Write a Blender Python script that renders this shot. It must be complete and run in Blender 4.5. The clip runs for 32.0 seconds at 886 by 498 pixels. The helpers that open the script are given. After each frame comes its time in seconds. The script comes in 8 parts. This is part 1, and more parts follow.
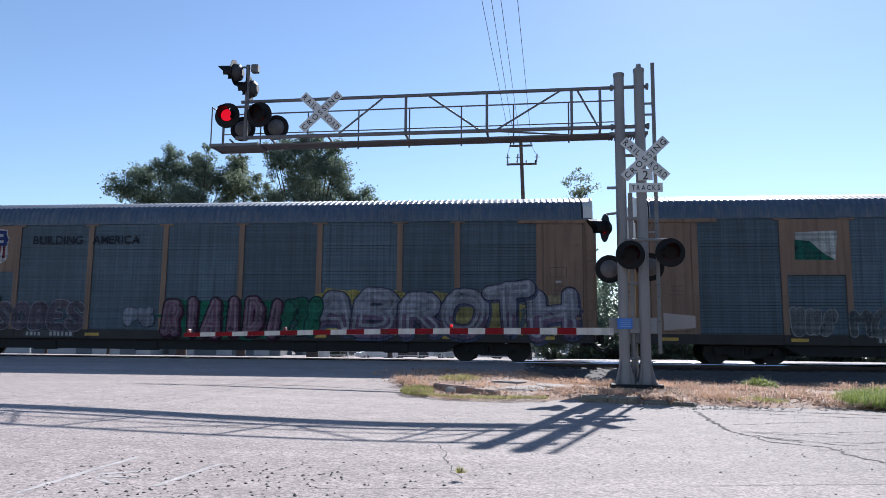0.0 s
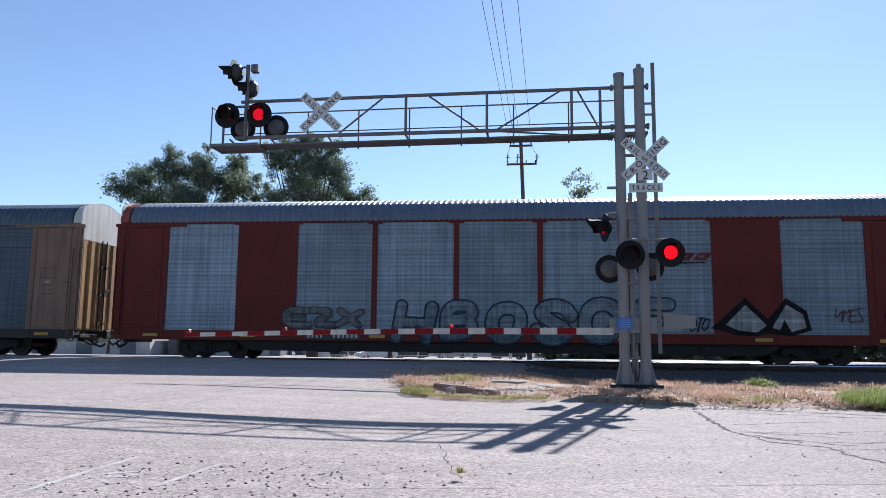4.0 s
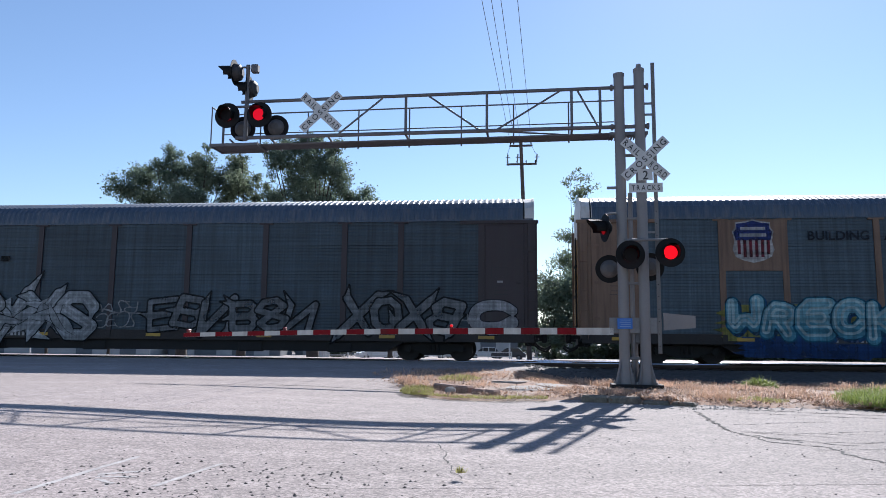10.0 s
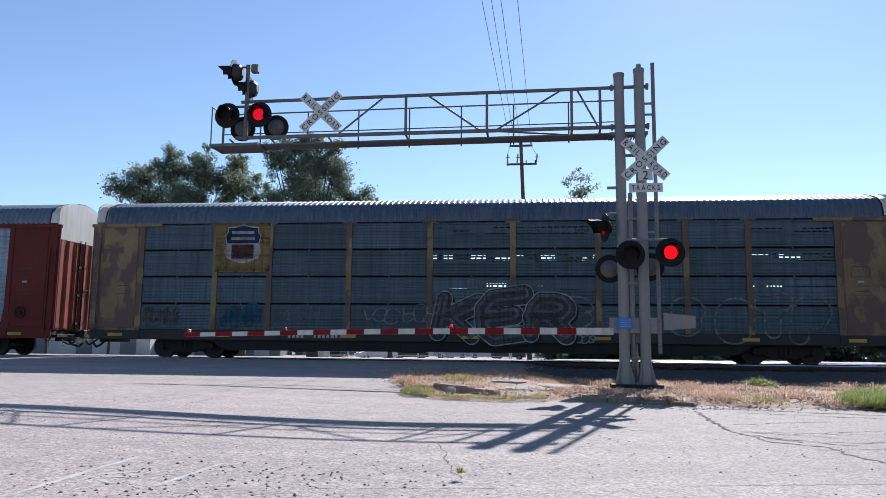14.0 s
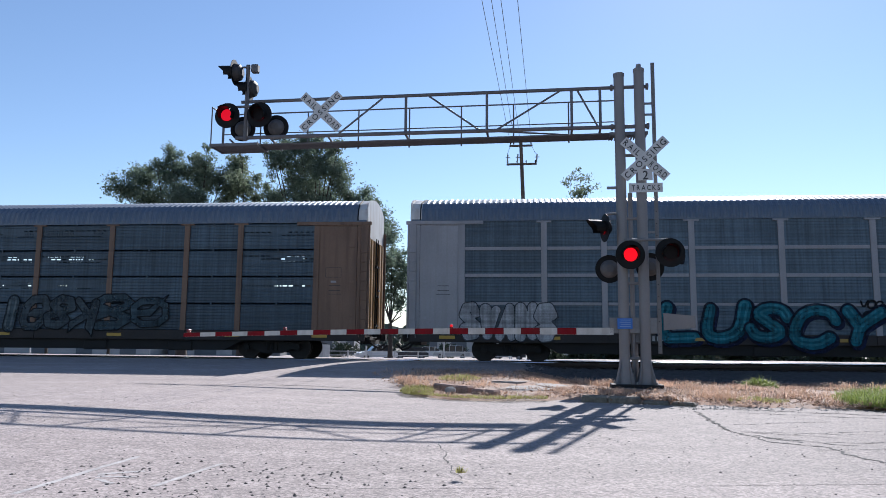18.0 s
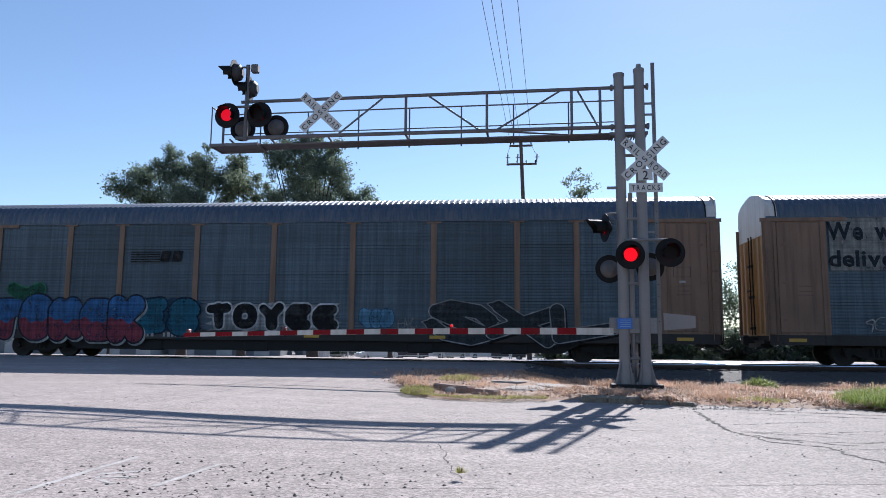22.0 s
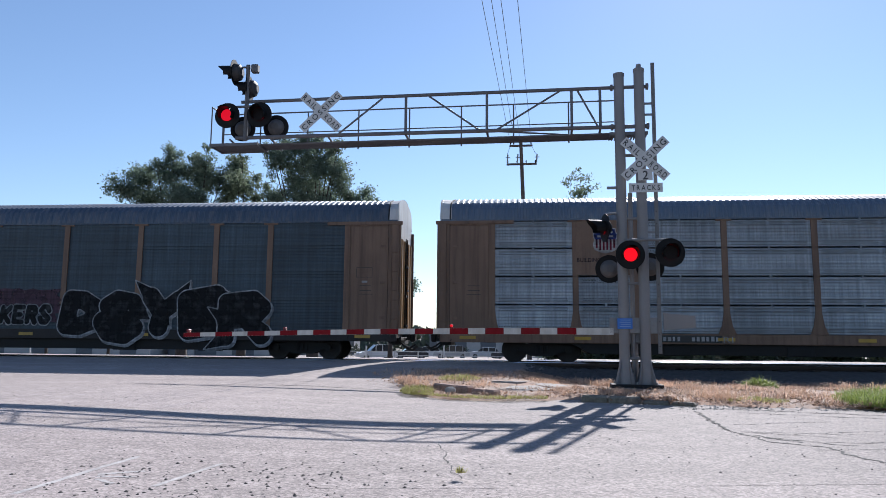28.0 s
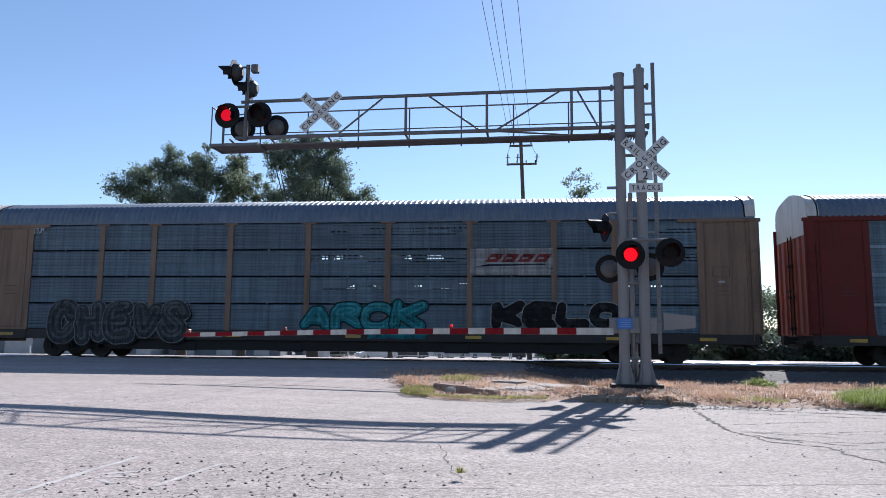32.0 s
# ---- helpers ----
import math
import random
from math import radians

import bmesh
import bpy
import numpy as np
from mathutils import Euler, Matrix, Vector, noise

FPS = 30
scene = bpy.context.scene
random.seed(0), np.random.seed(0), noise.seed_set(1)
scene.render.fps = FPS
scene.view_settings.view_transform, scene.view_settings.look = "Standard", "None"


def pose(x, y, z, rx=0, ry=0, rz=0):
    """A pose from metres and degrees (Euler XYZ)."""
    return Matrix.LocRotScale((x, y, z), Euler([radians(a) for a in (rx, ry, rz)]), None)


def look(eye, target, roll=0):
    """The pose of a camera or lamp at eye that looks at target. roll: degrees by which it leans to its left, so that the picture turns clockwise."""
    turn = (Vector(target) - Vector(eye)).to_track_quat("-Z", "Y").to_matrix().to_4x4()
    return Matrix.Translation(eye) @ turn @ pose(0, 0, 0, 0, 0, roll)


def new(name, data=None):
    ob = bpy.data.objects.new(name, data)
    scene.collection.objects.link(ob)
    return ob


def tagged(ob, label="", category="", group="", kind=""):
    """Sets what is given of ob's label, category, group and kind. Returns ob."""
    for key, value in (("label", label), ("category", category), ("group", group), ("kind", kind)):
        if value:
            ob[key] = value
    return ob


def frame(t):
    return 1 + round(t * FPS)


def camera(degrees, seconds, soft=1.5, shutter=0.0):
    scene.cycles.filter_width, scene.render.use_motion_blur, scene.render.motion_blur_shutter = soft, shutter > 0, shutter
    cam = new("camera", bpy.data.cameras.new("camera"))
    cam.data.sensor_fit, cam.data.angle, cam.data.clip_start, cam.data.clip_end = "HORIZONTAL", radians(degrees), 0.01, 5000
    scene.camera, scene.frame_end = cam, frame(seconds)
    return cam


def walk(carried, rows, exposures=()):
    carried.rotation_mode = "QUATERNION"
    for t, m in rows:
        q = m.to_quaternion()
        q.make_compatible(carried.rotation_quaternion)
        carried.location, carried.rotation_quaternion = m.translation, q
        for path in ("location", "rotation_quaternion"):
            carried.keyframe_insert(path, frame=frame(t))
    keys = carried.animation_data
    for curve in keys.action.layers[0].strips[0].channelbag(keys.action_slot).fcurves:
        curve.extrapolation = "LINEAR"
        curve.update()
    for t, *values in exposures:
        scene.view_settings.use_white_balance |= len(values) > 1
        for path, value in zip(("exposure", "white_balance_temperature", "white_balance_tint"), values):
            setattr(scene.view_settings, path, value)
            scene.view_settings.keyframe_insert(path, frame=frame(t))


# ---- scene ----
# ---------------------------------------------------------------- camera
SECONDS = 32.0
EYE = (0.0, 0.0, 0.95)
cam = camera(62.98, SECONDS, soft=0.5)
STAND = look(EYE, (0.0, 10.0, 0.95 + 10.0 * math.tan(0.128)), 0.545)
walk(cam, [(0.0, STAND), (SECONDS, STAND)], exposures=[(0.0, 0.84, 6000, 13), (7.0, 0.83, 6000, 13), (8.0, 0.79, 6000, 13), (9.5, 0.83, 6000, 13), (16.0, 0.81, 6000, 13), (17.5, 0.76, 6000, 13), (19.0, 0.82, 6000, 13), (23.5, 0.81, 6000, 13), (25.0, 0.76, 6000, 13), (26.5, 0.78, 6000, 13), (28.0, 0.75, 6000, 13), (29.0, 0.82, 6000, 13), (SECONDS, 0.82, 6000, 13)])

# ---------------------------------------------------------------- daylight
SUN_ELEVATION, SUN_AZIMUTH = 36.9, 22.4      # degrees up, degrees from +Y towards +X
world = bpy.data.worlds.new("sky")
scene.world = world
world.use_nodes = True
wn = world.node_tree.nodes
sky = wn.new("ShaderNodeTexSky")
sky.sky_type = "NISHITA"
sky.sun_disc = False
sky.sun_elevation = radians(SUN_ELEVATION)
sky.sun_rotation = radians(SUN_AZIMUTH)
sky.altitude, sky.air_density, sky.dust_density, sky.ozone_density = 0, 1.0, 0.1, 2.0
background = wn["Background"]
background.inputs["Strength"].default_value = 0.082
world.node_tree.links.new(sky.outputs[0], background.inputs["Color"])
sun = new("sun", bpy.data.lights.new("sun", "SUN"))
sun.data.energy, sun.data.angle, sun.data.color = 4.6, radians(0.5), (1.0, 0.95, 0.88)
_e, _a = radians(SUN_ELEVATION), radians(SUN_AZIMUTH)
sun.matrix_world = look((0, 0, 60), (-math.sin(_a) * math.cos(_e), -math.cos(_a) * math.cos(_e), 60 - math.sin(_e)))

# ---------------------------------------------------------------- plan
TURN = math.atan(0.1127)          # the track runs off square by this angle
RAIL_Z = 0.317                    # top of rail over the foot of the signal mast
NEAR_Y = 24.45                    # near side of the train straight ahead
HALF = 1.52                       # half the width of a car, before its scale
CAR_SCALE = 0.959
D = Vector((math.cos(TURN), -math.sin(TURN), 0))
N = Vector((math.sin(TURN), math.cos(TURN), 0))
ORIGIN = Vector((0, NEAR_Y, RAIL_Z)) + N * HALF * CAR_SCALE      # on the track's centre line
TRACK = Matrix.Translation(ORIGIN) @ Matrix.Rotation(-TURN, 4, "Z")


def smooth(a, b, x):
    t = min(1.0, max(0.0, (x - a) / (b - a)))
    return t * t * (3 - 2 * t)


def track_xy(x, y):
    """Along the track, and how far in front of its centre line."""
    v = Vector((x, y, 0)) - Vector((ORIGIN.x, ORIGIN.y, 0))
    return v.dot(D), -v.dot(N)


def ground_z(x, y):
    a, w = track_xy(x, y)
    if w >= 0:
        road = (RAIL_Z - 0.02) * (1 - smooth(1.9, 11.5, w))
        side = -0.02 - 0.08 * smooth(11, 7, w) + 0.18 * smooth(3.3, 1.9, w)
    else:
        road = RAIL_Z - 0.02 - 1.5 * smooth(2.2, 30, -w)
        side = 0.08 + 0.03 * smooth(2.2, 4.0, -w) - 1.34 * smooth(12, 32, -w)
    m = smooth(2.2, 4.2, a) * smooth(14.0, 9.0, w)
    # the road dips before the island, fitted to the arm's shadow in view
    dip = -0.055 * math.exp(-((x + 0.6) / 2.4) ** 2) + 0.045 * smooth(-2.5, -6.5, x)
    return road * (1 - m) + side * m + dip * smooth(5.0, 9.0, y) * smooth(17.0, 13.0, y)


# ---------------------------------------------------------------- materials
def material(name, base, rough=0.6, metal=0.0, dark=0.6, spread=0.25, scale=1.5, fine=30.0, bump=0.1, streak=0.0, dirt=None, dirt_amount=0.0, vary=0.0, spec=0.5):
    """A painted, worn or rough surface: colour, stains at two scales, fine relief, run-down streaks."""
    m = bpy.data.materials.new(name)
    m.use_nodes = True
    nt = m.node_tree
    nd, ln = nt.nodes, nt.links
    bsdf = nd["Principled BSDF"]
    bsdf.inputs["Roughness"].default_value, bsdf.inputs["Metallic"].default_value = rough, metal
    bsdf.inputs["Specular IOR Level"].default_value = spec
    co = nd.new("ShaderNodeTexCoord")
    big, small = nd.new("ShaderNodeTexNoise"), nd.new("ShaderNodeTexNoise")
    big.inputs["Scale"].default_value, big.inputs["Detail"].default_value = scale, 5
    small.inputs["Scale"].default_value, small.inputs["Detail"].default_value = fine, 4
    info = nd.new("ShaderNodeObjectInfo")
    shift = nd.new("ShaderNodeVectorMath")
    shift.operation = "ADD"
    mul = nd.new("ShaderNodeMath")
    mul.operation = "MULTIPLY"
    mul.inputs[1].default_value = 40.0
    ln.new(info.outputs["Random"], mul.inputs[0])
    ln.new(co.outputs["Object"], shift.inputs[0])
    ln.new(mul.outputs[0], shift.inputs[1])
    ln.new(shift.outputs[0], big.inputs["Vector"])
    ln.new(shift.outputs[0], small.inputs["Vector"])
    ramp = nd.new("ShaderNodeMapRange")
    ramp.inputs["From Min"].default_value, ramp.inputs["From Max"].default_value = 0.3, 0.7
    ln.new(big.outputs["Fac"], ramp.inputs["Value"])
    low = tuple(c * dark for c in base)
    mix = nd.new("ShaderNodeMix")
    mix.data_type = "RGBA"
    mix.inputs["A"].default_value, mix.inputs["B"].default_value = (*low, 1), (*base, 1)
    ln.new(ramp.outputs["Result"], mix.inputs["Factor"])
    out = mix.outputs["Result"]
    var = nd.new("ShaderNodeMapRange")
    var.inputs["From Min"].default_value, var.inputs["From Max"].default_value = 0.25, 0.75
    var.inputs["To Min"].default_value, var.inputs["To Max"].default_value = 1 - spread, 1 + spread
    ln.new(small.outputs["Fac"], var.inputs["Value"])
    hsv = nd.new("ShaderNodeHueSaturation")
    ln.new(var.outputs["Result"], hsv.inputs["Value"])
    ln.new(out, hsv.inputs["Color"])
    out = hsv.outputs["Color"]
    if vary:
        per = nd.new("ShaderNodeMapRange")
        per.inputs["To Min"].default_value, per.inputs["To Max"].default_value = 1 - vary, 1 + vary
        ln.new(info.outputs["Random"], per.inputs["Value"])
        hsv2 = nd.new("ShaderNodeHueSaturation")
        ln.new(per.outputs["Result"], hsv2.inputs["Value"])
        ln.new(out, hsv2.inputs["Color"])
        out = hsv2.outputs["Color"]
    if dirt:
        st = nd.new("ShaderNodeMapping")
        st.inputs["Scale"].default_value = ((0.8, 0.8, 0.8), (6.0, 6.0, 0.35), (6.5, 6.5, 2.4), (1.5, 1.5, 0.9))[int(streak)]
        ln.new(shift.outputs[0], st.inputs["Vector"])
        sn = nd.new("ShaderNodeTexNoise")
        sn.inputs["Scale"].default_value, sn.inputs["Detail"].default_value = 1.0, 6
        ln.new(st.outputs[0], sn.inputs["Vector"])
        sr = nd.new("ShaderNodeMapRange")
        sr.inputs["From Min"].default_value, sr.inputs["From Max"].default_value = (0.45, 0.75) if streak < 2 else (0.46, 0.52)
        sr.inputs["To Max"].default_value = dirt_amount
        ln.new(sn.outputs["Fac"], sr.inputs["Value"])
        dm = nd.new("ShaderNodeMix")
        dm.data_type = "RGBA"
        dm.inputs["B"].default_value = (*dirt, 1)
        ln.new(sr.outputs["Result"], dm.inputs["Factor"])
        ln.new(out, dm.inputs["A"])
        out = dm.outputs["Result"]
    ln.new(out, bsdf.inputs["Base Color"])
    if bump:
        b = nd.new("ShaderNodeBump")
        b.inputs["Strength"].default_value, b.inputs["Distance"].default_value = bump, 0.01
        ln.new(small.outputs["Fac"], b.inputs["Height"])
        ln.new(b.outputs[0], bsdf.inputs["Normal"])
    return m


def glow(name, colour, strength):
    m = bpy.data.materials.new(name)
    m.use_nodes = True
    b = m.node_tree.nodes["Principled BSDF"]
    b.inputs["Base Color"].default_value = (*[c * 0.03 for c in colour], 1)
    b.inputs["Specular IOR Level"].default_value = 0.1
    b.inputs["Emission Color"].default_value = (*colour, 1)
    b.inputs["Emission Strength"].default_value = strength
    return m


RUST, GRIME = (0.12, 0.06, 0.035), (0.035, 0.035, 0.035)
galv = material("galvanised_steel", (0.22, 0.22, 0.23), 0.55, 0.4, 0.75, 0.12, 2.0, 40, 0.05, dirt=(0.2, 0.19, 0.18), dirt_amount=0.5, streak=1)
# darker than the mast: the truss's backlit shade is put into its colour
truss_backlit = material("weathered_backlit_truss_steel", (0.13, 0.13, 0.14), 0.6, 0.2, 0.75, 0.15, 1.5, 60, 0.05, dirt=(0.07, 0.06, 0.06), dirt_amount=0.5, streak=1)
mast_paint = material("mast_aluminium_paint", (0.205, 0.2, 0.205), 0.6, 0.15, 0.8, 0.1, 1.5, 60, 0.05, dirt=(0.22, 0.2, 0.19), dirt_amount=0.5, streak=1)
black_metal = material("black_painted_metal", (0.006, 0.006, 0.007), 0.6, 0.0, 0.7, 0.2, 4, 50, 0.05, spec=0.2)
sill_grime = material("grimy_side_sill", (0.032, 0.026, 0.024), 0.8, 0.0, 0.6, 0.25, 1.2, 25, 0.1, dirt=(0.02, 0.02, 0.02), dirt_amount=0.8, streak=1)
underside = material("grimy_underframe", (0.007, 0.007, 0.0075), 0.8, 0.0, 0.6, 0.3, 2, 25, 0.2)
wheel_steel = material("wheel_steel", (0.014, 0.012, 0.012), 0.7, 0.2, 0.7, 0.2, 5, 50, 0.05)
tread_steel = material("polished_rail_steel", (0.85, 0.85, 0.86), 0.16, 1.0, 0.85, 0.1, 3, 60, 0.02)
rail_rust = material("rusty_rail", (0.05, 0.034, 0.027), 0.8, 0.2, 0.7, 0.25, 4, 60, 0.15)
white_sign = material("white_sign_sheet", (0.50, 0.50, 0.49), 0.5, 0.0, 0.9, 0.05, 3, 40, 0.02)
black_letter = material("black_lettering", (0.015, 0.015, 0.017), 0.5, 0.0, 0.9, 0.1, 3, 40, 0.0)
gate_red = material("red_reflective_stripe", (0.20, 0.006, 0.012), 0.6, 0.0, 0.7, 0.15, 5, 60, 0.02, dirt=(0.1, 0.02, 0.02), dirt_amount=0.7, streak=1, spec=0.12)
gate_white = material("white_reflective_stripe", (0.52, 0.51, 0.48), 0.5, 0.0, 0.8, 0.1, 5, 60, 0.02, dirt=(0.3, 0.27, 0.24), dirt_amount=0.7, streak=1)
blue_sign = material("blue_sign_sheet", (0.02, 0.13, 0.45), 0.45, 0.0, 0.9, 0.05, 5, 60, 0.02)
sign_print = material("pale_blue_print", (0.16, 0.27, 0.5), 0.5, 0.0, 0.9, 0.05, 5, 60, 0.02)
lens_dark = material("unlit_red_lens", (0.006, 0.003, 0.003), 0.5, 0.0, 0.8, 0.1, 6, 80, 0.05, spec=0.15)
lit_red = glow("lit_red_lens", (1.0, 0.004, 0.012), 0.75)
lit_dim = glow("lit_red_lens_far", (1.0, 0.008, 0.03), 0.42)
lit_edge = glow("lit_red_lens_aside", (1.0, 0.008, 0.02), 0.12)
lit_small = glow("lit_gate_lamp", (1.0, 0.02, 0.03), 0.45)
lamp_red = material("red_lamp_case", (0.16, 0.008, 0.012), 0.35, 0.0, 0.8, 0.1, 6, 80, 0.02)

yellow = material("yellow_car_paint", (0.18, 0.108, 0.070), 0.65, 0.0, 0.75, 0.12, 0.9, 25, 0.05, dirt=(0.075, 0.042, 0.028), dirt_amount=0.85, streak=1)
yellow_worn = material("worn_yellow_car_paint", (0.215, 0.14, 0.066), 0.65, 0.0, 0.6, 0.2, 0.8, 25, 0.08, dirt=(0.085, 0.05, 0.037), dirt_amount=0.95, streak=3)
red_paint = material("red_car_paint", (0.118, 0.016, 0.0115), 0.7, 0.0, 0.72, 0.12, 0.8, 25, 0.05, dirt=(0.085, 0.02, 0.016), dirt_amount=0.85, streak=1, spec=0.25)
maroon = material("maroon_car_paint", (0.10, 0.028, 0.042), 0.6, 0.0, 0.75, 0.1, 0.8, 25, 0.05, dirt=(0.06, 0.03, 0.03), dirt_amount=0.7, streak=1)
plum = material("dark_brown_car_paint", (0.032, 0.02, 0.024), 0.6, 0.0, 0.75, 0.1, 0.8, 25, 0.05, dirt=(0.03, 0.025, 0.025), dirt_amount=0.7, streak=1)
grey_paint = material("pale_grey_car_paint", (0.28, 0.28, 0.30), 0.55, 0.1, 0.8, 0.08, 0.8, 25, 0.05, dirt=(0.2, 0.19, 0.19), dirt_amount=0.6, streak=1)
# end paints: brighter copies of the body paints, sunlight put into the colour
yellow_sunlit = material("yellow_sunlit_end_paint", (0.36, 0.205, 0.07), 0.6, 0.0, 0.7, 0.15, 0.9, 25, 0.05, dirt=(0.13, 0.075, 0.045), dirt_amount=0.8, streak=1)
red_sunlit = material("red_sunlit_end_paint", (0.27, 0.042, 0.024), 0.6, 0.0, 0.7, 0.15, 0.9, 25, 0.05, dirt=(0.12, 0.04, 0.03), dirt_amount=0.8, streak=1)
worn_sunlit = material("rusting_yellow_sunlit_end", (0.50, 0.31, 0.065), 0.65, 0.0, 0.7, 0.15, 0.8, 25, 0.08, dirt=(0.12, 0.06, 0.04), dirt_amount=0.9, streak=3)
end_white = material("white_end_paint", (0.55, 0.54, 0.52), 0.5, 0.0, 0.85, 0.06, 1.0, 30, 0.03, dirt=(0.3, 0.2, 0.14), dirt_amount=0.5, streak=1)


def panel_material(name, base, streaky):
    """Side sheet: grime runs down it and lies along its ribs in fine crossed lines."""
    m = material(name, base, 0.55, 0.15, 0.68, 0.14, 0.7, 14, 0.06, dirt=tuple(c * 0.45 for c in base), dirt_amount=streaky, streak=1, vary=0.2)
    nd, ln = m.node_tree.nodes, m.node_tree.links
    bsdf = nd["Principled BSDF"]
    out = bsdf.inputs["Base Color"].links[0].from_socket
    co = nd.new("ShaderNodeTexCoord")
    for sc in ((16.0, 1.0, 0.25), (0.12, 1.0, 12.0)):
        mp = nd.new("ShaderNodeMapping")
        mp.inputs["Scale"].default_value = sc
        tx = nd.new("ShaderNodeTexNoise")
        tx.inputs["Scale"].default_value, tx.inputs["Detail"].default_value = 1.0, 4
        mr = nd.new("ShaderNodeMapRange")
        mr.inputs["From Min"].default_value, mr.inputs["From Max"].default_value = 0.38, 0.62
        mr.inputs["To Min"].default_value, mr.inputs["To Max"].default_value = 0.86, 1.12
        hs = nd.new("ShaderNodeHueSaturation")
        ln.new(co.outputs["Object"], mp.inputs["Vector"])
        ln.new(mp.outputs[0], tx.inputs["Vector"])
        ln.new(tx.outputs["Fac"], mr.inputs["Value"])
        ln.new(mr.outputs["Result"], hs.inputs["Value"])
        ln.new(out, hs.inputs["Color"])
        out = hs.outputs["Color"]
    ln.new(out, bsdf.inputs["Base Color"])
    return m


panel_dark = panel_material("dark_grimy_side_sheet", (0.054, 0.085, 0.112), 0.85)
panel_mid = panel_material("weathered_side_sheet", (0.082, 0.122, 0.158), 0.8)
panel_silver = panel_material("galvanised_side_sheet", (0.22, 0.28, 0.34), 0.7)
panel_bright = panel_material("bright_galvanised_sheet", (0.30, 0.335, 0.37), 0.5)
panel_black = panel_material("blackened_side_sheet", (0.034, 0.051, 0.068), 0.8)
panel_deep = panel_material("sooty_side_sheet", (0.037, 0.06, 0.08), 0.85)
roof_dark = material("galvanised_roof_sheet", (0.058, 0.085, 0.125), 0.5, 0.3, 0.8, 0.1, 0.5, 20, 0.04, dirt=(0.16, 0.15, 0.15), dirt_amount=0.5, streak=1)
roof_pale = material("pale_roof_sheet", (0.10, 0.135, 0.185), 0.5, 0.3, 0.85, 0.08, 0.5, 20, 0.04, dirt=(0.2, 0.2, 0.2), dirt_amount=0.4, streak=1)
reflector = material("yellow_reflector_sheet", (0.4, 0.24, 0.02), 0.4, 0.0, 0.85, 0.1, 5, 50, 0.02, dirt=GRIME, dirt_amount=0.6)
stencil = material("white_stencil", (0.3, 0.3, 0.3), 0.6, 0.0, 0.7, 0.2, 3, 30, 0.0)
PAINT = {}


def paint(colour):
    """Spray paint or lettering paint of a colour: the sheet's ribs and run-down grime show in it, and it is worn thin in places."""
    colour = tuple(c * 0.6 for c in colour)
    key = tuple(round(c, 3) for c in colour)
    if key not in PAINT:
        m = material("spray_paint", colour, 0.75, 0.0, 0.72, 0.2, 1.6, 18, 0.03, dirt=tuple(0.4 * c + 0.010 for c in colour), dirt_amount=0.7, streak=1, spec=0.2)
        nd, ln = m.node_tree.nodes, m.node_tree.links
        bsdf, output = nd["Principled BSDF"], nd["Material Output"]
        col = bsdf.inputs["Base Color"].links[0].from_socket
        co = nd.new("ShaderNodeTexCoord")
        for sc, lo, hi in (((14.0, 1.0, 0.3), 0.78, 1.16), ((0.15, 1.0, 11.0), 0.74, 1.2)):
            mp, tx = nd.new("ShaderNodeMapping"), nd.new("ShaderNodeTexNoise")
            mp.inputs["Scale"].default_value = sc
            tx.inputs["Scale"].default_value, tx.inputs["Detail"].default_value = 1.0, 4
            mr, hs = nd.new("ShaderNodeMapRange"), nd.new("ShaderNodeHueSaturation")
            mr.inputs["From Min"].default_value, mr.inputs["From Max"].default_value = 0.38, 0.62
            mr.inputs["To Min"].default_value, mr.inputs["To Max"].default_value = lo, hi
            ln.new(co.outputs["Object"], mp.inputs["Vector"])
            ln.new(mp.outputs[0], tx.inputs["Vector"])
            ln.new(tx.outputs["Fac"], mr.inputs["Value"])
            ln.new(mr.outputs["Result"], hs.inputs["Value"])
            ln.new(col, hs.inputs["Color"])
            col = hs.outputs["Color"]
        ln.new(col, bsdf.inputs["Base Color"])
        wear, cover = nd.new("ShaderNodeTexNoise"), nd.new("ShaderNodeMapRange")
        wear.inputs["Scale"].default_value, wear.inputs["Detail"].default_value = 3.0, 6
        cover.inputs["From Min"].default_value, cover.inputs["From Max"].default_value = 0.32, 0.55
        cover.inputs["To Min"].default_value, cover.inputs["To Max"].default_value = 0.66, 0.96
        ln.new(co.outputs["Object"], wear.inputs["Vector"])
        ln.new(wear.outputs["Fac"], cover.inputs["Value"])
        bare, mx = nd.new("ShaderNodeBsdfTransparent"), nd.new("ShaderNodeMixShader")
        ln.new(cover.outputs["Result"], mx.inputs[0])
        ln.new(bare.outputs[0], mx.inputs[1])
        ln.new(bsdf.outputs[0], mx.inputs[2])
        ln.new(mx.outputs[0], output.inputs["Surface"])
        PAINT[key] = m
    return PAINT[key]


def leafy(name, base, through_amount=0.45, fine=6.0):
    """Leaves or blades: matt, and some light comes through them."""
    m = material(name, base, 0.6, 0, 0.6, 0.35, 0.8, fine, 0.0)
    nd, ln = m.node_tree.nodes, m.node_tree.links
    bsdf, out = nd["Principled BSDF"], nd["Material Output"]
    tr, mx = nd.new("ShaderNodeBsdfTranslucent"), nd.new("ShaderNodeMixShader")
    ln.new(bsdf.inputs["Base Color"].links[0].from_socket, tr.inputs["Color"])
    mx.inputs[0].default_value = through_amount
    ln.new(bsdf.outputs[0], mx.inputs[1])
    ln.new(tr.outputs[0], mx.inputs[2])
    ln.new(mx.outputs[0], out.inputs["Surface"])
    return m


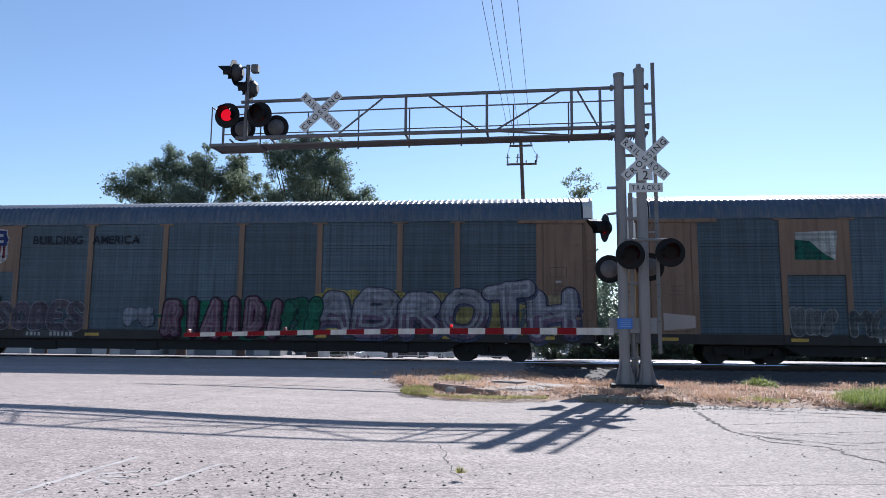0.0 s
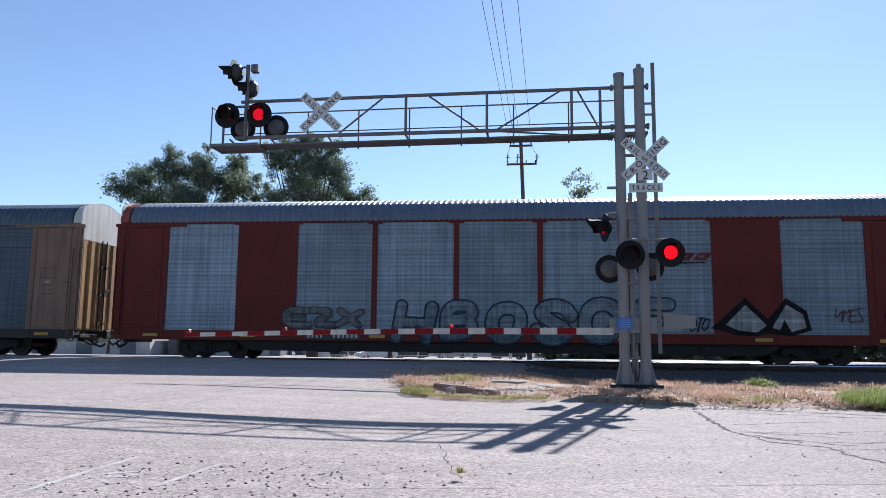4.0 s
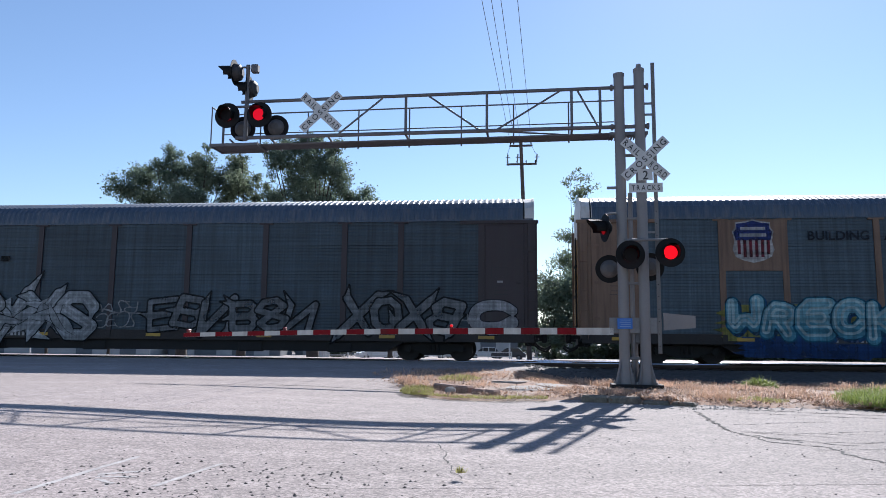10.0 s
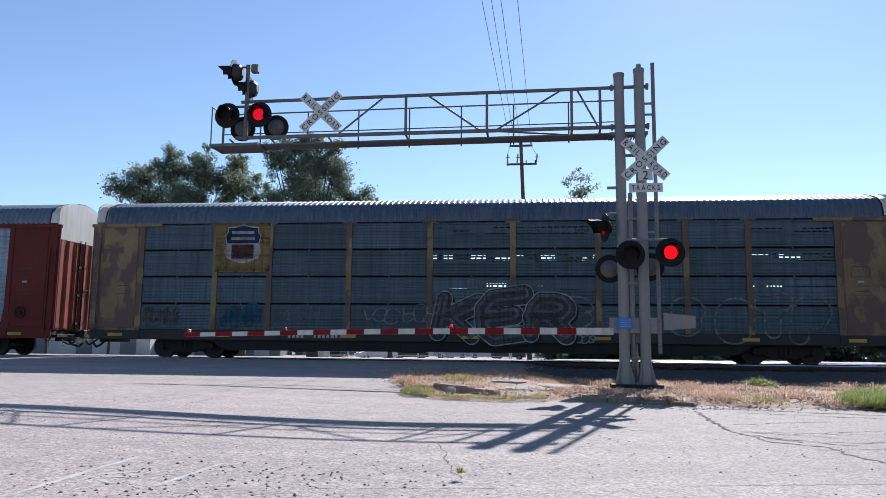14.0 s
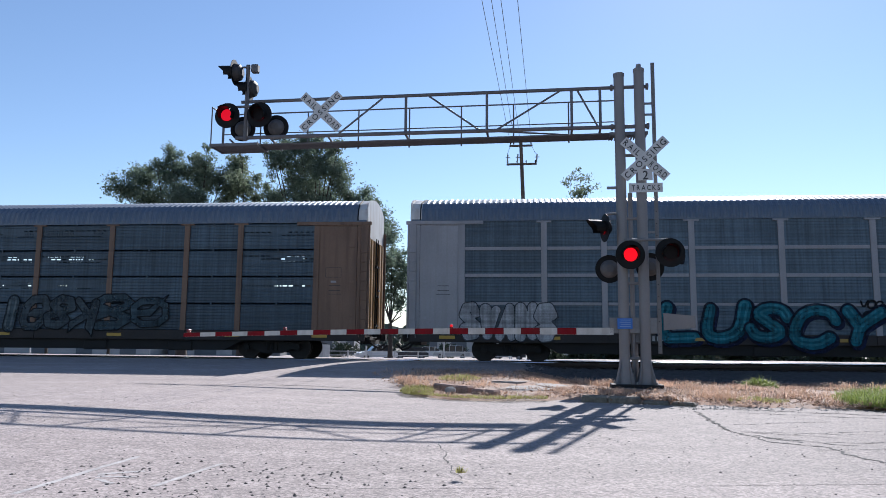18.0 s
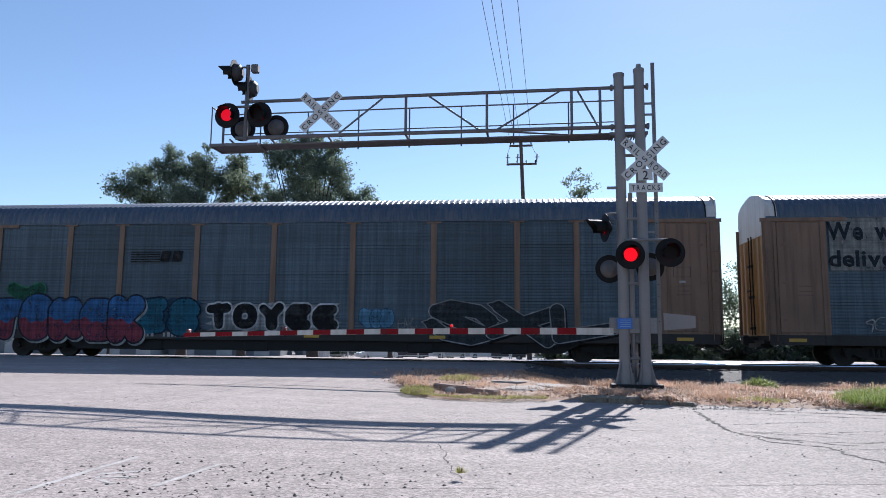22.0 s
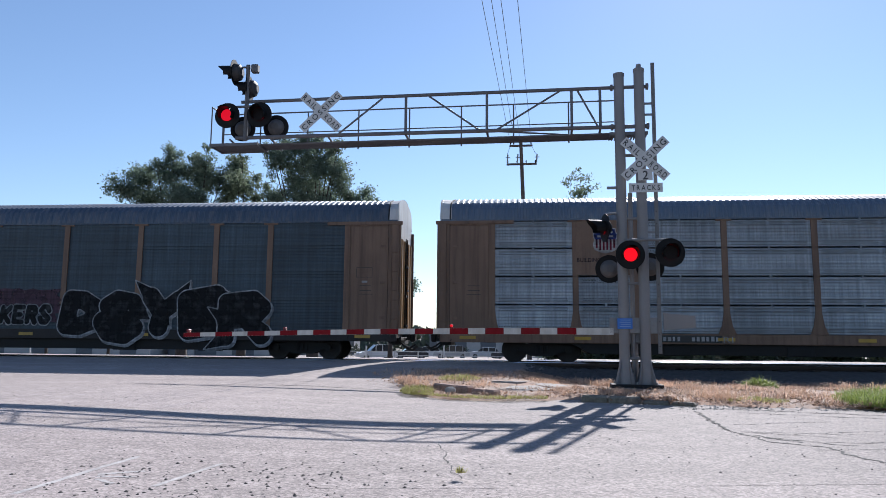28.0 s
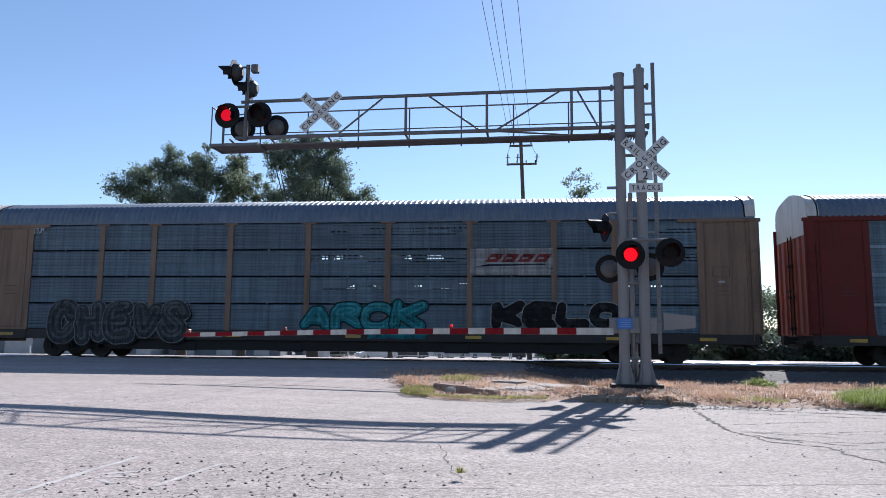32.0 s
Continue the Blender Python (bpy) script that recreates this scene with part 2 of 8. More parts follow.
# ---------------------------------------------------------------- mesh tools
class Shape:
    """Collects vertices and faces for one mesh."""

    def __init__(self):
        self.v, self.f, self.s = [], [], []

    def add(self, verts, faces, smooth_faces=False):
        k = len(self.v)
        self.v.extend(tuple(p) for p in verts)
        for face in faces:
            self.f.append(tuple(i + k for i in face))
            self.s.append(smooth_faces)
        return self

    def box(self, x0, x1, y0, y1, z0, z1, b=0.0, m=None):
        if b <= 0:
            vs = [(x, y, z) for x in (x0, x1) for y in (y0, y1) for z in (z0, z1)]
            fs = [(0, 1, 3, 2), (4, 6, 7, 5), (0, 4, 5, 1), (2, 3, 7, 6), (0, 2, 6, 4), (1, 5, 7, 3)]
        else:
            b = min(b, (x1 - x0) * 0.45, (y1 - y0) * 0.45, (z1 - z0) * 0.45)
            lo, hi = (x0, y0, z0), (x1, y1, z1)
            vs, ix = [], {}
            for c in range(8):
                sg = ((c >> 2) & 1, (c >> 1) & 1, c & 1)
                for ax in range(3):
                    p = [hi[k] - (0 if k == ax else b) if sg[k] else lo[k] + (0 if k == ax else b) for k in range(3)]
                    ix[c, ax] = len(vs)
                    vs.append(tuple(p))
            fs = []
            quads = [(0, 1, 3, 2), (4, 6, 7, 5)], [(0, 4, 5, 1), (2, 3, 7, 6)], [(0, 2, 6, 4), (1, 5, 7, 3)]
            for ax in range(3):
                for q in quads[ax]:
                    fs.append(tuple(ix[c, ax] for c in q))
            for c in range(8):
                for k in range(3):
                    d = c ^ (4, 2, 1)[k]
                    if d > c:
                        o = [ax for ax in range(3) if ax != k]
                        fs.append((ix[c, o[0]], ix[d, o[0]], ix[d, o[1]], ix[c, o[1]]))
                fs.append((ix[c, 0], ix[c, 1], ix[c, 2]))
        if m is not None:
            vs = [m @ Vector(p) for p in vs]
        return self.add(vs, fs)

    def rod(self, p, q, r, r2=None, n=10, caps=True):
        p, q = Vector(p), Vector(q)
        r2 = r if r2 is None else r2
        w = (q - p).normalized()
        u = w.orthogonal().normalized()
        t = w.cross(u)
        ring = [(math.cos(2 * math.pi * i / n), math.sin(2 * math.pi * i / n)) for i in range(n)]
        vs = [p + (u * c + t * s) * r for c, s in ring] + [q + (u * c + t * s) * r2 for c, s in ring]
        self.add(vs, [(i, (i + 1) % n, n + (i + 1) % n, n + i) for i in range(n)], True)
        if caps:
            self.add([vs[i] for i in range(n)], [tuple(range(n - 1, -1, -1))])
            self.add([vs[n + i] for i in range(n)], [tuple(range(n))])
        return self

    def tube(self, pts, r, n=8):
        for a, b in zip(pts[:-1], pts[1:]):
            self.rod(a, b, r, n=n)
        return self

    def prism(self, outline, axis, lo, hi):
        """An outline in the plane across an axis, drawn out from lo to hi."""
        def at(p, h):
            return {"x": (h, p[0], p[1]), "y": (p[0], h, p[1]), "z": (p[0], p[1], h)}[axis]
        n = len(outline)
        vs = [at(p, lo) for p in outline] + [at(p, hi) for p in outline]
        fs = [tuple(range(n - 1, -1, -1)), tuple(range(n, 2 * n))] + [(i, (i + 1) % n, n + (i + 1) % n, n + i) for i in range(n)]
        return self.add(vs, fs)

    def disc(self, c, axis, r, h, n=24, inner=0.0):
        """A disc or ring of thickness h about an axis through c."""
        c, w = Vector(c), Vector(axis).normalized()
        u = w.orthogonal().normalized()
        t = w.cross(u)
        if inner <= 0:
            return self.rod(c - w * h / 2, c + w * h / 2, r, n=n)
        vs = []
        for k in (-h / 2, h / 2):
            for rr in (inner, r):
                vs += [c + w * k + (u * math.cos(2 * math.pi * i / n) + t * math.sin(2 * math.pi * i / n)) * rr for i in range(n)]
        fs = []
        for i in range(n):
            j = (i + 1) % n
            fs += [(i, j, n + j, n + i), (2 * n + i, 3 * n + i, 3 * n + j, 2 * n + j), (n + i, n + j, 3 * n + j, 3 * n + i), (i, 2 * n + i, 2 * n + j, j)]
        return self.add(vs, fs)

    def mesh(self, name):
        me = bpy.data.meshes.new(name)
        me.from_pydata([tuple(p) for p in self.v], [], self.f)
        me.polygons.foreach_set("use_smooth", self.s)
        bm = bmesh.new()
        bm.from_mesh(me)
        bmesh.ops.recalc_face_normals(bm, faces=bm.faces)
        bm.to_mesh(me)
        bm.free()
        me.materials.append(None)
        return me


def part(name, data, mat, parent=None, label="", at=None):
    """Links a shape or mesh as one object under a thing or part (or as a thing of its own)."""
    me = data.mesh(name) if isinstance(data, Shape) else data
    ob = new(name, me)
    if not me.materials:
        me.materials.append(None)
    ob.material_slots[0].link = "OBJECT"
    ob.material_slots[0].material = mat
    if parent is not None:
        ob.parent = parent
    if at is not None:
        ob.matrix_basis = at if isinstance(at, Matrix) else Matrix.Translation(at)
    if label:
        ob["label"] = label
    return ob


def empty(name, m=None):
    ob = new(name)
    ob.empty_display_size = 0.2
    if m is not None:
        ob.matrix_basis = m
    return ob


_letters = {}


def letter_mesh(char, fat):
    """Outlines of one character as flat polygons, at unit size."""
    if (char, fat) not in _letters:
        cu = bpy.data.curves.new("letter", "FONT")
        cu.body, cu.offset, cu.resolution_u = char, fat, 4
        cu.fill_mode = "FRONT"
        ob = bpy.data.objects.new("letter", cu)
        me = bpy.data.meshes.new_from_object(ob)
        vs = [tuple(v.co) for v in me.vertices]
        fs = [tuple(p.vertices) for p in me.polygons]
        bpy.data.objects.remove(ob)
        bpy.data.meshes.remove(me)
        bpy.data.curves.remove(cu)
        _letters[char, fat] = (vs, fs)
    return _letters[char, fat]


def letters_of(words, x, z, w, h, y, fat=0.0, lean=0.0, jig=0.0, seed=1, gap=0.08):
    """Characters side by side in a box of width w and height h, in the plane y, facing -y."""
    rnd = random.Random(seed)
    cells, total = [], 0.0
    for ch in words:
        if ch == " ":
            cells.append((None, total, 0.35))
            total += 0.35 + gap
            continue
        vs, fs = letter_mesh(ch, 0.0)
        x0, x1 = min(v[0] for v in vs), max(v[0] for v in vs)
        wd = max(0.12, x1 - x0)
        cells.append((ch, total, wd, x0))
        total += wd + gap
    total -= gap
    tall = 0.74 if any(c in "bdfhklt" or c.isupper() or c.isdigit() for c in words) else 0.55
    sx, sz = w / total, h / tall
    made = []
    for cell in cells:
        if cell[0] is None:
            continue
        ch, off, wd, x0 = cell
        vs, fs = letter_mesh(ch, fat)
        turn, up, grow = rnd.uniform(-jig, jig) * 0.5, rnd.uniform(-jig, jig) * 0.12, 1 + rnd.uniform(-jig, jig) * 0.25
        cx, cz = off + wd / 2, tall / 2
        out = []
        for vx, vy, _ in vs:
            px, pz = (vx - x0 + off - cx) * grow, (vy - cz) * grow
            px, pz = px * math.cos(turn) - pz * math.sin(turn), px * math.sin(turn) + pz * math.cos(turn)
            px, pz = px + cx + lean * pz, pz + cz + up
            out.append((x + px * sx, y, z + pz * sz))
        made.append(Shape().add(out, fs))
    return made


def lettering(*args, **keys):
    """The characters of a sign as one mesh."""
    sh = Shape()
    for one in letters_of(*args, **keys):
        sh.add(one.v, one.f)
    return sh


# ---------------------------------------------------------------- ground
def asphalt_material():
    m = bpy.data.materials.new("weathered_asphalt")
    m.use_nodes = True
    nt = m.node_tree
    nd, ln = nt.nodes, nt.links
    bsdf = nd["Principled BSDF"]
    bsdf.inputs["Roughness"].default_value = 0.85
    co = nd.new("ShaderNodeTexCoord")
    stone = nd.new("ShaderNodeTexVoronoi")
    stone.inputs["Scale"].default_value = 55
    fine = nd.new("ShaderNodeTexNoise")
    fine.inputs["Scale"].default_value, fine.inputs["Detail"].default_value = 90, 3
    mid = nd.new("ShaderNodeTexNoise")
    mid.inputs["Scale"].default_value, mid.inputs["Detail"].default_value = 3.5, 8
    big = nd.new("ShaderNodeTexNoise")
    big.inputs["Scale"].default_value, big.inputs["Detail"].default_value = 0.22, 5
    lane = nd.new("ShaderNodeMapping")
    lane.inputs["Rotation"].default_value = (0, 0, radians(-28))
    lane.inputs["Scale"].default_value = (0.10, 1.1, 1)
    tyre = nd.new("ShaderNodeTexNoise")
    tyre.inputs["Scale"].default_value, tyre.inputs["Detail"].default_value = 1.0, 3
    for n in (stone, fine, mid, big, lane):
        ln.new(co.outputs["Object"], n.inputs["Vector"])
    ln.new(lane.outputs[0], tyre.inputs["Vector"])

    def span(src, a, b, lo, hi):
        r = nd.new("ShaderNodeMapRange")
        r.inputs["From Min"].default_value, r.inputs["From Max"].default_value = a, b
        r.inputs["To Min"].default_value, r.inputs["To Max"].default_value = lo, hi
        ln.new(src, r.inputs["Value"])
        return r.outputs["Result"]

    def times(p, q):
        r = nd.new("ShaderNodeMath")
        r.operation = "MULTIPLY"
        ln.new(p, r.inputs[0])
        ln.new(q, r.inputs[1])
        return r.outputs[0]

    sep = nd.new("ShaderNodeSeparateColor")
    ln.new(stone.outputs["Color"], sep.inputs[0])
    v = times(span(sep.outputs[0], 0.0, 1.0, 0.6, 1.4), span(fine.outputs["Fac"], 0.3, 0.7, 0.8, 1.2))
    chip = nd.new("ShaderNodeTexVoronoi")
    chip.inputs["Scale"].default_value = 27
    ln.new(co.outputs["Object"], chip.inputs["Vector"])
    hue = nd.new("ShaderNodeSeparateColor")
    ln.new(chip.outputs["Color"], hue.inputs[0])
    v = times(v, span(hue.outputs[1], 0.0, 1.0, 0.88, 1.12))
    v = times(v, span(mid.outputs["Fac"], 0.3, 0.7, 0.88, 1.1))
    v = times(v, span(big.outputs["Fac"], 0.3, 0.7, 0.9, 1.08))
    v = times(v, span(tyre.outputs["Fac"], 0.35, 0.65, 0.9, 1.07))
    pit = nd.new("ShaderNodeTexVoronoi")
    pit.inputs["Scale"].default_value = 21
    ln.new(co.outputs["Object"], pit.inputs["Vector"])
    v = times(v, span(pit.outputs["Distance"], 0.07, 0.17, 0.55, 1.0))
    # light's left-to-right fall is put into the colour: paler left, darker right
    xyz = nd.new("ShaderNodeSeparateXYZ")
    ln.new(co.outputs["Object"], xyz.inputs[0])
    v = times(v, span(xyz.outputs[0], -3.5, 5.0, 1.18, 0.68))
    hsv = nd.new("ShaderNodeHueSaturation")
    hsv.inputs["Color"].default_value = (0.266, 0.226, 0.210, 1)
    ln.new(v, hsv.inputs["Value"])
    ln.new(hsv.outputs[0], bsdf.inputs["Base Color"])
    bump = nd.new("ShaderNodeBump")
    bump.inputs["Strength"].default_value, bump.inputs["Distance"].default_value = 0.22, 0.01
    ln.new(v, bump.inputs["Height"])
    ln.new(bump.outputs[0], bsdf.inputs["Normal"])
    return m


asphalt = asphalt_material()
ballast = material("dark_ballast_stone", (0.085, 0.08, 0.08), 0.9, 0, 0.55, 0.5, 6, 18, 1.0)
soil = material("dry_soil", (0.36, 0.235, 0.165), 0.95, 0, 0.5, 0.4, 2.2, 30, 0.8, dirt=(0.42, 0.36, 0.31), dirt_amount=0.8)
verge_soil = material("pale_dry_ground", (0.46, 0.40, 0.35), 0.95, 0, 0.7, 0.25, 3, 30, 0.6)
straw = leafy("dry_straw", (0.68, 0.45, 0.31), 0.5, 20.0)
straw_dark = leafy("weathered_grey_straw", (0.34, 0.23, 0.17), 0.4, 20.0)
green_blade = leafy("green_grass_blade", (0.30, 0.37, 0.10), 0.5, 20.0)
olive_blade = leafy("yellowing_grass_blade", (0.42, 0.40, 0.14), 0.5, 20.0)
litter_mat = material("dry_leaf_litter", (0.42, 0.27, 0.19), 0.9, 0, 0.45, 0.4, 9, 40, 0.2)
kerb_stain = material("stained_kerb_concrete", (0.34, 0.22, 0.17), 0.9, 0, 0.55, 0.3, 3, 30, 0.5)
# moss, and the shade on the kerb's front put into the colour
kerb_moss_shade = material("mossy_shaded_kerb_concrete", (0.24, 0.20, 0.16), 0.9, 0, 0.5, 0.35, 5, 30, 0.8, dirt=(0.10, 0.11, 0.06), dirt_amount=0.6)
concrete = material("old_concrete", (0.36, 0.33, 0.30), 0.9, 0, 0.7, 0.2, 3, 30, 0.4)
tar = material("tar_and_crack", (0.03, 0.029, 0.028), 0.9, 0, 0.7, 0.3, 3, 30, 0.3)
line_paint = material("worn_white_line", (0.47, 0.44, 0.42), 0.8, 0, 0.62, 0.3, 4, 40, 0.3)
tie_wood = material("creosoted_tie", (0.05, 0.04, 0.033), 0.9, 0, 0.6, 0.3, 3, 25, 0.4)
stone_mat = material("loose_stone", (0.10, 0.09, 0.085), 0.9, 0, 0.5, 0.4, 9, 60, 0.4)


def axis_steps(lo, hi, step, far):
    a = list(np.arange(lo, hi + 1e-6, step))
    k, s = hi, step
    right = []
    while k < far:
        s *= 1.5
        k += s
        right.append(k)
    k, s = lo, step
    left = []
    while k > -far:
        s *= 1.5
        k -= s
        left.append(k)
    return left[::-1] + a + right


xs, ys = axis_steps(-24, 24, 0.5, 4000), axis_steps(0, 60, 0.5, 4000)
gv = [(x, y, ground_z(x, y)) for y in ys for x in xs]
gf = [(j * len(xs) + i, j * len(xs) + i + 1, (j + 1) * len(xs) + i + 1, (j + 1) * len(xs) + i) for j in range(len(ys) - 1) for i in range(len(xs) - 1)]
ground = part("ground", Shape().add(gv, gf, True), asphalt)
tagged(ground, "weathered grey asphalt road rising gently to the tracks", "ground", kind="structure")


def strip(pts, widths, lift, thick=0.0):
    """A ribbon on the ground along points, with a width at each."""
    sh = Shape()
    vs = []
    for i, (p, w) in enumerate(zip(pts, widths)):
        a, b = Vector(pts[max(0, i - 1)]), Vector(pts[min(len(pts) - 1, i + 1)])
        d = (b - a).normalized()
        n = Vector((-d.y, d.x))
        for s in (-1, 1):
            q = Vector(p) + n * (w / 2 * s)
            vs.append((q.x, q.y, ground_z(q.x, q.y) + lift))
    return sh.add(vs, [(2 * i, 2 * i + 1, 2 * i + 3, 2 * i + 2) for i in range(len(pts) - 1)])


def wander(p, q, n, amount, seed):
    rnd = random.Random(seed)
    p, q = Vector(p), Vector(q)
    d = q - p
    o = Vector((-d.y, d.x)).normalized()
    pts, k = [], 0.0
    for i in range(n + 1):
        k = 0.6 * k + rnd.uniform(-amount, amount)
        pts.append(tuple(p + d * (i / n) + o * (k if 0 < i < n else 0)))
    return pts


def patch(name, a0, a1, w0, w1, mat, lift, seed, label, category, mound=0.0, step=0.25):
    """A low uneven bed laid on the ground, in the track's directions, with a ragged edge."""
    rnd = random.Random(seed)
    na, nw = max(4, int((a1 - a0) / step)), max(4, int((w1 - w0) / step))
    vs, fs = [], []
    for j in range(nw + 1):
        for i in range(na + 1):
            u, v = i / na, j / nw
            ex = 0.35 * noise.noise((seed, v * (w1 - w0) * 0.9, 1.0)) if i in (0, na) else 0
            ey = 0.3 * noise.noise((seed + 7.0, u * (a1 - a0) * 0.7, 2.0)) if j in (0, nw) else 0
            a, w = a0 + u * (a1 - a0) + ex, w0 + v * (w1 - w0) + ey
            p = ORIGIN + D * a - N * w
            edge = min(u, 1 - u, v, 1 - v)
            rim = -0.03 if edge <= 0 else lift + mound * min(1, edge * 5) + rnd.uniform(-0.012, 0.012)
            vs.append((p.x, p.y, ground_z(p.x, p.y) + rim))
    for j in range(nw):
        for i in range(na):
            k = j * (na + 1) + i
            fs.append((k, k + 1, k + na + 2, k + na + 1))
    return tagged(part(name, Shape().add(vs, fs, True), mat), label, category, kind="structure")


patch("ballast_bed", 3.0, 60.0, -2.6, 3.6, ballast, 0.02, 3, "dark crushed stone ballast under the rails", "ballast", 0.03, 0.4)
patch("far_verge", -3.0, 60.0, -16.0, -2.7, verge_soil, 0.01, 5, "dry bare ground beyond the tracks", "ground", 0.05, 1.5)
ISLAND_NEAR = [(-1.1, 17.4), (-0.75, 15.2), (-0.35, 13.4), (0.2, 12.7), (0.9, 12.35), (1.7, 12.3), (2.3, 12.55), (2.6, 12.3), (3.8, 11.6), (4.5, 11.25), (6.0, 11.0), (9.0, 10.7), (16.0, 10.2)]
ISLAND_FAR = [(-1.1, 17.6), (-0.6, 19.4), (1.0, 19.8), (5.0, 19.0), (9.0, 18.3), (16.0, 17.3)]


def along_line(line, x):
    for (x0, y0), (x1, y1) in zip(line[:-1], line[1:]):
        if x <= x1:
            return y0 + (y1 - y0) * max(0.0, (x - x0) / (x1 - x0))
    return line[-1][1]


def build_island():
    vs, nx, ny = [], 90, 24
    for j in range(ny + 1):
        for i in range(nx + 1):
            x = -1.1 + 17.1 * i / nx
            y0, y1 = along_line(ISLAND_NEAR, x), along_line(ISLAND_FAR, x)
            y0 += 0.16 * noise.noise((x * 1.3, 3.0, 1.0))
            y = y0 + (y1 - y0) * j / ny
            edge = min(i, nx - i, j * 1.5, (ny - j) * 1.5)
            lift = -0.03 if edge <= 0 else 0.015 + 0.012 * min(4, edge) + 0.02 * noise.noise((x * 2, y * 2, 0))
            vs.append((x, y, ground_z(x, y) + lift))
    fs = [(j * (nx + 1) + i, j * (nx + 1) + i + 1, (j + 1) * (nx + 1) + i + 1, (j + 1) * (nx + 1) + i) for j in range(ny) for i in range(nx)]
    return tagged(part("island", Shape().add(vs, fs, True), soil), "bare dry soil island covered in dead grass", "verge", kind="structure")


build_island()
patch("ballast_shoulder", 2.5, 60.0, 3.2, 7.4, ballast, 0.012, 21, "dark crushed stone between the ballast and the dry grass", "ballast", 0.02, 0.4)

# cracks, tar joints and worn paint
crack_sets = [((3.6, 11.2), (5.1, 10.6), 30, 0.05, 0.05), ((5.1, 10.6), (6.9, 9.8), 30, 0.05, 0.04), ((1.9, 8.35), (2.4, 8.25), 12, 0.02, 0.02), ((3.3, 7.9), (3.56, 7.3), 10, 0.04, 0.03), ((3.4, 7.75), (4.0, 7.1), 14, 0.05, 0.02), ((3.45, 6.8), (4.2, 6.9), 14, 0.04, 0.015),
              ((3.31, 8.19), (4.6, 7.95), 22, 0.03, 0.014), ((3.6, 7.9), (5.0, 8.35), 24, 0.03, 0.012), ((4.2, 7.3), (5.2, 7.75), 20, 0.03, 0.012), ((3.5, 8.9), (4.9, 9.3), 20, 0.03, 0.02), ((4.2, 10.4), (7.2, 9.2), 30, 0.04, 0.03),
              ((3.63, 10.6), (3.22, 8.28), 24, 0.05, 0.03), ((3.22, 8.28), (3.25, 7.36), 14, 0.04, 0.03), ((3.25, 7.36), (3.6, 7.07), 12, 0.03, 0.028),
              ((3.6, 7.07), (3.62, 5.9), 20, 0.04, 0.026), ((3.31, 8.19), (4.1, 7.7), 18, 0.03, 0.016), ((3.3, 7.5), (4.4, 7.3), 18, 0.04, 0.014),
              ((1.67, 5.03), (3.4, 5.22), 26, 0.015, 0.010), ((-0.03, 7.21), (0.14, 5.19), 20, 0.03, 0.012), ((-0.9, 4.85), (0.4, 4.9), 14, 0.015, 0.010),
              ((-6.39, 15.62), (-3.03, 15.63), 20, 0.02, 0.05), ((-3.03, 15.63), (-0.7, 14.72), 16, 0.03, 0.05), ((1.6, 8.0), (1.75, 7.3), 8, 0.04, 0.012)]
for k, (p, q, n, am, wd) in enumerate(crack_sets):
    rnd = random.Random(40 + k)
    pts = wander(p, q, n, am, k + 3)
    tagged(part("pavement_crack", strip(pts, [wd * (rnd.uniform(0.25, 1.8) if p[0] > 3 else rnd.uniform(0.2, 1.0)) for _ in pts], 0.003 if p[1] < 9 else 0.006), tar), "thin dark crack across the grey asphalt", "crack", kind="structure")
for k, (p, q, wd) in enumerate([((-2.62, 4.6), (-2.48, 6.1), 0.06), ((-1.87, 4.86), (-1.7, 5.8), 0.05), ((-2.42, 5.27), (-2.15, 5.42), 0.06), ((-2.4, 5.2), (-2.12, 5.18), 0.05), ((-2.35, 5.1), (-2.17, 4.95), 0.04)]):
    rnd = random.Random(60 + k)
    pts = wander(p, q, 16, 0.003, k + 30)
    tagged(part("worn_line", strip(pts, [wd * rnd.uniform(0.6, 1.1) for _ in pts], 0.002), line_paint), "faded white road paint worn into the asphalt", "road marking", kind="structure")


# ---------------------------------------------------------------- track
RAIL_HEAD = [(-0.040, -0.032), (-0.034, -0.014), (-0.026, -0.004), (-0.012, 0.0), (0.012, 0.0), (0.026, -0.004), (0.034, -0.014), (0.040, -0.032)]


def build_track():
    track = empty("railway_track", TRACK)
    tagged(track, "steel railway track with polished rail heads and dark wooden ties", "railway track", kind="structure")
    outline = [(-0.07, -0.17), (0.07, -0.17), (0.07, -0.155), (0.012, -0.13), (0.012, -0.045), (0.036, -0.035), (0.036, -0.006), (-0.036, -0.006), (-0.036, -0.035), (-0.012, -0.045), (-0.012, -0.13), (-0.07, -0.155)]
    for y in (-0.755, 0.755):
        rail = part("rail", Shape().prism([(y + a, min(b, -0.03)) for a, b in outline], "x", -700, 700), rail_rust, track)
        part("rail_head", Shape().prism([(y + a, b) for a, b in RAIL_HEAD], "x", -700, 700), tread_steel, rail, "polished steel rail head")
    # the far track of the two, in full sun and a little lower
    for y in (4.0, 5.51):
        rail = part("rail", Shape().prism([(y + a, b - 0.07) for a, b in outline], "x", -200, 200), rail_rust, track)
        part("rail_head", Shape().prism([(y + a * 1.04, b - 0.07) for a, b in RAIL_HEAD], "x", -200, 200), tread_steel, rail, "polished steel rail head")
    tie = Shape().box(-0.115, 0.115, -1.3, 1.3, -0.34, -0.165, 0.02).mesh("tie")
    for i in range(70):
        part("tie", tie, tie_wood, track, at=(4.0 + i * 0.5, 0.0, 0.0))
    return track


build_track()


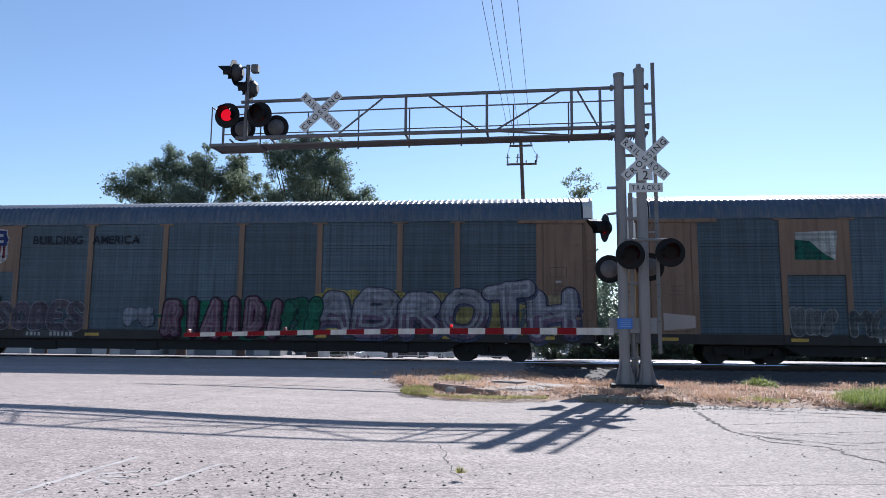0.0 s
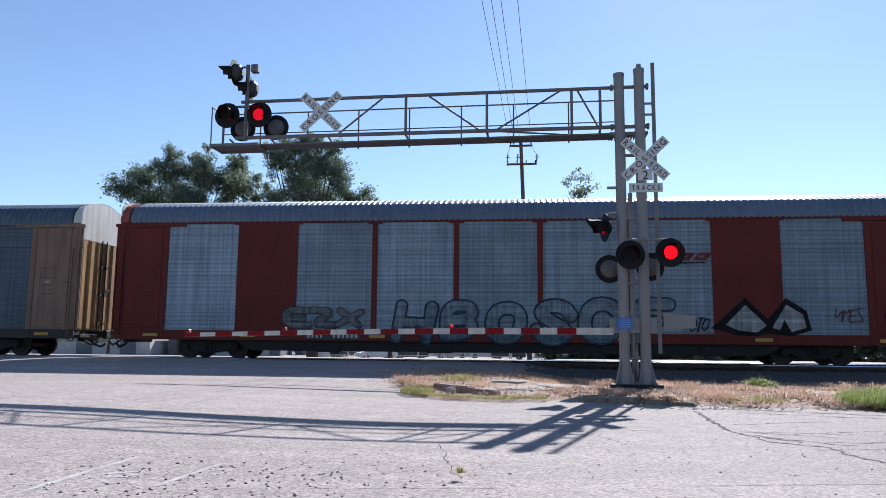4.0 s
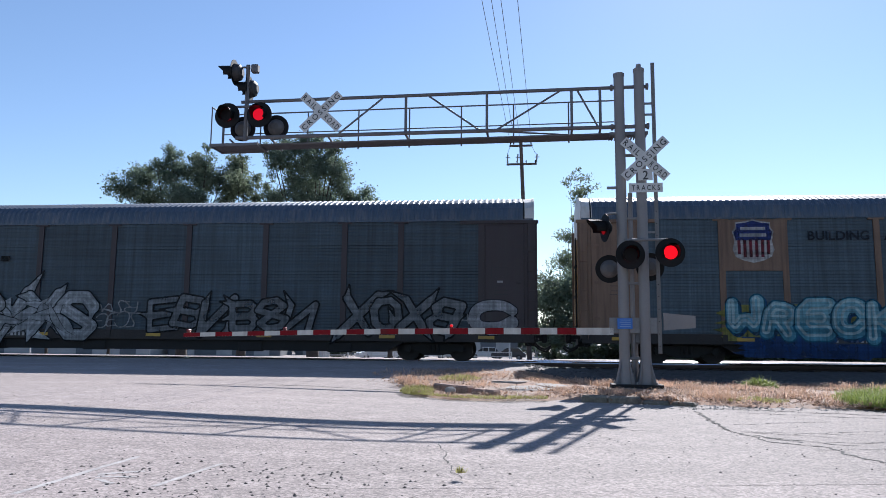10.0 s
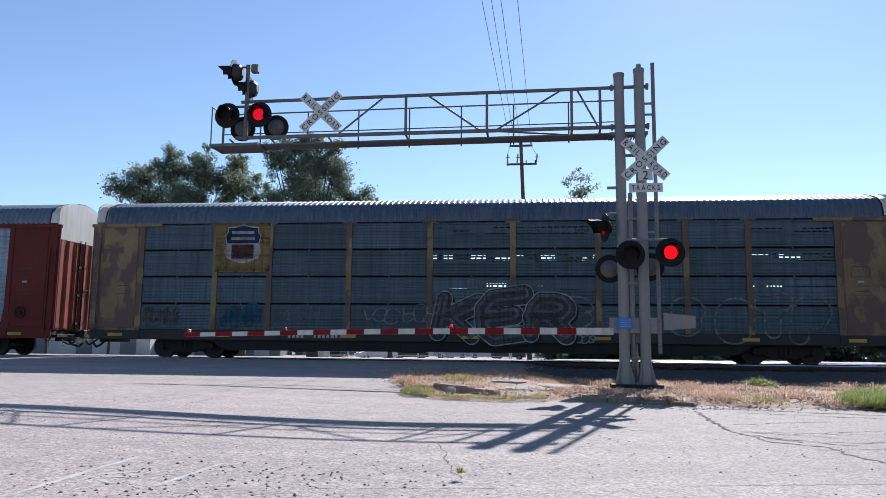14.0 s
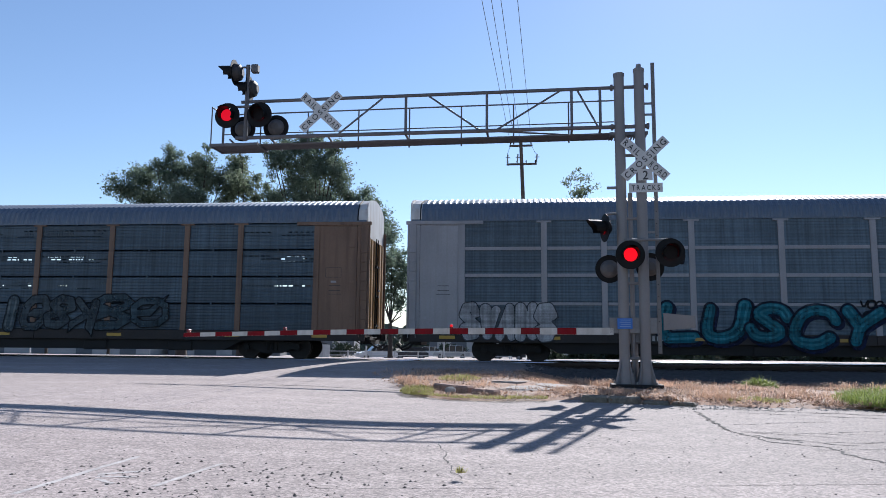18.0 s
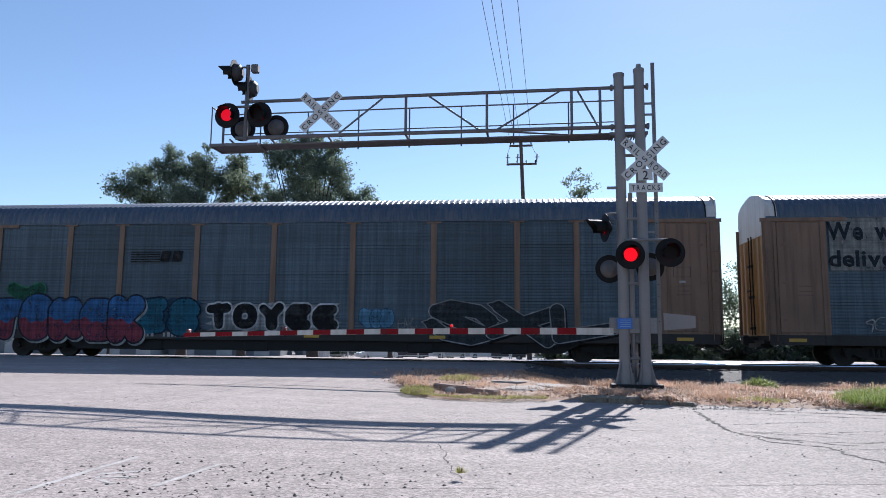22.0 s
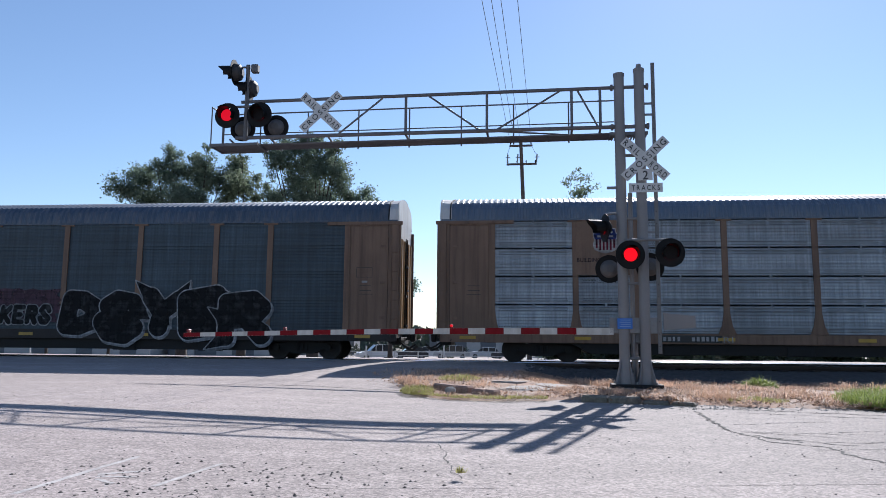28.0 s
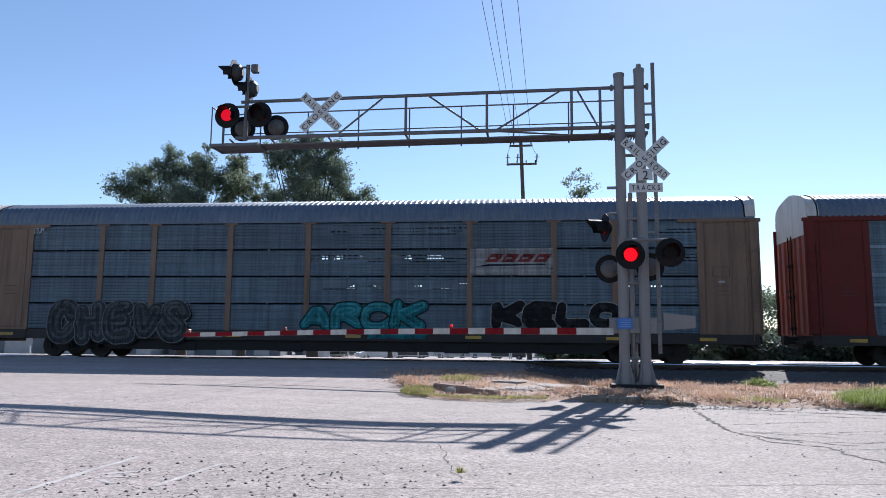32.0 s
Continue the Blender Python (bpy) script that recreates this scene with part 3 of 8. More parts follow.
# ---------------------------------------------------------------- crossing signal
MAST = Vector((3.84, 15.35, 0.0))
ARM = Vector((-0.9895, 0.1446, 0))
BACK = Vector((0.1446, 0.9895, 0))
SIGNAL = Matrix(((-ARM.x, BACK.x, 0, MAST.x), (-ARM.y, BACK.y, 0, MAST.y), (0, 0, 1, 0), (0, 0, 0, 1)))


class Reach(Shape):
    """Shapes of the signal and gate, whose first number runs out along the cantilever over the road."""

    def mesh(self, name):
        self.v = [(-p[0], p[1], p[2]) for p in self.v]
        return Shape.mesh(self, name)


TURNERS = []
strap_steel = material("dull_strap_steel", (0.16, 0.155, 0.155), 0.6, 0.2, 0.75, 0.12, 2.0, 50, 0.05)
rear_case = material("grey_lamp_back", (0.09, 0.09, 0.095), 0.6, 0.2, 0.85, 0.08, 3, 40, 0.03)
dark_case = material("dark_grey_lamp_case", (0.028, 0.028, 0.032), 0.6, 0.1, 0.75, 0.15, 4, 50, 0.05)


def signal_lamp(parent, at, face, first, phase, name="flashing_light", hood=0.30):
    """A black round target, a visor, and a lit lens; a hinged dark shutter is added to make it blink."""
    c, w = Vector((-at[0], at[1], at[2])), Vector((-face[0], face[1], 0)).normalized()
    side = w.cross(Vector((0, 0, 1))).normalized()
    m = Matrix(((side.x, w.x, 0, c.x), (side.y, w.y, 0, c.y), (0, 0, 1, c.z), (0, 0, 0, 1)))
    lamp = part(name, Shape().disc((0, 0, 0), (0, 1, 0), 0.305, 0.012, 32), black_metal, parent, "round black signal target with visor", at=m)
    visor = Shape()
    n = 18
    for k in range(n):
        a0, a1 = radians(-35 + 250 * k / n), radians(-35 + 250 * (k + 1) / n)
        for rr, flip in ((0.17, 0), (0.163, 1)):
            l0, l1 = hood * (0.55 + 0.45 * max(0, math.sin(a0))), hood * (0.55 + 0.45 * max(0, math.sin(a1)))
            vs = [(rr * math.cos(a0), 0.006, rr * math.sin(a0)), (rr * math.cos(a1), 0.006, rr * math.sin(a1)), (rr * math.cos(a1), l1, rr * math.sin(a1)), (rr * math.cos(a0), l0, rr * math.sin(a0))]
            visor.add(vs, [(0, 1, 2, 3)])
    part("visor", visor, black_metal, lamp)
    r, d = (0.20, 0.07) if name == "rear_light" else (0.22, 0.14) if name == "side_light" else (0.19, 0.08)
    case = Shape().rod((0, -0.006, 0), (0, -d, 0), r, r * 0.84, 24).rod((0, -d, 0), (0, -d - 0.06, 0), r * 0.84, r * 0.42, 24)
    part("lamp_case", case, rear_case if name == "rear_light" else dark_case if name == "side_light" else black_metal, lamp)
    if first:
        part("lens", Shape().disc((0, 0.030, 0), (0, 1, 0), 0.142, 0.012, 28), (lit_dim, lit_red, lit_edge)[phase], lamp, "glowing red lens")
        flap = Shape().disc((0, 0.0, -0.150), (0, 1, 0), 0.152, 0.006, 28).mesh("shutter")
        shut = part("shutter", flap, lens_dark, lamp, "added dark disc that hides the lit lens between flashes", at=pose(0, 0.050, 0.150))
        TURNERS.append((shut, first, phase))
    return lamp


def crossbuck(parent, at, extra):
    """Two white crossed blades with their lettering."""
    x, y, z = at
    sign = empty("crossbuck", pose(-x, y, z))
    sign.parent = parent
    for k, (word, turn) in enumerate((("RAILROAD", 43), ("CROSSING", -43))):
        blade = part("blade", Shape().box(-0.61, 0.61, -0.005, 0.005, -0.105, 0.105, 0.002), white_sign, sign, "white blade with black lettering", at=pose(0, -0.02 - 0.014 * k, 0, 0, turn, 0))
        for text, x0, w in ((("RAIL", -0.57, 0.41), ("ROAD", 0.15, 0.43)) if k == 0 else (("CROSSING", -0.57, 1.14),)):
            part("lettering", lettering(text, x0, -0.065, w, 0.132, -0.0075, fat=0.010, gap=0.30), black_letter, blade)
    if extra:
        for words, x0, z0, w, h, bw, bz, bh in (("2", -0.055, -0.45, 0.11, 0.2, 0.30, -0.47, 0.25), ("TRACKS", -0.29, -0.685, 0.58, 0.115, 0.70, -0.73, 0.2)):
            plate = part("plate", Shape().box(-bw / 2, bw / 2, -0.01, 0.0, bz, bz + bh, 0.002), white_sign, sign, "white plate with black lettering")
            part("lettering", lettering(words, x0, z0, w, h, -0.0125, fat=0.012, gap=0.3), black_letter, plate)
    return sign


def build_signal():
    s = empty("railroad_crossing_signal", SIGNAL)
    tagged(s, "grey steel cantilever crossing signal with red flashing lights over the road", "crossing signal")
    # two posts with flared feet, a thin pole between them
    for k, (x, y, top) in enumerate(((0.0, 0.0, 6.86), (-0.43, 0.0, 6.95))):
        sh = Reach().rod((x, y, 0.62), (x, y, top - 0.05), 0.112, n=24).rod((x, y, 0.1), (x, y, 0.62), 0.17, 0.112, 24)
        sh.disc((x, y, top - 0.03), (0, 0, 1), 0.122, 0.06, 24)
        post = part("post", sh, mast_paint, s)
        for a in range(4):
            g = Shape().prism([(0.10, 0.1), (0.27, 0.1), (0.115, 0.62), (0.10, 0.62)], "y", -0.008, 0.008)
            part("gusset", g, mast_paint, post, at=pose(-x, y, 0, 0, 0, 45 + 90 * a))
    part("post_cap", Reach().rod((-0.43, 0, 6.95), (-0.43, 0, 7.06), 0.07, 0.05, 16), mast_paint, s)
    part("base_plate", Reach().box(-0.74, 0.30, -0.32, 0.32, -0.10, 0.12, 0.012), underside, s, "rusty dark base plate")
    for x, y in ((-0.62, -0.2), (-0.22, -0.2), (0.2, -0.2), (0.2, 0.2)):
        part("bolt", Reach().rod((x, y, 0.1), (x, y, 0.17), 0.022, n=6), galv, s)
    part("thin_pole", Reach().rod((-0.2, 0.12, 0.1), (-0.2, 0.12, 4.2), 0.05, n=14), mast_paint, s)
    for z in (0.62, 2.2, 3.6, 5.0):
        part("brace", Reach().box(-0.43, 0.0, 0.05, 0.11, z, z + 0.06, 0.01), mast_paint, s)
    lad = part("perforated_strap", Reach().box(-0.765, -0.685, -0.03, 0.0, 0.75, 7.08, 0.006), strap_steel, s, "tall perforated steel strap")
    for k in range(24):
        part("bolt_hole", Reach().disc((-0.72, -0.0335, 0.9 + 0.26 * k), (0, 1, 0), 0.011, 0.006, 10), black_letter, lad)
    for z in (5.9, 6.15, 3.3):
        part("strap_bracket", Reach().box(-0.70, -0.45, 0.0, 0.05, z, z + 0.04, 0.005), galv, lad)
    # cantilever: front truss
    top, low = 6.55, 5.655
    part("top_chord", Reach().rod((-0.6, 0, top), (8.75, 0, top + 0.01), 0.04, n=14), truss_backlit, s)
    part("lower_chord", Reach().rod((-0.6, 0, low), (8.86, 0, low + 0.03), 0.045, n=14), truss_backlit, s)
    part("back_chord", Reach().rod((-0.6, 0.55, 5.62), (9.5, 0.55, 5.60), 0.055, n=14), truss_backlit, s)
    for x in (0.41, 1.03, 2.91, 4.77):
        part("upright", Reach().box(x - 0.03, x + 0.03, -0.025, 0.025, low, top, 0.006), truss_backlit, s)
        part("cross_member", Reach().rod((x, 0, low), (x, 0.55, 5.6), 0.028, n=10), truss_backlit, s)
    for x in (6.6, 8.0, 9.0):
        part("cross_member", Reach().rod((x, 0, low), (x, 0.75, 5.56), 0.024, n=10), truss_backlit, s)
    for x0, z0, x1, z1 in ((4.23, 6.52, 3.08, 5.69), (1.29, 6.52, 2.68, 5.69), (0.9, 6.52, 0.47, 5.69), (5.32, 6.52, 6.35, 5.71)):
        part("diagonal", Reach().rod((x0, 0, z0), (x1, 0, z1), 0.022, n=10), truss_backlit, s)
    part("lower_diagonal", Reach().rod((2.7, 0.05, 5.66), (0.6, 0.5, 5.62), 0.02, n=8), truss_backlit, s)
    # walkway handrail behind
    part("handrail", Reach().rod((0.0, 0.6, 6.46), (9.45, 0.6, 6.46), 0.018, n=8), truss_backlit, s)
    part("mid_rail", Reach().rod((0.0, 0.6, 5.96), (9.45, 0.6, 5.96), 0.014, n=8), truss_backlit, s)
    for x in (1.08, 2.34, 3.56, 4.8, 6.04, 7.3, 8.5, 9.45):
        part("rail_post", Reach().rod((x, 0.6, 5.5), (x, 0.6, 6.46), 0.018, n=8), truss_backlit, s)
    # grated walkway all along
    for k in range(7):
        part("walkway_slat", Reach().box(0.1, 8.3, 0.16 + k * 0.07, 0.21 + k * 0.07, 5.545, 5.575), truss_backlit, s, "steel walkway slat")
    # platform at the end of the arm
    pf = Reach()
    for k in range(9):
        pf.box(8.3, 9.5, 0.02 + k * 0.07, 0.06 + k * 0.07, 5.52, 5.55)
    pf.box(8.3, 9.5, -0.03, 0.0, 5.49, 5.56).box(8.3, 9.5, 0.62, 0.65, 5.49, 5.56).box(8.3, 8.33, 0, 0.62, 5.49, 5.56).box(9.47, 9.5, 0, 0.62, 5.49, 5.56)
    part("platform", pf, truss_backlit, s, "grated steel walkway platform")
    part("end_rail", Reach().tube([(9.48, 0.0, 5.5), (9.48, 0.0, 6.46), (9.48, 0.6, 6.46), (9.48, 0.6, 5.5)], 0.016), truss_backlit, s)
    gr = Reach()
    for k in range(14):
        gr.box(-0.6 + k * 0.06, -0.575 + k * 0.06, 0.02, 0.55, 5.5, 5.53)
    gr.box(-0.6, 0.22, -0.01, 0.02, 5.47, 5.54)
    part("step_grating", gr, truss_backlit, s)
    for x, z in ((0.16, top), (0.16, low), (-0.6, top), (-0.6, low)):
        part("clamp", Reach().disc((x, 0, z), (1, 0, 0), 0.075, 0.05, 14), truss_backlit, s)
    # cantilever lights: junction pole, two facing, two rear, a pair turned aside on top
    part("light_pole", Reach().rod((8.6, -0.05, 5.6), (8.6, -0.05, 7.45), 0.05, n=14), truss_backlit, s)
    part("light_arm", Reach().rod((9.05, -0.08, 6.42), (8.2, -0.08, 6.42), 0.03, n=10), truss_backlit, s)
    part("upper_light_arm", Reach().rod((8.9, -0.05, 7.4), (8.55, -0.05, 7.4), 0.025, n=8), truss_backlit, s)
    part("junction_box", Reach().box(8.35, 8.52, -0.1, 0.05, 7.26, 7.46, 0.02), truss_backlit, s)
    signal_lamp(s, (9.03, -0.14, 6.2), (-0.02, -1, 0), "left", 0)
    signal_lamp(s, (8.24, -0.14, 6.19), (-0.02, -1, 0), "right", 0)
    signal_lamp(s, (8.80, 0.25, 5.98), (0.1, 1, 0), "", 0, "rear_light")
    signal_lamp(s, (7.97, 0.25, 5.99), (0.1, 1, 0), "", 0, "rear_light")
    signal_lamp(s, (8.93, -0.05, 7.28), (1.0, -0.07, -0.05), "", 0, "side_light", 0.42)
    signal_lamp(s, (8.62, 0.12, 6.93), (1.0, -0.07, -0.05), "", 0, "side_light", 0.42)
    # mast lights
    part("cross_arm", Reach().rod((-0.05, -0.12, 3.14), (-1.0, -0.12, 3.14), 0.03, n=10), mast_paint, s)
    signal_lamp(s, (-0.13, -0.30, 2.8), (-0.05, -1, 0), "left", 1)
    signal_lamp(s, (-0.94, -0.30, 2.84), (-0.05, -1, 0), "right", 1)
    signal_lamp(s, (0.26, 0.25, 2.56), (0.1, 1, 0), "", 0, "rear_light")
    signal_lamp(s, (-0.60, 0.25, 2.6), (0.1, 1, 0), "", 0, "rear_light")
    signal_lamp(s, (0.36, -0.02, 3.42), (0.97, -0.25, -0.1), "right", 2, hood=0.40)
    part("side_arm", Reach().rod((0.05, 0, 3.75), (0.32, 0, 3.72), 0.03, n=10), mast_paint, s)
    part("side_bracket", Reach().box(0.08, 0.3, -0.02, 0.02, 4.27, 4.33, 0.008), galv, s)
    crossbuck(s, (6.76, -0.07, 6.22), False)
    crossbuck(s, (-0.50, -0.14, 4.89), True)
    sign = part("emergency_sign", Reach().box(-0.16, 0.15, -0.135, -0.125, 1.26, 1.48, 0.004), blue_sign, s, "small blue notice with pale unreadable lines")
    for k in range(4):
        part("text_bar", Reach().box(-0.12, 0.10 - 0.02 * (k % 2), -0.1385, -0.1365, 1.30 + 0.045 * k, 1.315 + 0.045 * k), sign_print, sign)
    return s


build_signal()


def build_gate():
    g = empty("crossing_gate", SIGNAL)
    tagged(g, "lowered red and white striped crossing gate arm with small red lamps", "crossing gate")
    part("mechanism", Reach().box(-0.42, -0.06, 0.1, 0.42, 0.95, 1.5, 0.03), mast_paint, g, "grey gate machine case")
    part("mount", Reach().rod((-0.24, 0.26, -0.05), (-0.24, 0.26, 0.95), 0.07, n=14), mast_paint, g)
    part("shaft", Reach().rod((-0.55, 0.2, 1.42), (0.2, 0.2, 1.42), 0.03, n=12), galv, g, "bright pivot shaft")
    part("support_arm", Reach().box(-0.75, 0.3, 0.0, 0.05, 1.17, 1.5, 0.01), galv, g)
    part("counterweight", Reach().prism([(-0.82, 1.60), (-1.46, 1.54), (-1.46, 1.29), (-0.82, 1.24)], "y", 0.02, 0.09), mast_paint, g, "pale grey counterweight plate")

    def mid(x):
        return 1.21 + 0.035 * math.sin(math.pi * (x - 0.25) / 9.6) - 0.15 * max(0, x - 0.25) / 9.6

    edge = [0.22 + i * (9.9 - 0.22) / 24 for i in range(25)]
    def half(x):
        return 0.075 - 0.03 * (x / 9.9)
    arm = Reach()
    for a, b in zip(edge[:-1], edge[1:]):
        vs = [(x, y, mid(x) + s * half(x)) for x in (a, b) for y in (0.0, 0.045) for s in (-1, 1)]
        arm.add(vs, [(0, 1, 3, 2), (4, 6, 7, 5), (0, 4, 5, 1), (2, 3, 7, 6), (0, 2, 6, 4), (1, 5, 7, 3)])
    body = part("gate_arm", arm, gate_white, g, "white fibreglass gate arm")
    x = 9.9
    k = 0
    while x > 1.1:
        w = 0.405
        a, b = x - w, x
        vs = [(q, y, mid(q) + s * half(q) * 0.985) for q in (a, b) for y in (-0.004, 0.049) for s in (-1, 1)]
        part("red_stripe", Reach().add(vs, [(0, 1, 3, 2), (4, 6, 7, 5), (0, 4, 5, 1), (2, 3, 7, 6), (0, 2, 6, 4), (1, 5, 7, 3)]), gate_red, body)
        x -= 0.773
        k += 1
    for k, (x, z) in enumerate(((9.78, 1.13), (7.47, 1.20), (3.68, 1.29))):
        zz = mid(x) + half(x)
        lamp = part("gate_lamp", Reach().box(x - 0.04, x + 0.04, -0.02, 0.06, zz, zz + 0.03, 0.01), lamp_red, body, "small red gate lamp")
        part("lamp_lens", Reach().rod((x, -0.045, zz + 0.055), (x, 0.08, zz + 0.055), 0.028, n=16), lit_small if k == 2 else lamp_red, lamp, "red lamp lens")
    return g


build_gate()


# ---------------------------------------------------------------- train
LENGTH = 28.44
HALF_L = LENGTH / 2
POSTS = [-12.30, -9.42, -7.36, -4.41, -1.47, 1.47, 4.41, 7.36, 9.42, 12.30]
SIDE_LOW, SIDE_TOP, EAVE = 1.0, 4.93, 5.02
ROOF = [(1.53, 4.98), (1.525, 5.12), (1.46, 5.40), (1.24, 5.63), (0.85, 5.80), (0.4, 5.92), (0.0, 5.96)]
ROOF_LINE = [(-y, z) for y, z in ROOF] + [(y, z) for y, z in ROOF[-2::-1]]


def roof_mesh():
    sh = Shape()
    x, rows = -13.75, []
    pitch = 0.205
    while x < 13.7:
        rows += [(x, 0.0), (x + 0.07, 0.0), (x + 0.1, 0.024), (x + 0.17, 0.024)]
        x += pitch
    rows.append((13.78, 0.0))
    k = len(ROOF_LINE)
    vs = []
    for x, up in rows:
        for i, (y, z) in enumerate(ROOF_LINE):
            a, b = ROOF_LINE[max(0, i - 1)], ROOF_LINE[min(k - 1, i + 1)]
            d = Vector((b[0] - a[0], b[1] - a[1])).normalized()
            vs.append((x, y - d.y * up, z + d.x * up))
    fs = [(j * k + i, j * k + i + 1, (j + 1) * k + i + 1, (j + 1) * k + i) for j in range(len(rows) - 1) for i in range(k - 1)]
    return sh.add(vs, fs).mesh("roof")


def ribbed_sheet(x0, x1, bands, splay, z_top=SIDE_TOP, z_low=SIDE_LOW, pitch=0.105, rib=0.014):
    """A side sheet between two posts with fine level ribs and broad flat bands; splay draws its lower corners in."""
    sh = Shape()
    z, line = z_low, []
    while z < z_top - pitch:
        flat = any(lo < z < hi for lo, hi in bands)
        line += [(z, 0.0), (z + pitch * 0.3, 0.0), (z + pitch * 0.45, 0.016 if flat else rib), (z + pitch * (1.0 if flat else 0.85), 0.016 if flat else rib)]
        z += pitch
    line.append((z_top, 0.0))
    vs = []
    for z, out in line:
        draw = splay * max(0.0, 1 - (z - z_low) / 0.75) ** 1.3
        vs += [(x0 + draw, -HALF + 0.03 - out, z), (x1 - draw, -HALF + 0.03 - out, z)]
    return sh.add(vs, [(2 * i, 2 * i + 1, 2 * i + 3, 2 * i + 2) for i in range(len(line) - 1)]).mesh("side_sheet")


def louvre_sheet(x0, x1, z0, z1, splay, holes):
    """One of four stacked side sheets: level corrugations, a lip at each edge, and perhaps a row of small slots right through."""
    sh = Shape()
    n = 8
    s = (z1 - z0 - 0.1) / n

    def run(line):
        vs = []
        for z, out in line:
            draw = splay * max(0.0, 1 - (z - SIDE_LOW) / 0.75) ** 1.3
            vs += [(x0 + draw, -HALF + 0.03 - out, z), (x1 - draw, -HALF + 0.03 - out, z)]
        sh.add(vs, [(2 * i, 2 * i + 1, 2 * i + 3, 2 * i + 2) for i in range(len(line) - 1)])

    line = [(z0 + 0.022, -0.03), (z0 + 0.024, 0.0), (z0 + 0.03, 0.012), (z0 + 0.045, 0.0)]
    for k in range(n):
        a = z0 + 0.05 + s * k
        if holes and k in (4, 5, 6):
            line.append((a + 0.02, 0.0))
            run(line)
            x, rnd = x0, random.Random(round(x0 * 10) + 31 * k + round(z0 * 10))
            while x < x1:
                if rnd.random() < 0.55:
                    stretch, gap = [rnd.uniform(0.3, 0.9)], 0.0
                else:
                    stretch, gap = [0.06] * rnd.randint(3, 7), rnd.choice((0.05, 0.13, 0.16))
                for w in stretch:
                    b = min(x1, x + w)
                    if b > x:
                        sh.add([(x, -HALF + 0.03, a + 0.02), (b, -HALF + 0.03, a + 0.02), (b, -HALF + 0.03, a + 0.065), (x, -HALF + 0.03, a + 0.065)], [(0, 1, 2, 3)])
                    x += w + gap
            line = [(a + 0.065, 0.0)]
        else:
            line += [(a, 0.0), (a + s * 0.35, 0.0), (a + s * 0.5, 0.011), (a + s * 0.85, 0.011)]
    line += [(z1 - 0.045, 0.0), (z1 - 0.03, 0.012), (z1 - 0.024, 0.0), (z1 - 0.022, -0.03)]
    run(line)
    return sh.mesh("side_sheet")


HOLED_ROWS = (1, 2, 3)
HOLED_BAYS = (4, 5, 8)


def slotted_far_wall():
    """The far side of a louvred car, open in narrow level slots along its middle bays."""
    sh = Shape()
    cuts = []
    for n in HOLED_ROWS:
        z0 = SIDE_LOW + n * (SIDE_TOP - SIDE_LOW) / 4
        zh = z0 + 0.05 + 0.11 * 5.0 + 0.04
        zf = zh + 3.0 * (zh - 0.66) / 25.5
        cuts.append((zf - 0.10, zf + 0.12))
    cuts = [(a, min(b, SIDE_TOP - 0.02)) for a, b in cuts if a < SIDE_TOP - 0.1]
    rnd = random.Random(8)
    lo, hi = -HALF_L + 0.1, HALF_L - 0.1
    z = SIDE_LOW
    for a, b in cuts + [(SIDE_TOP, SIDE_TOP)]:
        sh.box(lo, hi, HALF - 0.05, HALF - 0.02, z, a)
        z = b
    for a, b in cuts:
        x = lo
        while x < hi:
            w = rnd.uniform(2.0, 3.5) if x < -3.5 or 6.0 < x < 8.5 else rnd.uniform(0.3, 1.0)
            sh.box(x, min(hi, x + w), HALF - 0.05, HALF - 0.02, a, b)
            x += w + (0.0 if x < -3.5 or 6.0 < x < 8.5 else rnd.uniform(0.5, 1.2))
    for x in POSTS:
        sh.box(x - 0.1, x + 0.1, HALF - 0.03, HALF + 0.02, SIDE_LOW, SIDE_TOP, 0.008)
    return sh.mesh("far_wall")


def hole_rows(x0, x1, z0, z1):
    """Dark round perforations in two bands of three rows."""
    sh = Shape()
    w = x1 - x0 - 0.3
    for zc in (z0 + 0.15, z1 - 0.15):
        for r in range(3):
            for g in range(4):
                for k in range(9):
                    if w < 2.2 and g == 3:
                        continue
                    gw = w / (4 if w >= 2.2 else 3)
                    x = x0 + 0.15 + g * gw + gw * 0.08 + k * gw * 0.84 / 9 + (r % 2) * 0.03
                    z = zc + (r - 1) * 0.055
                    sh.add([(x + 0.017 * math.cos(a), -HALF + 0.004, z + 0.017 * math.sin(a)) for a in (0, 1.05, 2.09, 3.14, 4.19, 5.24)], [(0, 1, 2, 3, 4, 5)])
    return sh.mesh("perforation")


def post_mesh(flare, wide):
    """A hat-section post with a cap plate; its foot may spread."""
    w = wide / 2
    pts = [(-w, SIDE_TOP), (w, SIDE_TOP), (w, SIDE_LOW + 0.75)]
    pts += [(w + flare * 0.35, SIDE_LOW + 0.3), (w + flare, SIDE_LOW), (-w - flare, SIDE_LOW), (-w - flare * 0.35, SIDE_LOW + 0.3), (-w, SIDE_LOW + 0.75)]
    sh = Shape().prism(pts, "y", -HALF - 0.02, -HALF + 0.05)
    sh.box(-w - 0.16, w + 0.16, -HALF - 0.024, -HALF + 0.04, SIDE_TOP - 0.06, SIDE_TOP, 0.006)
    return sh.mesh("post")


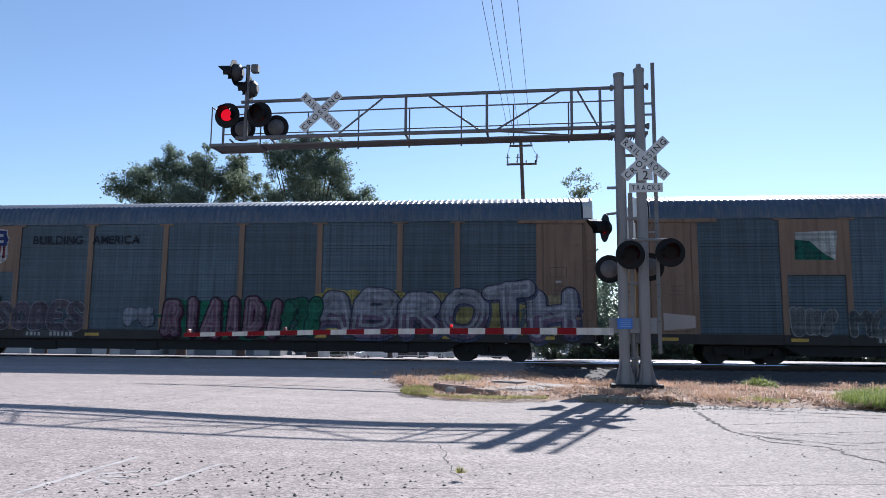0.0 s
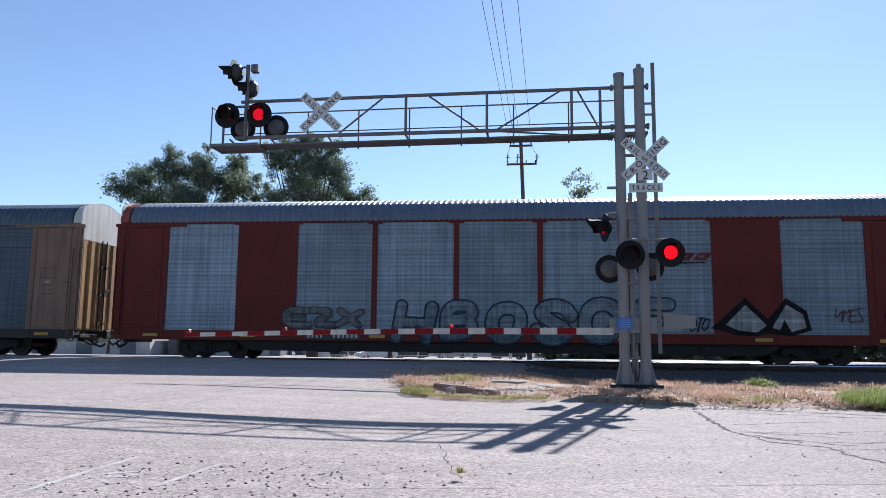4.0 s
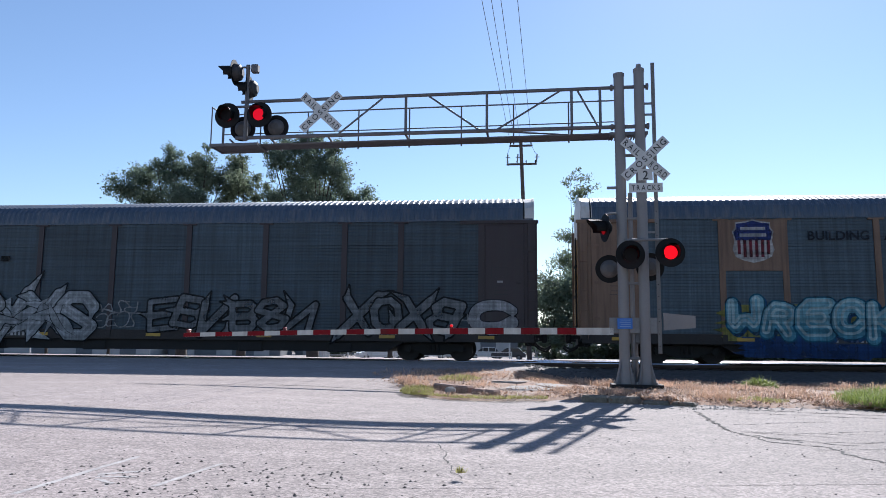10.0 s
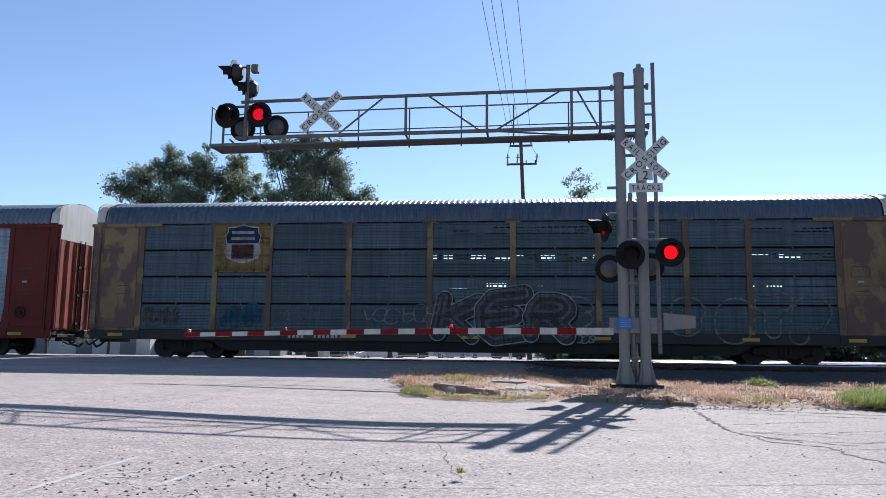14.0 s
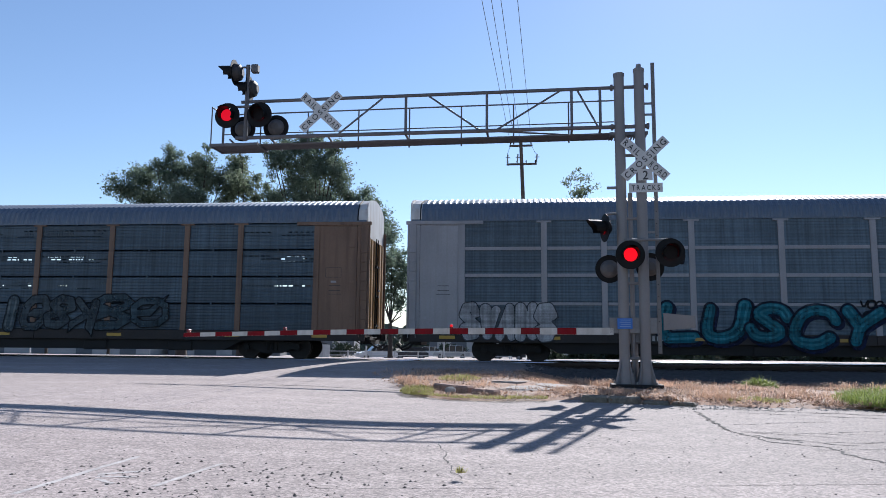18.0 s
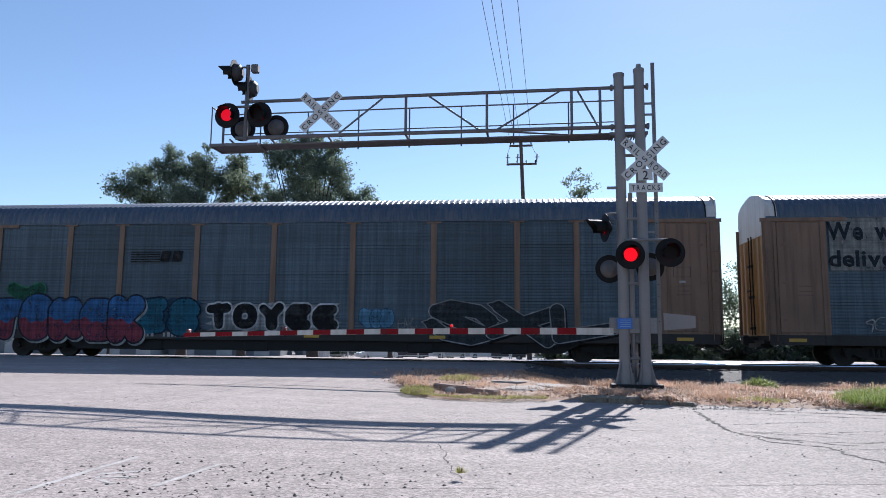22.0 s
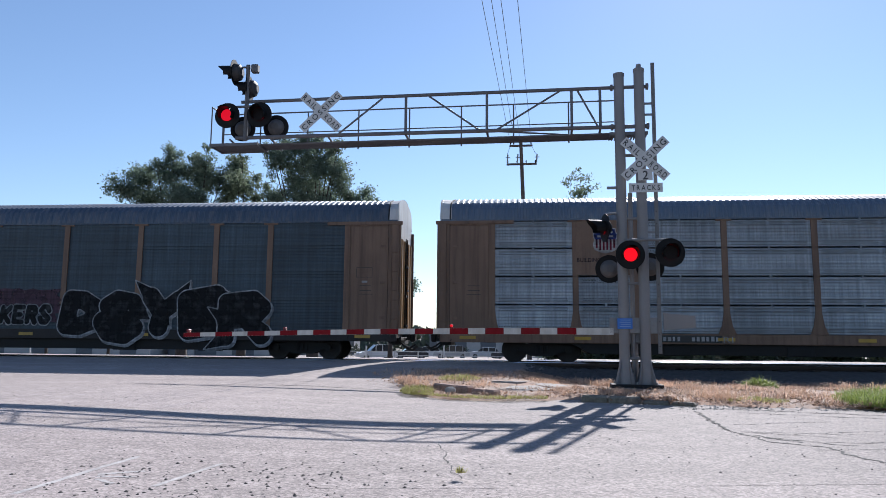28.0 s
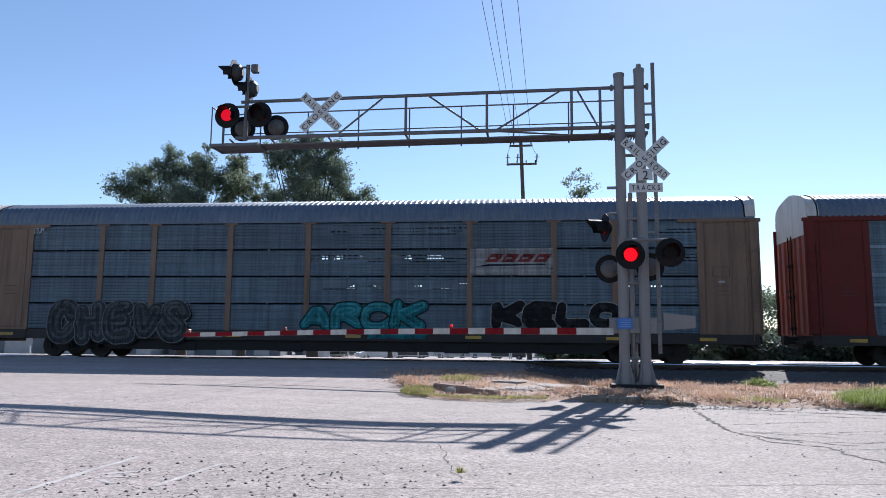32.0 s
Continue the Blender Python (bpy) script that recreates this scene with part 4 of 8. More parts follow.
def far_wall_mesh():
    sh = Shape()
    sh.box(-HALF_L + 0.1, HALF_L - 0.1, HALF - 0.05, HALF - 0.02, SIDE_LOW, SIDE_TOP)
    for x in POSTS:
        sh.box(x - 0.1, x + 0.1, HALF - 0.03, HALF + 0.02, SIDE_LOW, SIDE_TOP, 0.008)
    for k in range(36):
        z = SIDE_LOW + 0.1 + k * 0.105
        sh.box(-12.2, 12.2, HALF - 0.025, HALF - 0.008, z, z + 0.05)
    return sh.mesh("far_wall")


def end_bits(sgn):
    """The closed side from the last post to the car's end: sheet, pressed door leaf, corner post, top rail, far sheet."""
    a, b = (12.30, HALF_L + 0.04) if sgn > 0 else (-HALF_L - 0.04, -12.30)
    lo, hi = (a + 0.14, b - 0.46) if sgn > 0 else (a + 0.46, b - 0.14)
    e = b - 0.2 if sgn > 0 else a + 0.2
    lo2, hi2 = (a - 0.75, b + 0.05) if sgn > 0 else (a - 0.05, b + 0.75)
    rows = [("end_section", Shape().box(a, b, -HALF, -HALF + 0.05, SIDE_LOW, SIDE_TOP, 0.004)),
            ("door_leaf", Shape().box(lo, hi, -HALF - 0.02, -HALF + 0.02, SIDE_LOW + 0.08, SIDE_TOP - 0.15, 0.012)),
            ("corner_post", Shape().box(e - 0.15, e + 0.15, -HALF - 0.04, -HALF + 0.03, SIDE_LOW, SIDE_TOP - 0.06, 0.03)),
            ("top_rail", Shape().box(lo2, hi2, -HALF - 0.045, -HALF + 0.05, SIDE_TOP - 0.1, SIDE_TOP + 0.02, 0.006)),
            ("far_section", Shape().box(a, b, HALF - 0.05, HALF, SIDE_LOW, SIDE_TOP, 0.004))]
    return [(n, q.mesh(n)) for n, q in rows]


def end_door_mesh(sgn, hand):
    """One leaf of the folding end doors: upright ribs."""
    x = sgn * (HALF_L - 0.08)
    y0, y1 = (-HALF + 0.06, -0.02) if hand < 0 else (0.02, HALF - 0.06)
    sh = Shape().box(min(x, x - sgn * 0.05), max(x, x - sgn * 0.05), y0, y1, SIDE_LOW - 0.02, 4.55, 0.004)
    for k in range(3):
        y = y0 + 0.22 + k * (y1 - y0 - 0.44) / 2
        sh.prism([(x, y - 0.17), (x + sgn * 0.06, y - 0.10), (x + sgn * 0.06, y + 0.10), (x, y + 0.17)], "z", SIDE_LOW + 0.05, 4.4)
    return sh.mesh("end_door")


def end_cap_mesh(sgn):
    """The pale plate over the end doors that stands up past the roof's edge."""
    x = sgn * (HALF_L - 0.06)
    top = [(1.5, 4.42), (1.5, 5.42), (1.42, 5.64), (1.1, 5.80), (0.55, 5.92), (0.0, 5.97)]
    line = [(-y, z) for y, z in top] + [(y, z) for y, z in top[-2::-1]]
    sh = Shape().prism(line, "x", min(x, x - sgn * 0.05), max(x, x - sgn * 0.05))
    return sh.mesh("end_cap")


def end_hood_mesh(sgn):
    """The hood that runs back from the end plate to the first roof sheet."""
    x = sgn * (HALF_L - 0.06)
    k = len(ROOF_LINE)
    vs = [(x, y, z + 0.03) for y, z in ROOF_LINE] + [(sgn * 13.72, y, z - 0.01) for y, z in ROOF_LINE]
    return Shape().add(vs, [(i, i + 1, k + i + 1, k + i) for i in range(k - 1)]).mesh("end_hood")


def lock_rod_mesh(sgn, hand):
    """The upright lock rod of an end door with its handle and brackets."""
    x, y = sgn * (HALF_L - 0.0), hand * 0.16
    sh = Shape().rod((x, y, SIDE_LOW), (x, y, 4.5), 0.022, n=6)
    for z in (1.2, 2.3, 3.4):
        sh.box(x - 0.05, x + 0.05, y - 0.07, y + 0.07, z, z + 0.09)
    return sh.box(x - 0.02, x + 0.03, y - 0.03, y + 0.34 * hand if hand > 0 else y + 0.03, 2.55, 2.61).mesh("lock_rod") if hand > 0 else sh.mesh("lock_rod")


def hood_seam_mesh(sgn):
    """The dark edge where the hood meets the first roof sheet."""
    return Shape().tube([(sgn * (13.70 + 0.10 * min(1, abs(y) / 1.3)), y, z + 0.012) for y, z in ROOF_LINE], 0.026, 6).mesh("hood_seam")


def door_seam_mesh(sgn):
    x = sgn * (HALF_L - 0.43)
    return Shape().box(x - 0.018, x + 0.018, -HALF - 0.006, -HALF + 0.001, SIDE_LOW + 0.05, SIDE_TOP - 0.12).mesh("door_seam")


def ladder_mesh(sgn):
    x = sgn * (HALF_L - 0.16)
    sh = Shape()
    for k in range(9):
        z = SIDE_LOW + 0.1 + k * 0.34
        sh.rod((x - 0.13, -HALF - 0.075, z), (x + 0.13, -HALF - 0.075, z), 0.009, n=6)
    for s in (-0.13, 0.13):
        sh.box(x + s - 0.006, x + s + 0.006, -HALF - 0.08, -HALF - 0.03, SIDE_LOW - 0.2, SIDE_TOP - 0.9)
    return sh.mesh("ladder")


def truck_mesh():
    """Bogie side frames with springs and bolster, about its own centre."""
    sh = Shape()
    for s in (-1, 1):
        y0, y1 = (s * 0.98 - 0.07, s * 0.98 + 0.07)
        sh.prism([(-1.1, 0.36), (-1.05, 0.56), (-0.45, 0.62), (-0.25, 0.72), (0.25, 0.72), (0.45, 0.62), (1.05, 0.56), (1.1, 0.36), (0.75, 0.36), (0.35, 0.2), (-0.35, 0.2), (-0.75, 0.36)], "y", y0, y1)
        for x in (-0.95, 0.95):
            sh.rod((x, s * 0.96, 0.42), (x, s * 1.13, 0.42), 0.12, n=14)
        for x in (-0.16, 0.0, 0.16):
            sh.rod((x, s * 1.05, 0.3), (x, s * 1.05, 0.56), 0.06, n=10)
    sh.box(-0.2, 0.2, -1.0, 1.0, 0.45, 0.72, 0.03)
    return sh.mesh("truck")


def wheelset_mesh():
    sh = Shape()
    sh.rod((0, -0.95, 0), (0, 0.95, 0), 0.08, n=14)
    for s in (-1, 1):
        sh.rod((0, s * 0.69, 0), (0, s * 0.82, 0), 0.42, n=36)
        sh.rod((0, s * 0.665, 0), (0, s * 0.69, 0), 0.447, n=36)
        sh.rod((0, s * 0.82, 0), (0, s * 0.84, 0), 0.33, 0.14, n=24)
        for k in range(6):
            a = k * math.pi / 3
            sh.rod((0.24 * math.cos(a), s * 0.82, 0.24 * math.sin(a)), (0.24 * math.cos(a), s * 0.85, 0.24 * math.sin(a)), 0.02, n=6)
    return sh.mesh("wheelset")


def coupler_mesh(sgn):
    sh = Shape()
    x = sgn * HALF_L
    sh.box(min(x - sgn * 0.5, x + sgn * 0.28), max(x - sgn * 0.5, x + sgn * 0.28), -0.11, 0.11, 0.72, 0.94, 0.02)
    sh.box(min(x + sgn * 0.2, x + sgn * 0.40), max(x + sgn * 0.2, x + sgn * 0.40), -0.17, 0.17, 0.66, 1.0, 0.05)
    sh.box(min(x - sgn * 0.4, x), max(x - sgn * 0.4, x), -0.75, 0.75, 0.55, 0.74, 0.02)
    sh.box(min(x - sgn * 0.1, x + sgn * 0.06), max(x - sgn * 0.1, x + sgn * 0.06), -1.3, -0.3, 0.70, 0.82, 0.01)
    return sh.mesh("coupler")


def hose_mesh(sgn):
    """An air hose that hangs beside the coupler."""
    x = sgn * HALF_L
    sh = Shape()
    sh.tube([(x - sgn * 0.2, -0.4, 0.75), (x + sgn * 0.1, -0.45, 0.45), (x + sgn * 0.35, -0.35, 0.36), (x + sgn * 0.5, -0.3, 0.5)], 0.045, 7)
    return sh.mesh("air_hose")


def side_hose_mesh(sgn):
    """A thinner hose nearer the side."""
    x = sgn * HALF_L
    sh = Shape().tube([(x - sgn * 0.1, -0.9, 0.7), (x + sgn * 0.12, -0.95, 0.52), (x + sgn * 0.3, -0.9, 0.44), (x + sgn * 0.5, -0.8, 0.56)], 0.035, 6)
    return sh.mesh("air_hose")


def lever_mesh(sgn):
    """The uncoupling lever across the car's end."""
    x = sgn * HALF_L
    return Shape().tube([(x - sgn * 0.5, -HALF, 0.75), (x - sgn * 0.2, -HALF + 0.1, 0.55), (x - sgn * 0.05, -HALF + 0.1, 0.8), (x + sgn * 0.1, -0.3, 0.8)], 0.02, 6).mesh("coupling_lever")


def underframe_mesh():
    sh = Shape()
    sh.prism([(-9.5, 0.62), (-8.9, 0.30), (8.9, 0.30), (9.5, 0.62), (HALF_L - 0.1, 0.70), (HALF_L - 0.1, 1.0), (-HALF_L + 0.1, 1.0), (-HALF_L + 0.1, 0.70)], "y", -1.38, 1.38)
    for x in (-6.5, -2.5, 3.5, 6.8):
        sh.box(x, x + 0.9, -1.43, -1.2, 0.27, 0.62, 0.03)
    return sh.mesh("underframe")


def sill_mesh():
    sh = Shape()
    for s in (-1, 1):
        sh.box(-HALF_L + 0.08, HALF_L - 0.08, s * 1.47 - 0.05, s * 1.47 + 0.05, 0.66, 1.01, 0.012)
    for x in POSTS:
        sh.box(x - 0.09, x + 0.09, -1.545, -1.5, 0.68, 1.0, 0.006)
    return sh.mesh("side_sill")


SHARED = {}


def shared(key, make, *args):
    if key not in SHARED:
        SHARED[key] = make(*args)
    return SHARED[key]


BANDS = [(1.92, 2.1), (2.9, 3.1), (3.85, 4.05)]
WHEELS = []
CARS = []


def build_car(i, label, body, sheet, roof, style="ribbed", flare=0.0, solid=(), cap=None, sill=None, pale_band=None):
    car = empty("autorack_car")
    car.scale = (CAR_SCALE,) * 3
    tagged(car, label, "railcar", group="cars of the freight train")
    part("roof", shared("roof", roof_mesh), roof, car, "corrugated galvanised roof")
    part("eave", shared("eave", lambda: Shape().box(-HALF_L + 0.1, HALF_L - 0.1, -HALF - 0.015, -HALF + 0.06, SIDE_TOP, EAVE, 0.01).box(-HALF_L + 0.1, HALF_L - 0.1, HALF - 0.06, HALF + 0.015, SIDE_TOP, EAVE, 0.01).mesh("eave")), body if body is red_paint else roof, car)
    part("underframe", shared("underframe", underframe_mesh), underside, car, "grimy black underframe")
    part("side_sill", shared("sill", sill_mesh), sill or sill_grime, car)
    part("far_wall", shared("slotted", slotted_far_wall) if style == "louvre" else shared("far", far_wall_mesh), sheet, car)
    for sgn in (-1, 1):
        for nm, me in shared(("es", sgn), end_bits, sgn):
            part(nm, me, body, car)
        for hand in (-1, 1):
            # end doors take the sunlit copy of the body paint
            leaf = part("end_door", shared(("ed", sgn, hand), end_door_mesh, sgn, hand), {yellow: yellow_sunlit, red_paint: red_sunlit, yellow_worn: worn_sunlit}.get(body, body), car)
            part("lock_rod", shared(("lr", sgn, hand), lock_rod_mesh, sgn, hand), underside, leaf, "dark door lock rod")
        part("end_cap", shared(("ec", sgn), end_cap_mesh, sgn), cap or end_white, car, "pale end plate over the doors")
        hood = part("end_hood", shared(("eh", sgn), end_hood_mesh, sgn), red_sunlit if solid else cap or end_white, car, "pale hood over the car's end")
        part("hood_seam", shared(("hm", sgn), hood_seam_mesh, sgn), underside, hood, "dark seam")
        part("door_seam", shared(("ds", sgn), door_seam_mesh, sgn), underside, car, "dark upright gap beside the door leaf")
        for z in (1.5, 2.75, 4.05):
            part("hinge", shared(("hg", sgn), lambda: Shape().box(-0.09, 0.09, -HALF - 0.036, -HALF - 0.02, -0.045, 0.045, 0.006).mesh("hinge")), body, car, at=(sgn * 13.62, 0, z))
        part("ladder", shared(("ld", sgn), ladder_mesh, sgn), body, car)
        part("coupler", shared(("cp", sgn), coupler_mesh, sgn), underside, car, "black steel coupler")
        part("air_hose", shared(("hs", sgn), hose_mesh, sgn), underside, car)
        part("air_hose", shared(("hs2", sgn), side_hose_mesh, sgn), underside, car)
        part("coupling_lever", shared(("lv", sgn), lever_mesh, sgn), underside, car)
        truck = part("truck", shared("truck", truck_mesh), underside, car, "black steel bogie", at=(sgn * 10.6, 0, 0))
        for s in (-0.95, 0.95):
            ws = part("wheelset", shared("wheelset", wheelset_mesh), wheel_steel, truck, "steel wheels on an axle", at=pose(s, 0, 0.42))
            WHEELS.append((ws, s))
    for k in range(9):
        a, b = POSTS[k] + 0.05, POSTS[k + 1] - 0.05
        if k in solid:
            part("closed_panel", shared(("solid", k), lambda: Shape().box(a - 0.05, b + 0.05, -HALF - 0.015, -HALF + 0.04, SIDE_LOW, SIDE_TOP, 0.006).mesh("closed_panel")), body, car)
        elif style == "ribbed":
            part("side_sheet", shared(("rib", k, flare > 0, sheet is panel_silver), ribbed_sheet, a, b, BANDS, 0.12 if flare else 0.0, SIDE_TOP, SIDE_LOW, 0.15 if sheet is panel_silver else 0.105, 0.012 if sheet is panel_silver else 0.006), sheet, car)
            if pale_band:
                for n, (lo, hi) in enumerate(BANDS):
                    part("pale_band", shared(("band", k, n), lambda: Shape().box(a + 0.06, b - 0.06, -HALF - 0.001, -HALF + 0.02, lo + 0.04, hi - 0.04, 0.008).mesh("pale_band")), pale_band, car)
        else:
            for n in range(4):
                z0 = SIDE_LOW + n * (SIDE_TOP - SIDE_LOW) / 4
                z1 = SIDE_LOW + (n + 1) * (SIDE_TOP - SIDE_LOW) / 4
                ob = part("side_sheet", shared(("lou", k, n, flare > 0, style), louvre_sheet, a, b, z0, z1, 0.12 if flare else 0.0, style == "louvre" and n in HOLED_ROWS and k in HOLED_BAYS), sheet, car)
                if style == "perforated":
                    part("perforation", shared(("hole", k, n), hole_rows, a, b, z0, z1), black_letter, ob, "rows of small dark holes")
                if k < 9:
                    part("clip", shared(("clip", k, n), lambda: Shape().box((a + b) / 2 - 0.035, (a + b) / 2 + 0.035, -HALF - 0.01, -HALF + 0.03, z1 - 0.07, z1 + 0.05, 0.008).mesh("clip")), sheet, car)
    for k, x in enumerate(POSTS):
        part("post", shared(("post", flare), post_mesh, flare, 0.2), body, car, at=(x, 0, 0))
    rnd = random.Random(100 + i)
    for x in (-13.0, -9.0, -4.4, 0.2, 4.5, 9.1, 12.7):
        part("reflector", shared("reflector", lambda: Shape().box(-0.28, 0.28, -1.553, -1.546, -0.055, 0.055, 0.002).mesh("reflector")), reflector, car, "small yellow reflector", at=(x + rnd.uniform(-0.3, 0.3), 0, 0.83))
    # reporting marks on the sill: unreadable white bars on a dark patch
    x = -6.6 + rnd.uniform(-0.3, 0.3)
    marks = part("marks_patch", Shape().box(x - 0.06, x + 1.96, -1.549, -1.54, 0.72, 0.96, 0.001), black_letter, car, "dark patch with white reporting marks")
    for k in range(12):
        if k in (4, 5):
            continue
        hgt = rnd.uniform(0.13, 0.16)
        part("mark_bar", Shape().box(x + 0.03 + k * 0.157, x + 0.03 + k * 0.157 + rnd.uniform(0.07, 0.11), -1.5525, -1.5495, 0.765, 0.765 + hgt), stencil, marks)
    # stencilled data on the end panels
    for sx in (-13.2, 12.75):
        ob = part("data_stencil", Shape().box(sx, sx + 0.5, -1.5405, -1.5385, 2.32, 2.335), black_letter, car)
        for q in (2.62, 2.45):
            part("stencil_bar", Shape().box(sx + 0.04, sx + 0.46, -1.5405, -1.5385, q, q + 0.018), black_letter, ob)
    box = part("data_panel", Shape().box(12.66, 13.24, -1.5415, -1.5385, 2.93, 2.945).box(12.66, 13.24, -1.5415, -1.5385, 3.27, 3.285).box(12.66, 12.675, -1.5415, -1.5385, 2.945, 3.27).box(13.225, 13.24, -1.5415, -1.5385, 2.945, 3.27), black_letter, car, "thin dark outline of a data panel")
    part("label_plate", Shape().box(12.86, 13.06, -1.5425, -1.5385, 2.74, 2.81), stencil, box, "small white label")
    if i in (3, 10):
        wheel = Shape()
        ring = [(12.9 + 0.21 * math.cos(a * math.pi / 8), -1.60, 1.62 + 0.21 * math.sin(a * math.pi / 8)) for a in range(17)]
        wheel.tube(ring, 0.022, 6)
        for a in range(3):
            c, q = 0.2 * math.cos(a * math.pi / 3), 0.2 * math.sin(a * math.pi / 3)
            wheel.rod((12.9 - c, -1.60, 1.62 - q), (12.9 + c, -1.60, 1.62 + q), 0.014, n=6)
        wheel.rod((12.9, -1.62, 1.62), (12.9, -1.52, 1.62), 0.05, n=10)
        part("brake_wheel", wheel, underside, car, "dark hand brake wheel")
    CARS.append((i, car))
    return car


Y_ART = -HALF - 0.032
WHITE, BLACK = (0.62, 0.62, 0.62), (0.012, 0.012, 0.014)
ART = [0.0]      # how far the painting of the present car stands off its plan


def slab(car, name, outline, colour, y, label=""):
    """A flat shape of paint or sheet on the car's side."""
    outline = [(p[0] + ART[0], p[1]) for p in outline]
    return part(name, Shape().prism(outline, "y", y, y + 0.004), paint(colour), car, label)


def rect(x, z, w, h):
    return [(x, z), (x + w, z), (x + w, z + h), (x, z + h)]


def shield(car, x, z, w, h, defaced=False):
    """A shield with a blue head and red and white stripes, centred on its bay."""
    x = -8.39 - w / 2 - ART[0]
    def edge(gx):
        out = []
        for u, v in ((0.08, 0.93), (0.3, 0.95), (0.5, 1.0), (0.7, 0.95), (0.92, 0.93), (0.93, 0.8), (1.0, 0.72), (0.95, 0.5), (1.0, 0.3), (0.93, 0.14), (0.75, 0.06), (0.5, 0.0), (0.25, 0.06), (0.07, 0.14), (0.0, 0.3), (0.05, 0.5), (0.0, 0.72), (0.07, 0.8)):
            out.append((x + w / 2 + (u - 0.5) * w * gx, z + h / 2 + (v - 0.5) * h * gx))
        return out
    base = slab(car, "shield_emblem", edge(1.0), (0.62, 0.6, 0.58), Y_ART - 0.004, "blue, red and white shield emblem")
    top = [p for p in edge(0.93)]
    mid = z + h * 0.52
    head = [(px, max(pz, mid)) for px, pz in top]
    slab(base, "shield_head", head, (0.03, 0.05, 0.2) if not defaced else (0.03, 0.04, 0.12), Y_ART - 0.008)
    for k in range(6 if not defaced else 0):
        sx = x + w * (0.12 + 0.14 * k)
        slab(base, "shield_stripe", rect(sx, z + h * (0.13 if 0 < k < 5 else 0.2), w * 0.075, h * (0.39 if 0 < k < 5 else 0.32)), (0.22, 0.03, 0.05), Y_ART - 0.008)
    if defaced:
        slab(base, "rust_patch", rect(x + w * 0.2, z + h * 0.12, w * 0.6, h * 0.36), (0.12, 0.06, 0.05), Y_ART - 0.010)
    for k, zz in ((0, 0.75), (1, 0.6)):
        slab(base, "emblem_bar", rect(x + w * (0.2 - 0.02 * k), z + h * zz, w * (0.6 + 0.04 * k), h * 0.07), (0.6, 0.6, 0.6), Y_ART - 0.011)


def swoosh(car, x, z, w, h, faded=False):
    """A slanted red emblem over a dark stroke, centred on its bay."""
    x = 5.885 - w / 2 - ART[0]
    red = (0.33, 0.05, 0.05) if not faded else (0.25, 0.10, 0.09)
    lean = h * 0.5
    base = slab(car, "emblem", [(x, z), (x + w * 0.95, z + h * 0.16), (x + w * 0.95, z + h * 0.24), (x + w * 0.2, z + h * 0.22)], (0.03, 0.04, 0.07), Y_ART, "slanted red emblem over a dark stroke")
    if faded:
        slab(base, "emblem_shape", [(x + w * 0.12, z + h * 0.45), (x + w, z + h * 0.45), (x + w, z + h * 0.95), (x + w * 0.05, z + h * 0.95)], red, Y_ART)
        return
    for k in range(4):
        a = x + w * (0.14 + 0.215 * k)
        b = w * 0.17
        slab(base, "emblem_shape", [(a, z + h * 0.38), (a + b, z + h * 0.38), (a + b + lean, z + h), (a + lean, z + h)], red, Y_ART)
        slab(base, "emblem_gap", [(a + b * 0.35, z + h * 0.6), (a + b * 0.8, z + h * 0.6), (a + b * 0.8 + lean * 0.25, z + h * 0.76), (a + b * 0.35 + lean * 0.25, z + h * 0.76)], (0.45, 0.45, 0.45), Y_ART - 0.005)


def emblem_bars(car, x, z, w, h, n, colour, lean=0.2, ground_bar=None):
    """An emblem kept as plain slanted shapes."""
    base = None
    for k in range(n):
        a, b = x + w * k / n, w / n * 0.78
        o = [(a, z), (a + b, z), (a + b + lean * h, z + h), (a + lean * h, z + h)]
        ob = slab(base or car, "emblem" if base is None else "emblem_shape", o, colour, Y_ART, "plain slanted emblem shapes" if base is None else "")
        slab(base or ob, "emblem_gap", [(p[0] * 0.45 + (a + b / 2 + lean * h / 2) * 0.55, p[1] * 0.4 + (z + h * 0.5) * 0.6) for p in o], tuple(0.25 * c + 0.05 for c in colour), Y_ART - 0.004)
        base = base or ob
    if ground_bar:
        slab(base, "emblem_line", rect(x, z - h * 0.3, w, h * 0.14), ground_bar, Y_ART)


def slogan(car, words, x, z, w, h, colour=(0.02, 0.025, 0.04), fat=0.02):
    return part("lettering", lettering(words, x + ART[0], z, w, h, Y_ART - 0.006, fat=fat, gap=0.12), paint(colour), car, "dark painted lettering")


def blob(car, x, z, w, h, colour, y, seed, name="graffiti"):
    """An uneven cloud of paint."""
    rnd = random.Random(seed)
    n = 40
    pts = []
    for k in range(n):
        a = 2 * math.pi * k / n
        c, s = math.cos(a), math.sin(a)
        sq = max(abs(c), abs(s)) ** -0.85
        r = 1 - 0.16 * abs(math.sin(k * 1.9 + seed)) + rnd.uniform(-0.06, 0.04)
        pts.append((x + w / 2 + c * sq * w / 2 * r, z + h / 2 + s * sq * h / 2 * r))
    return slab(car, name, pts, colour, y, "cloud of sprayed graffiti paint")


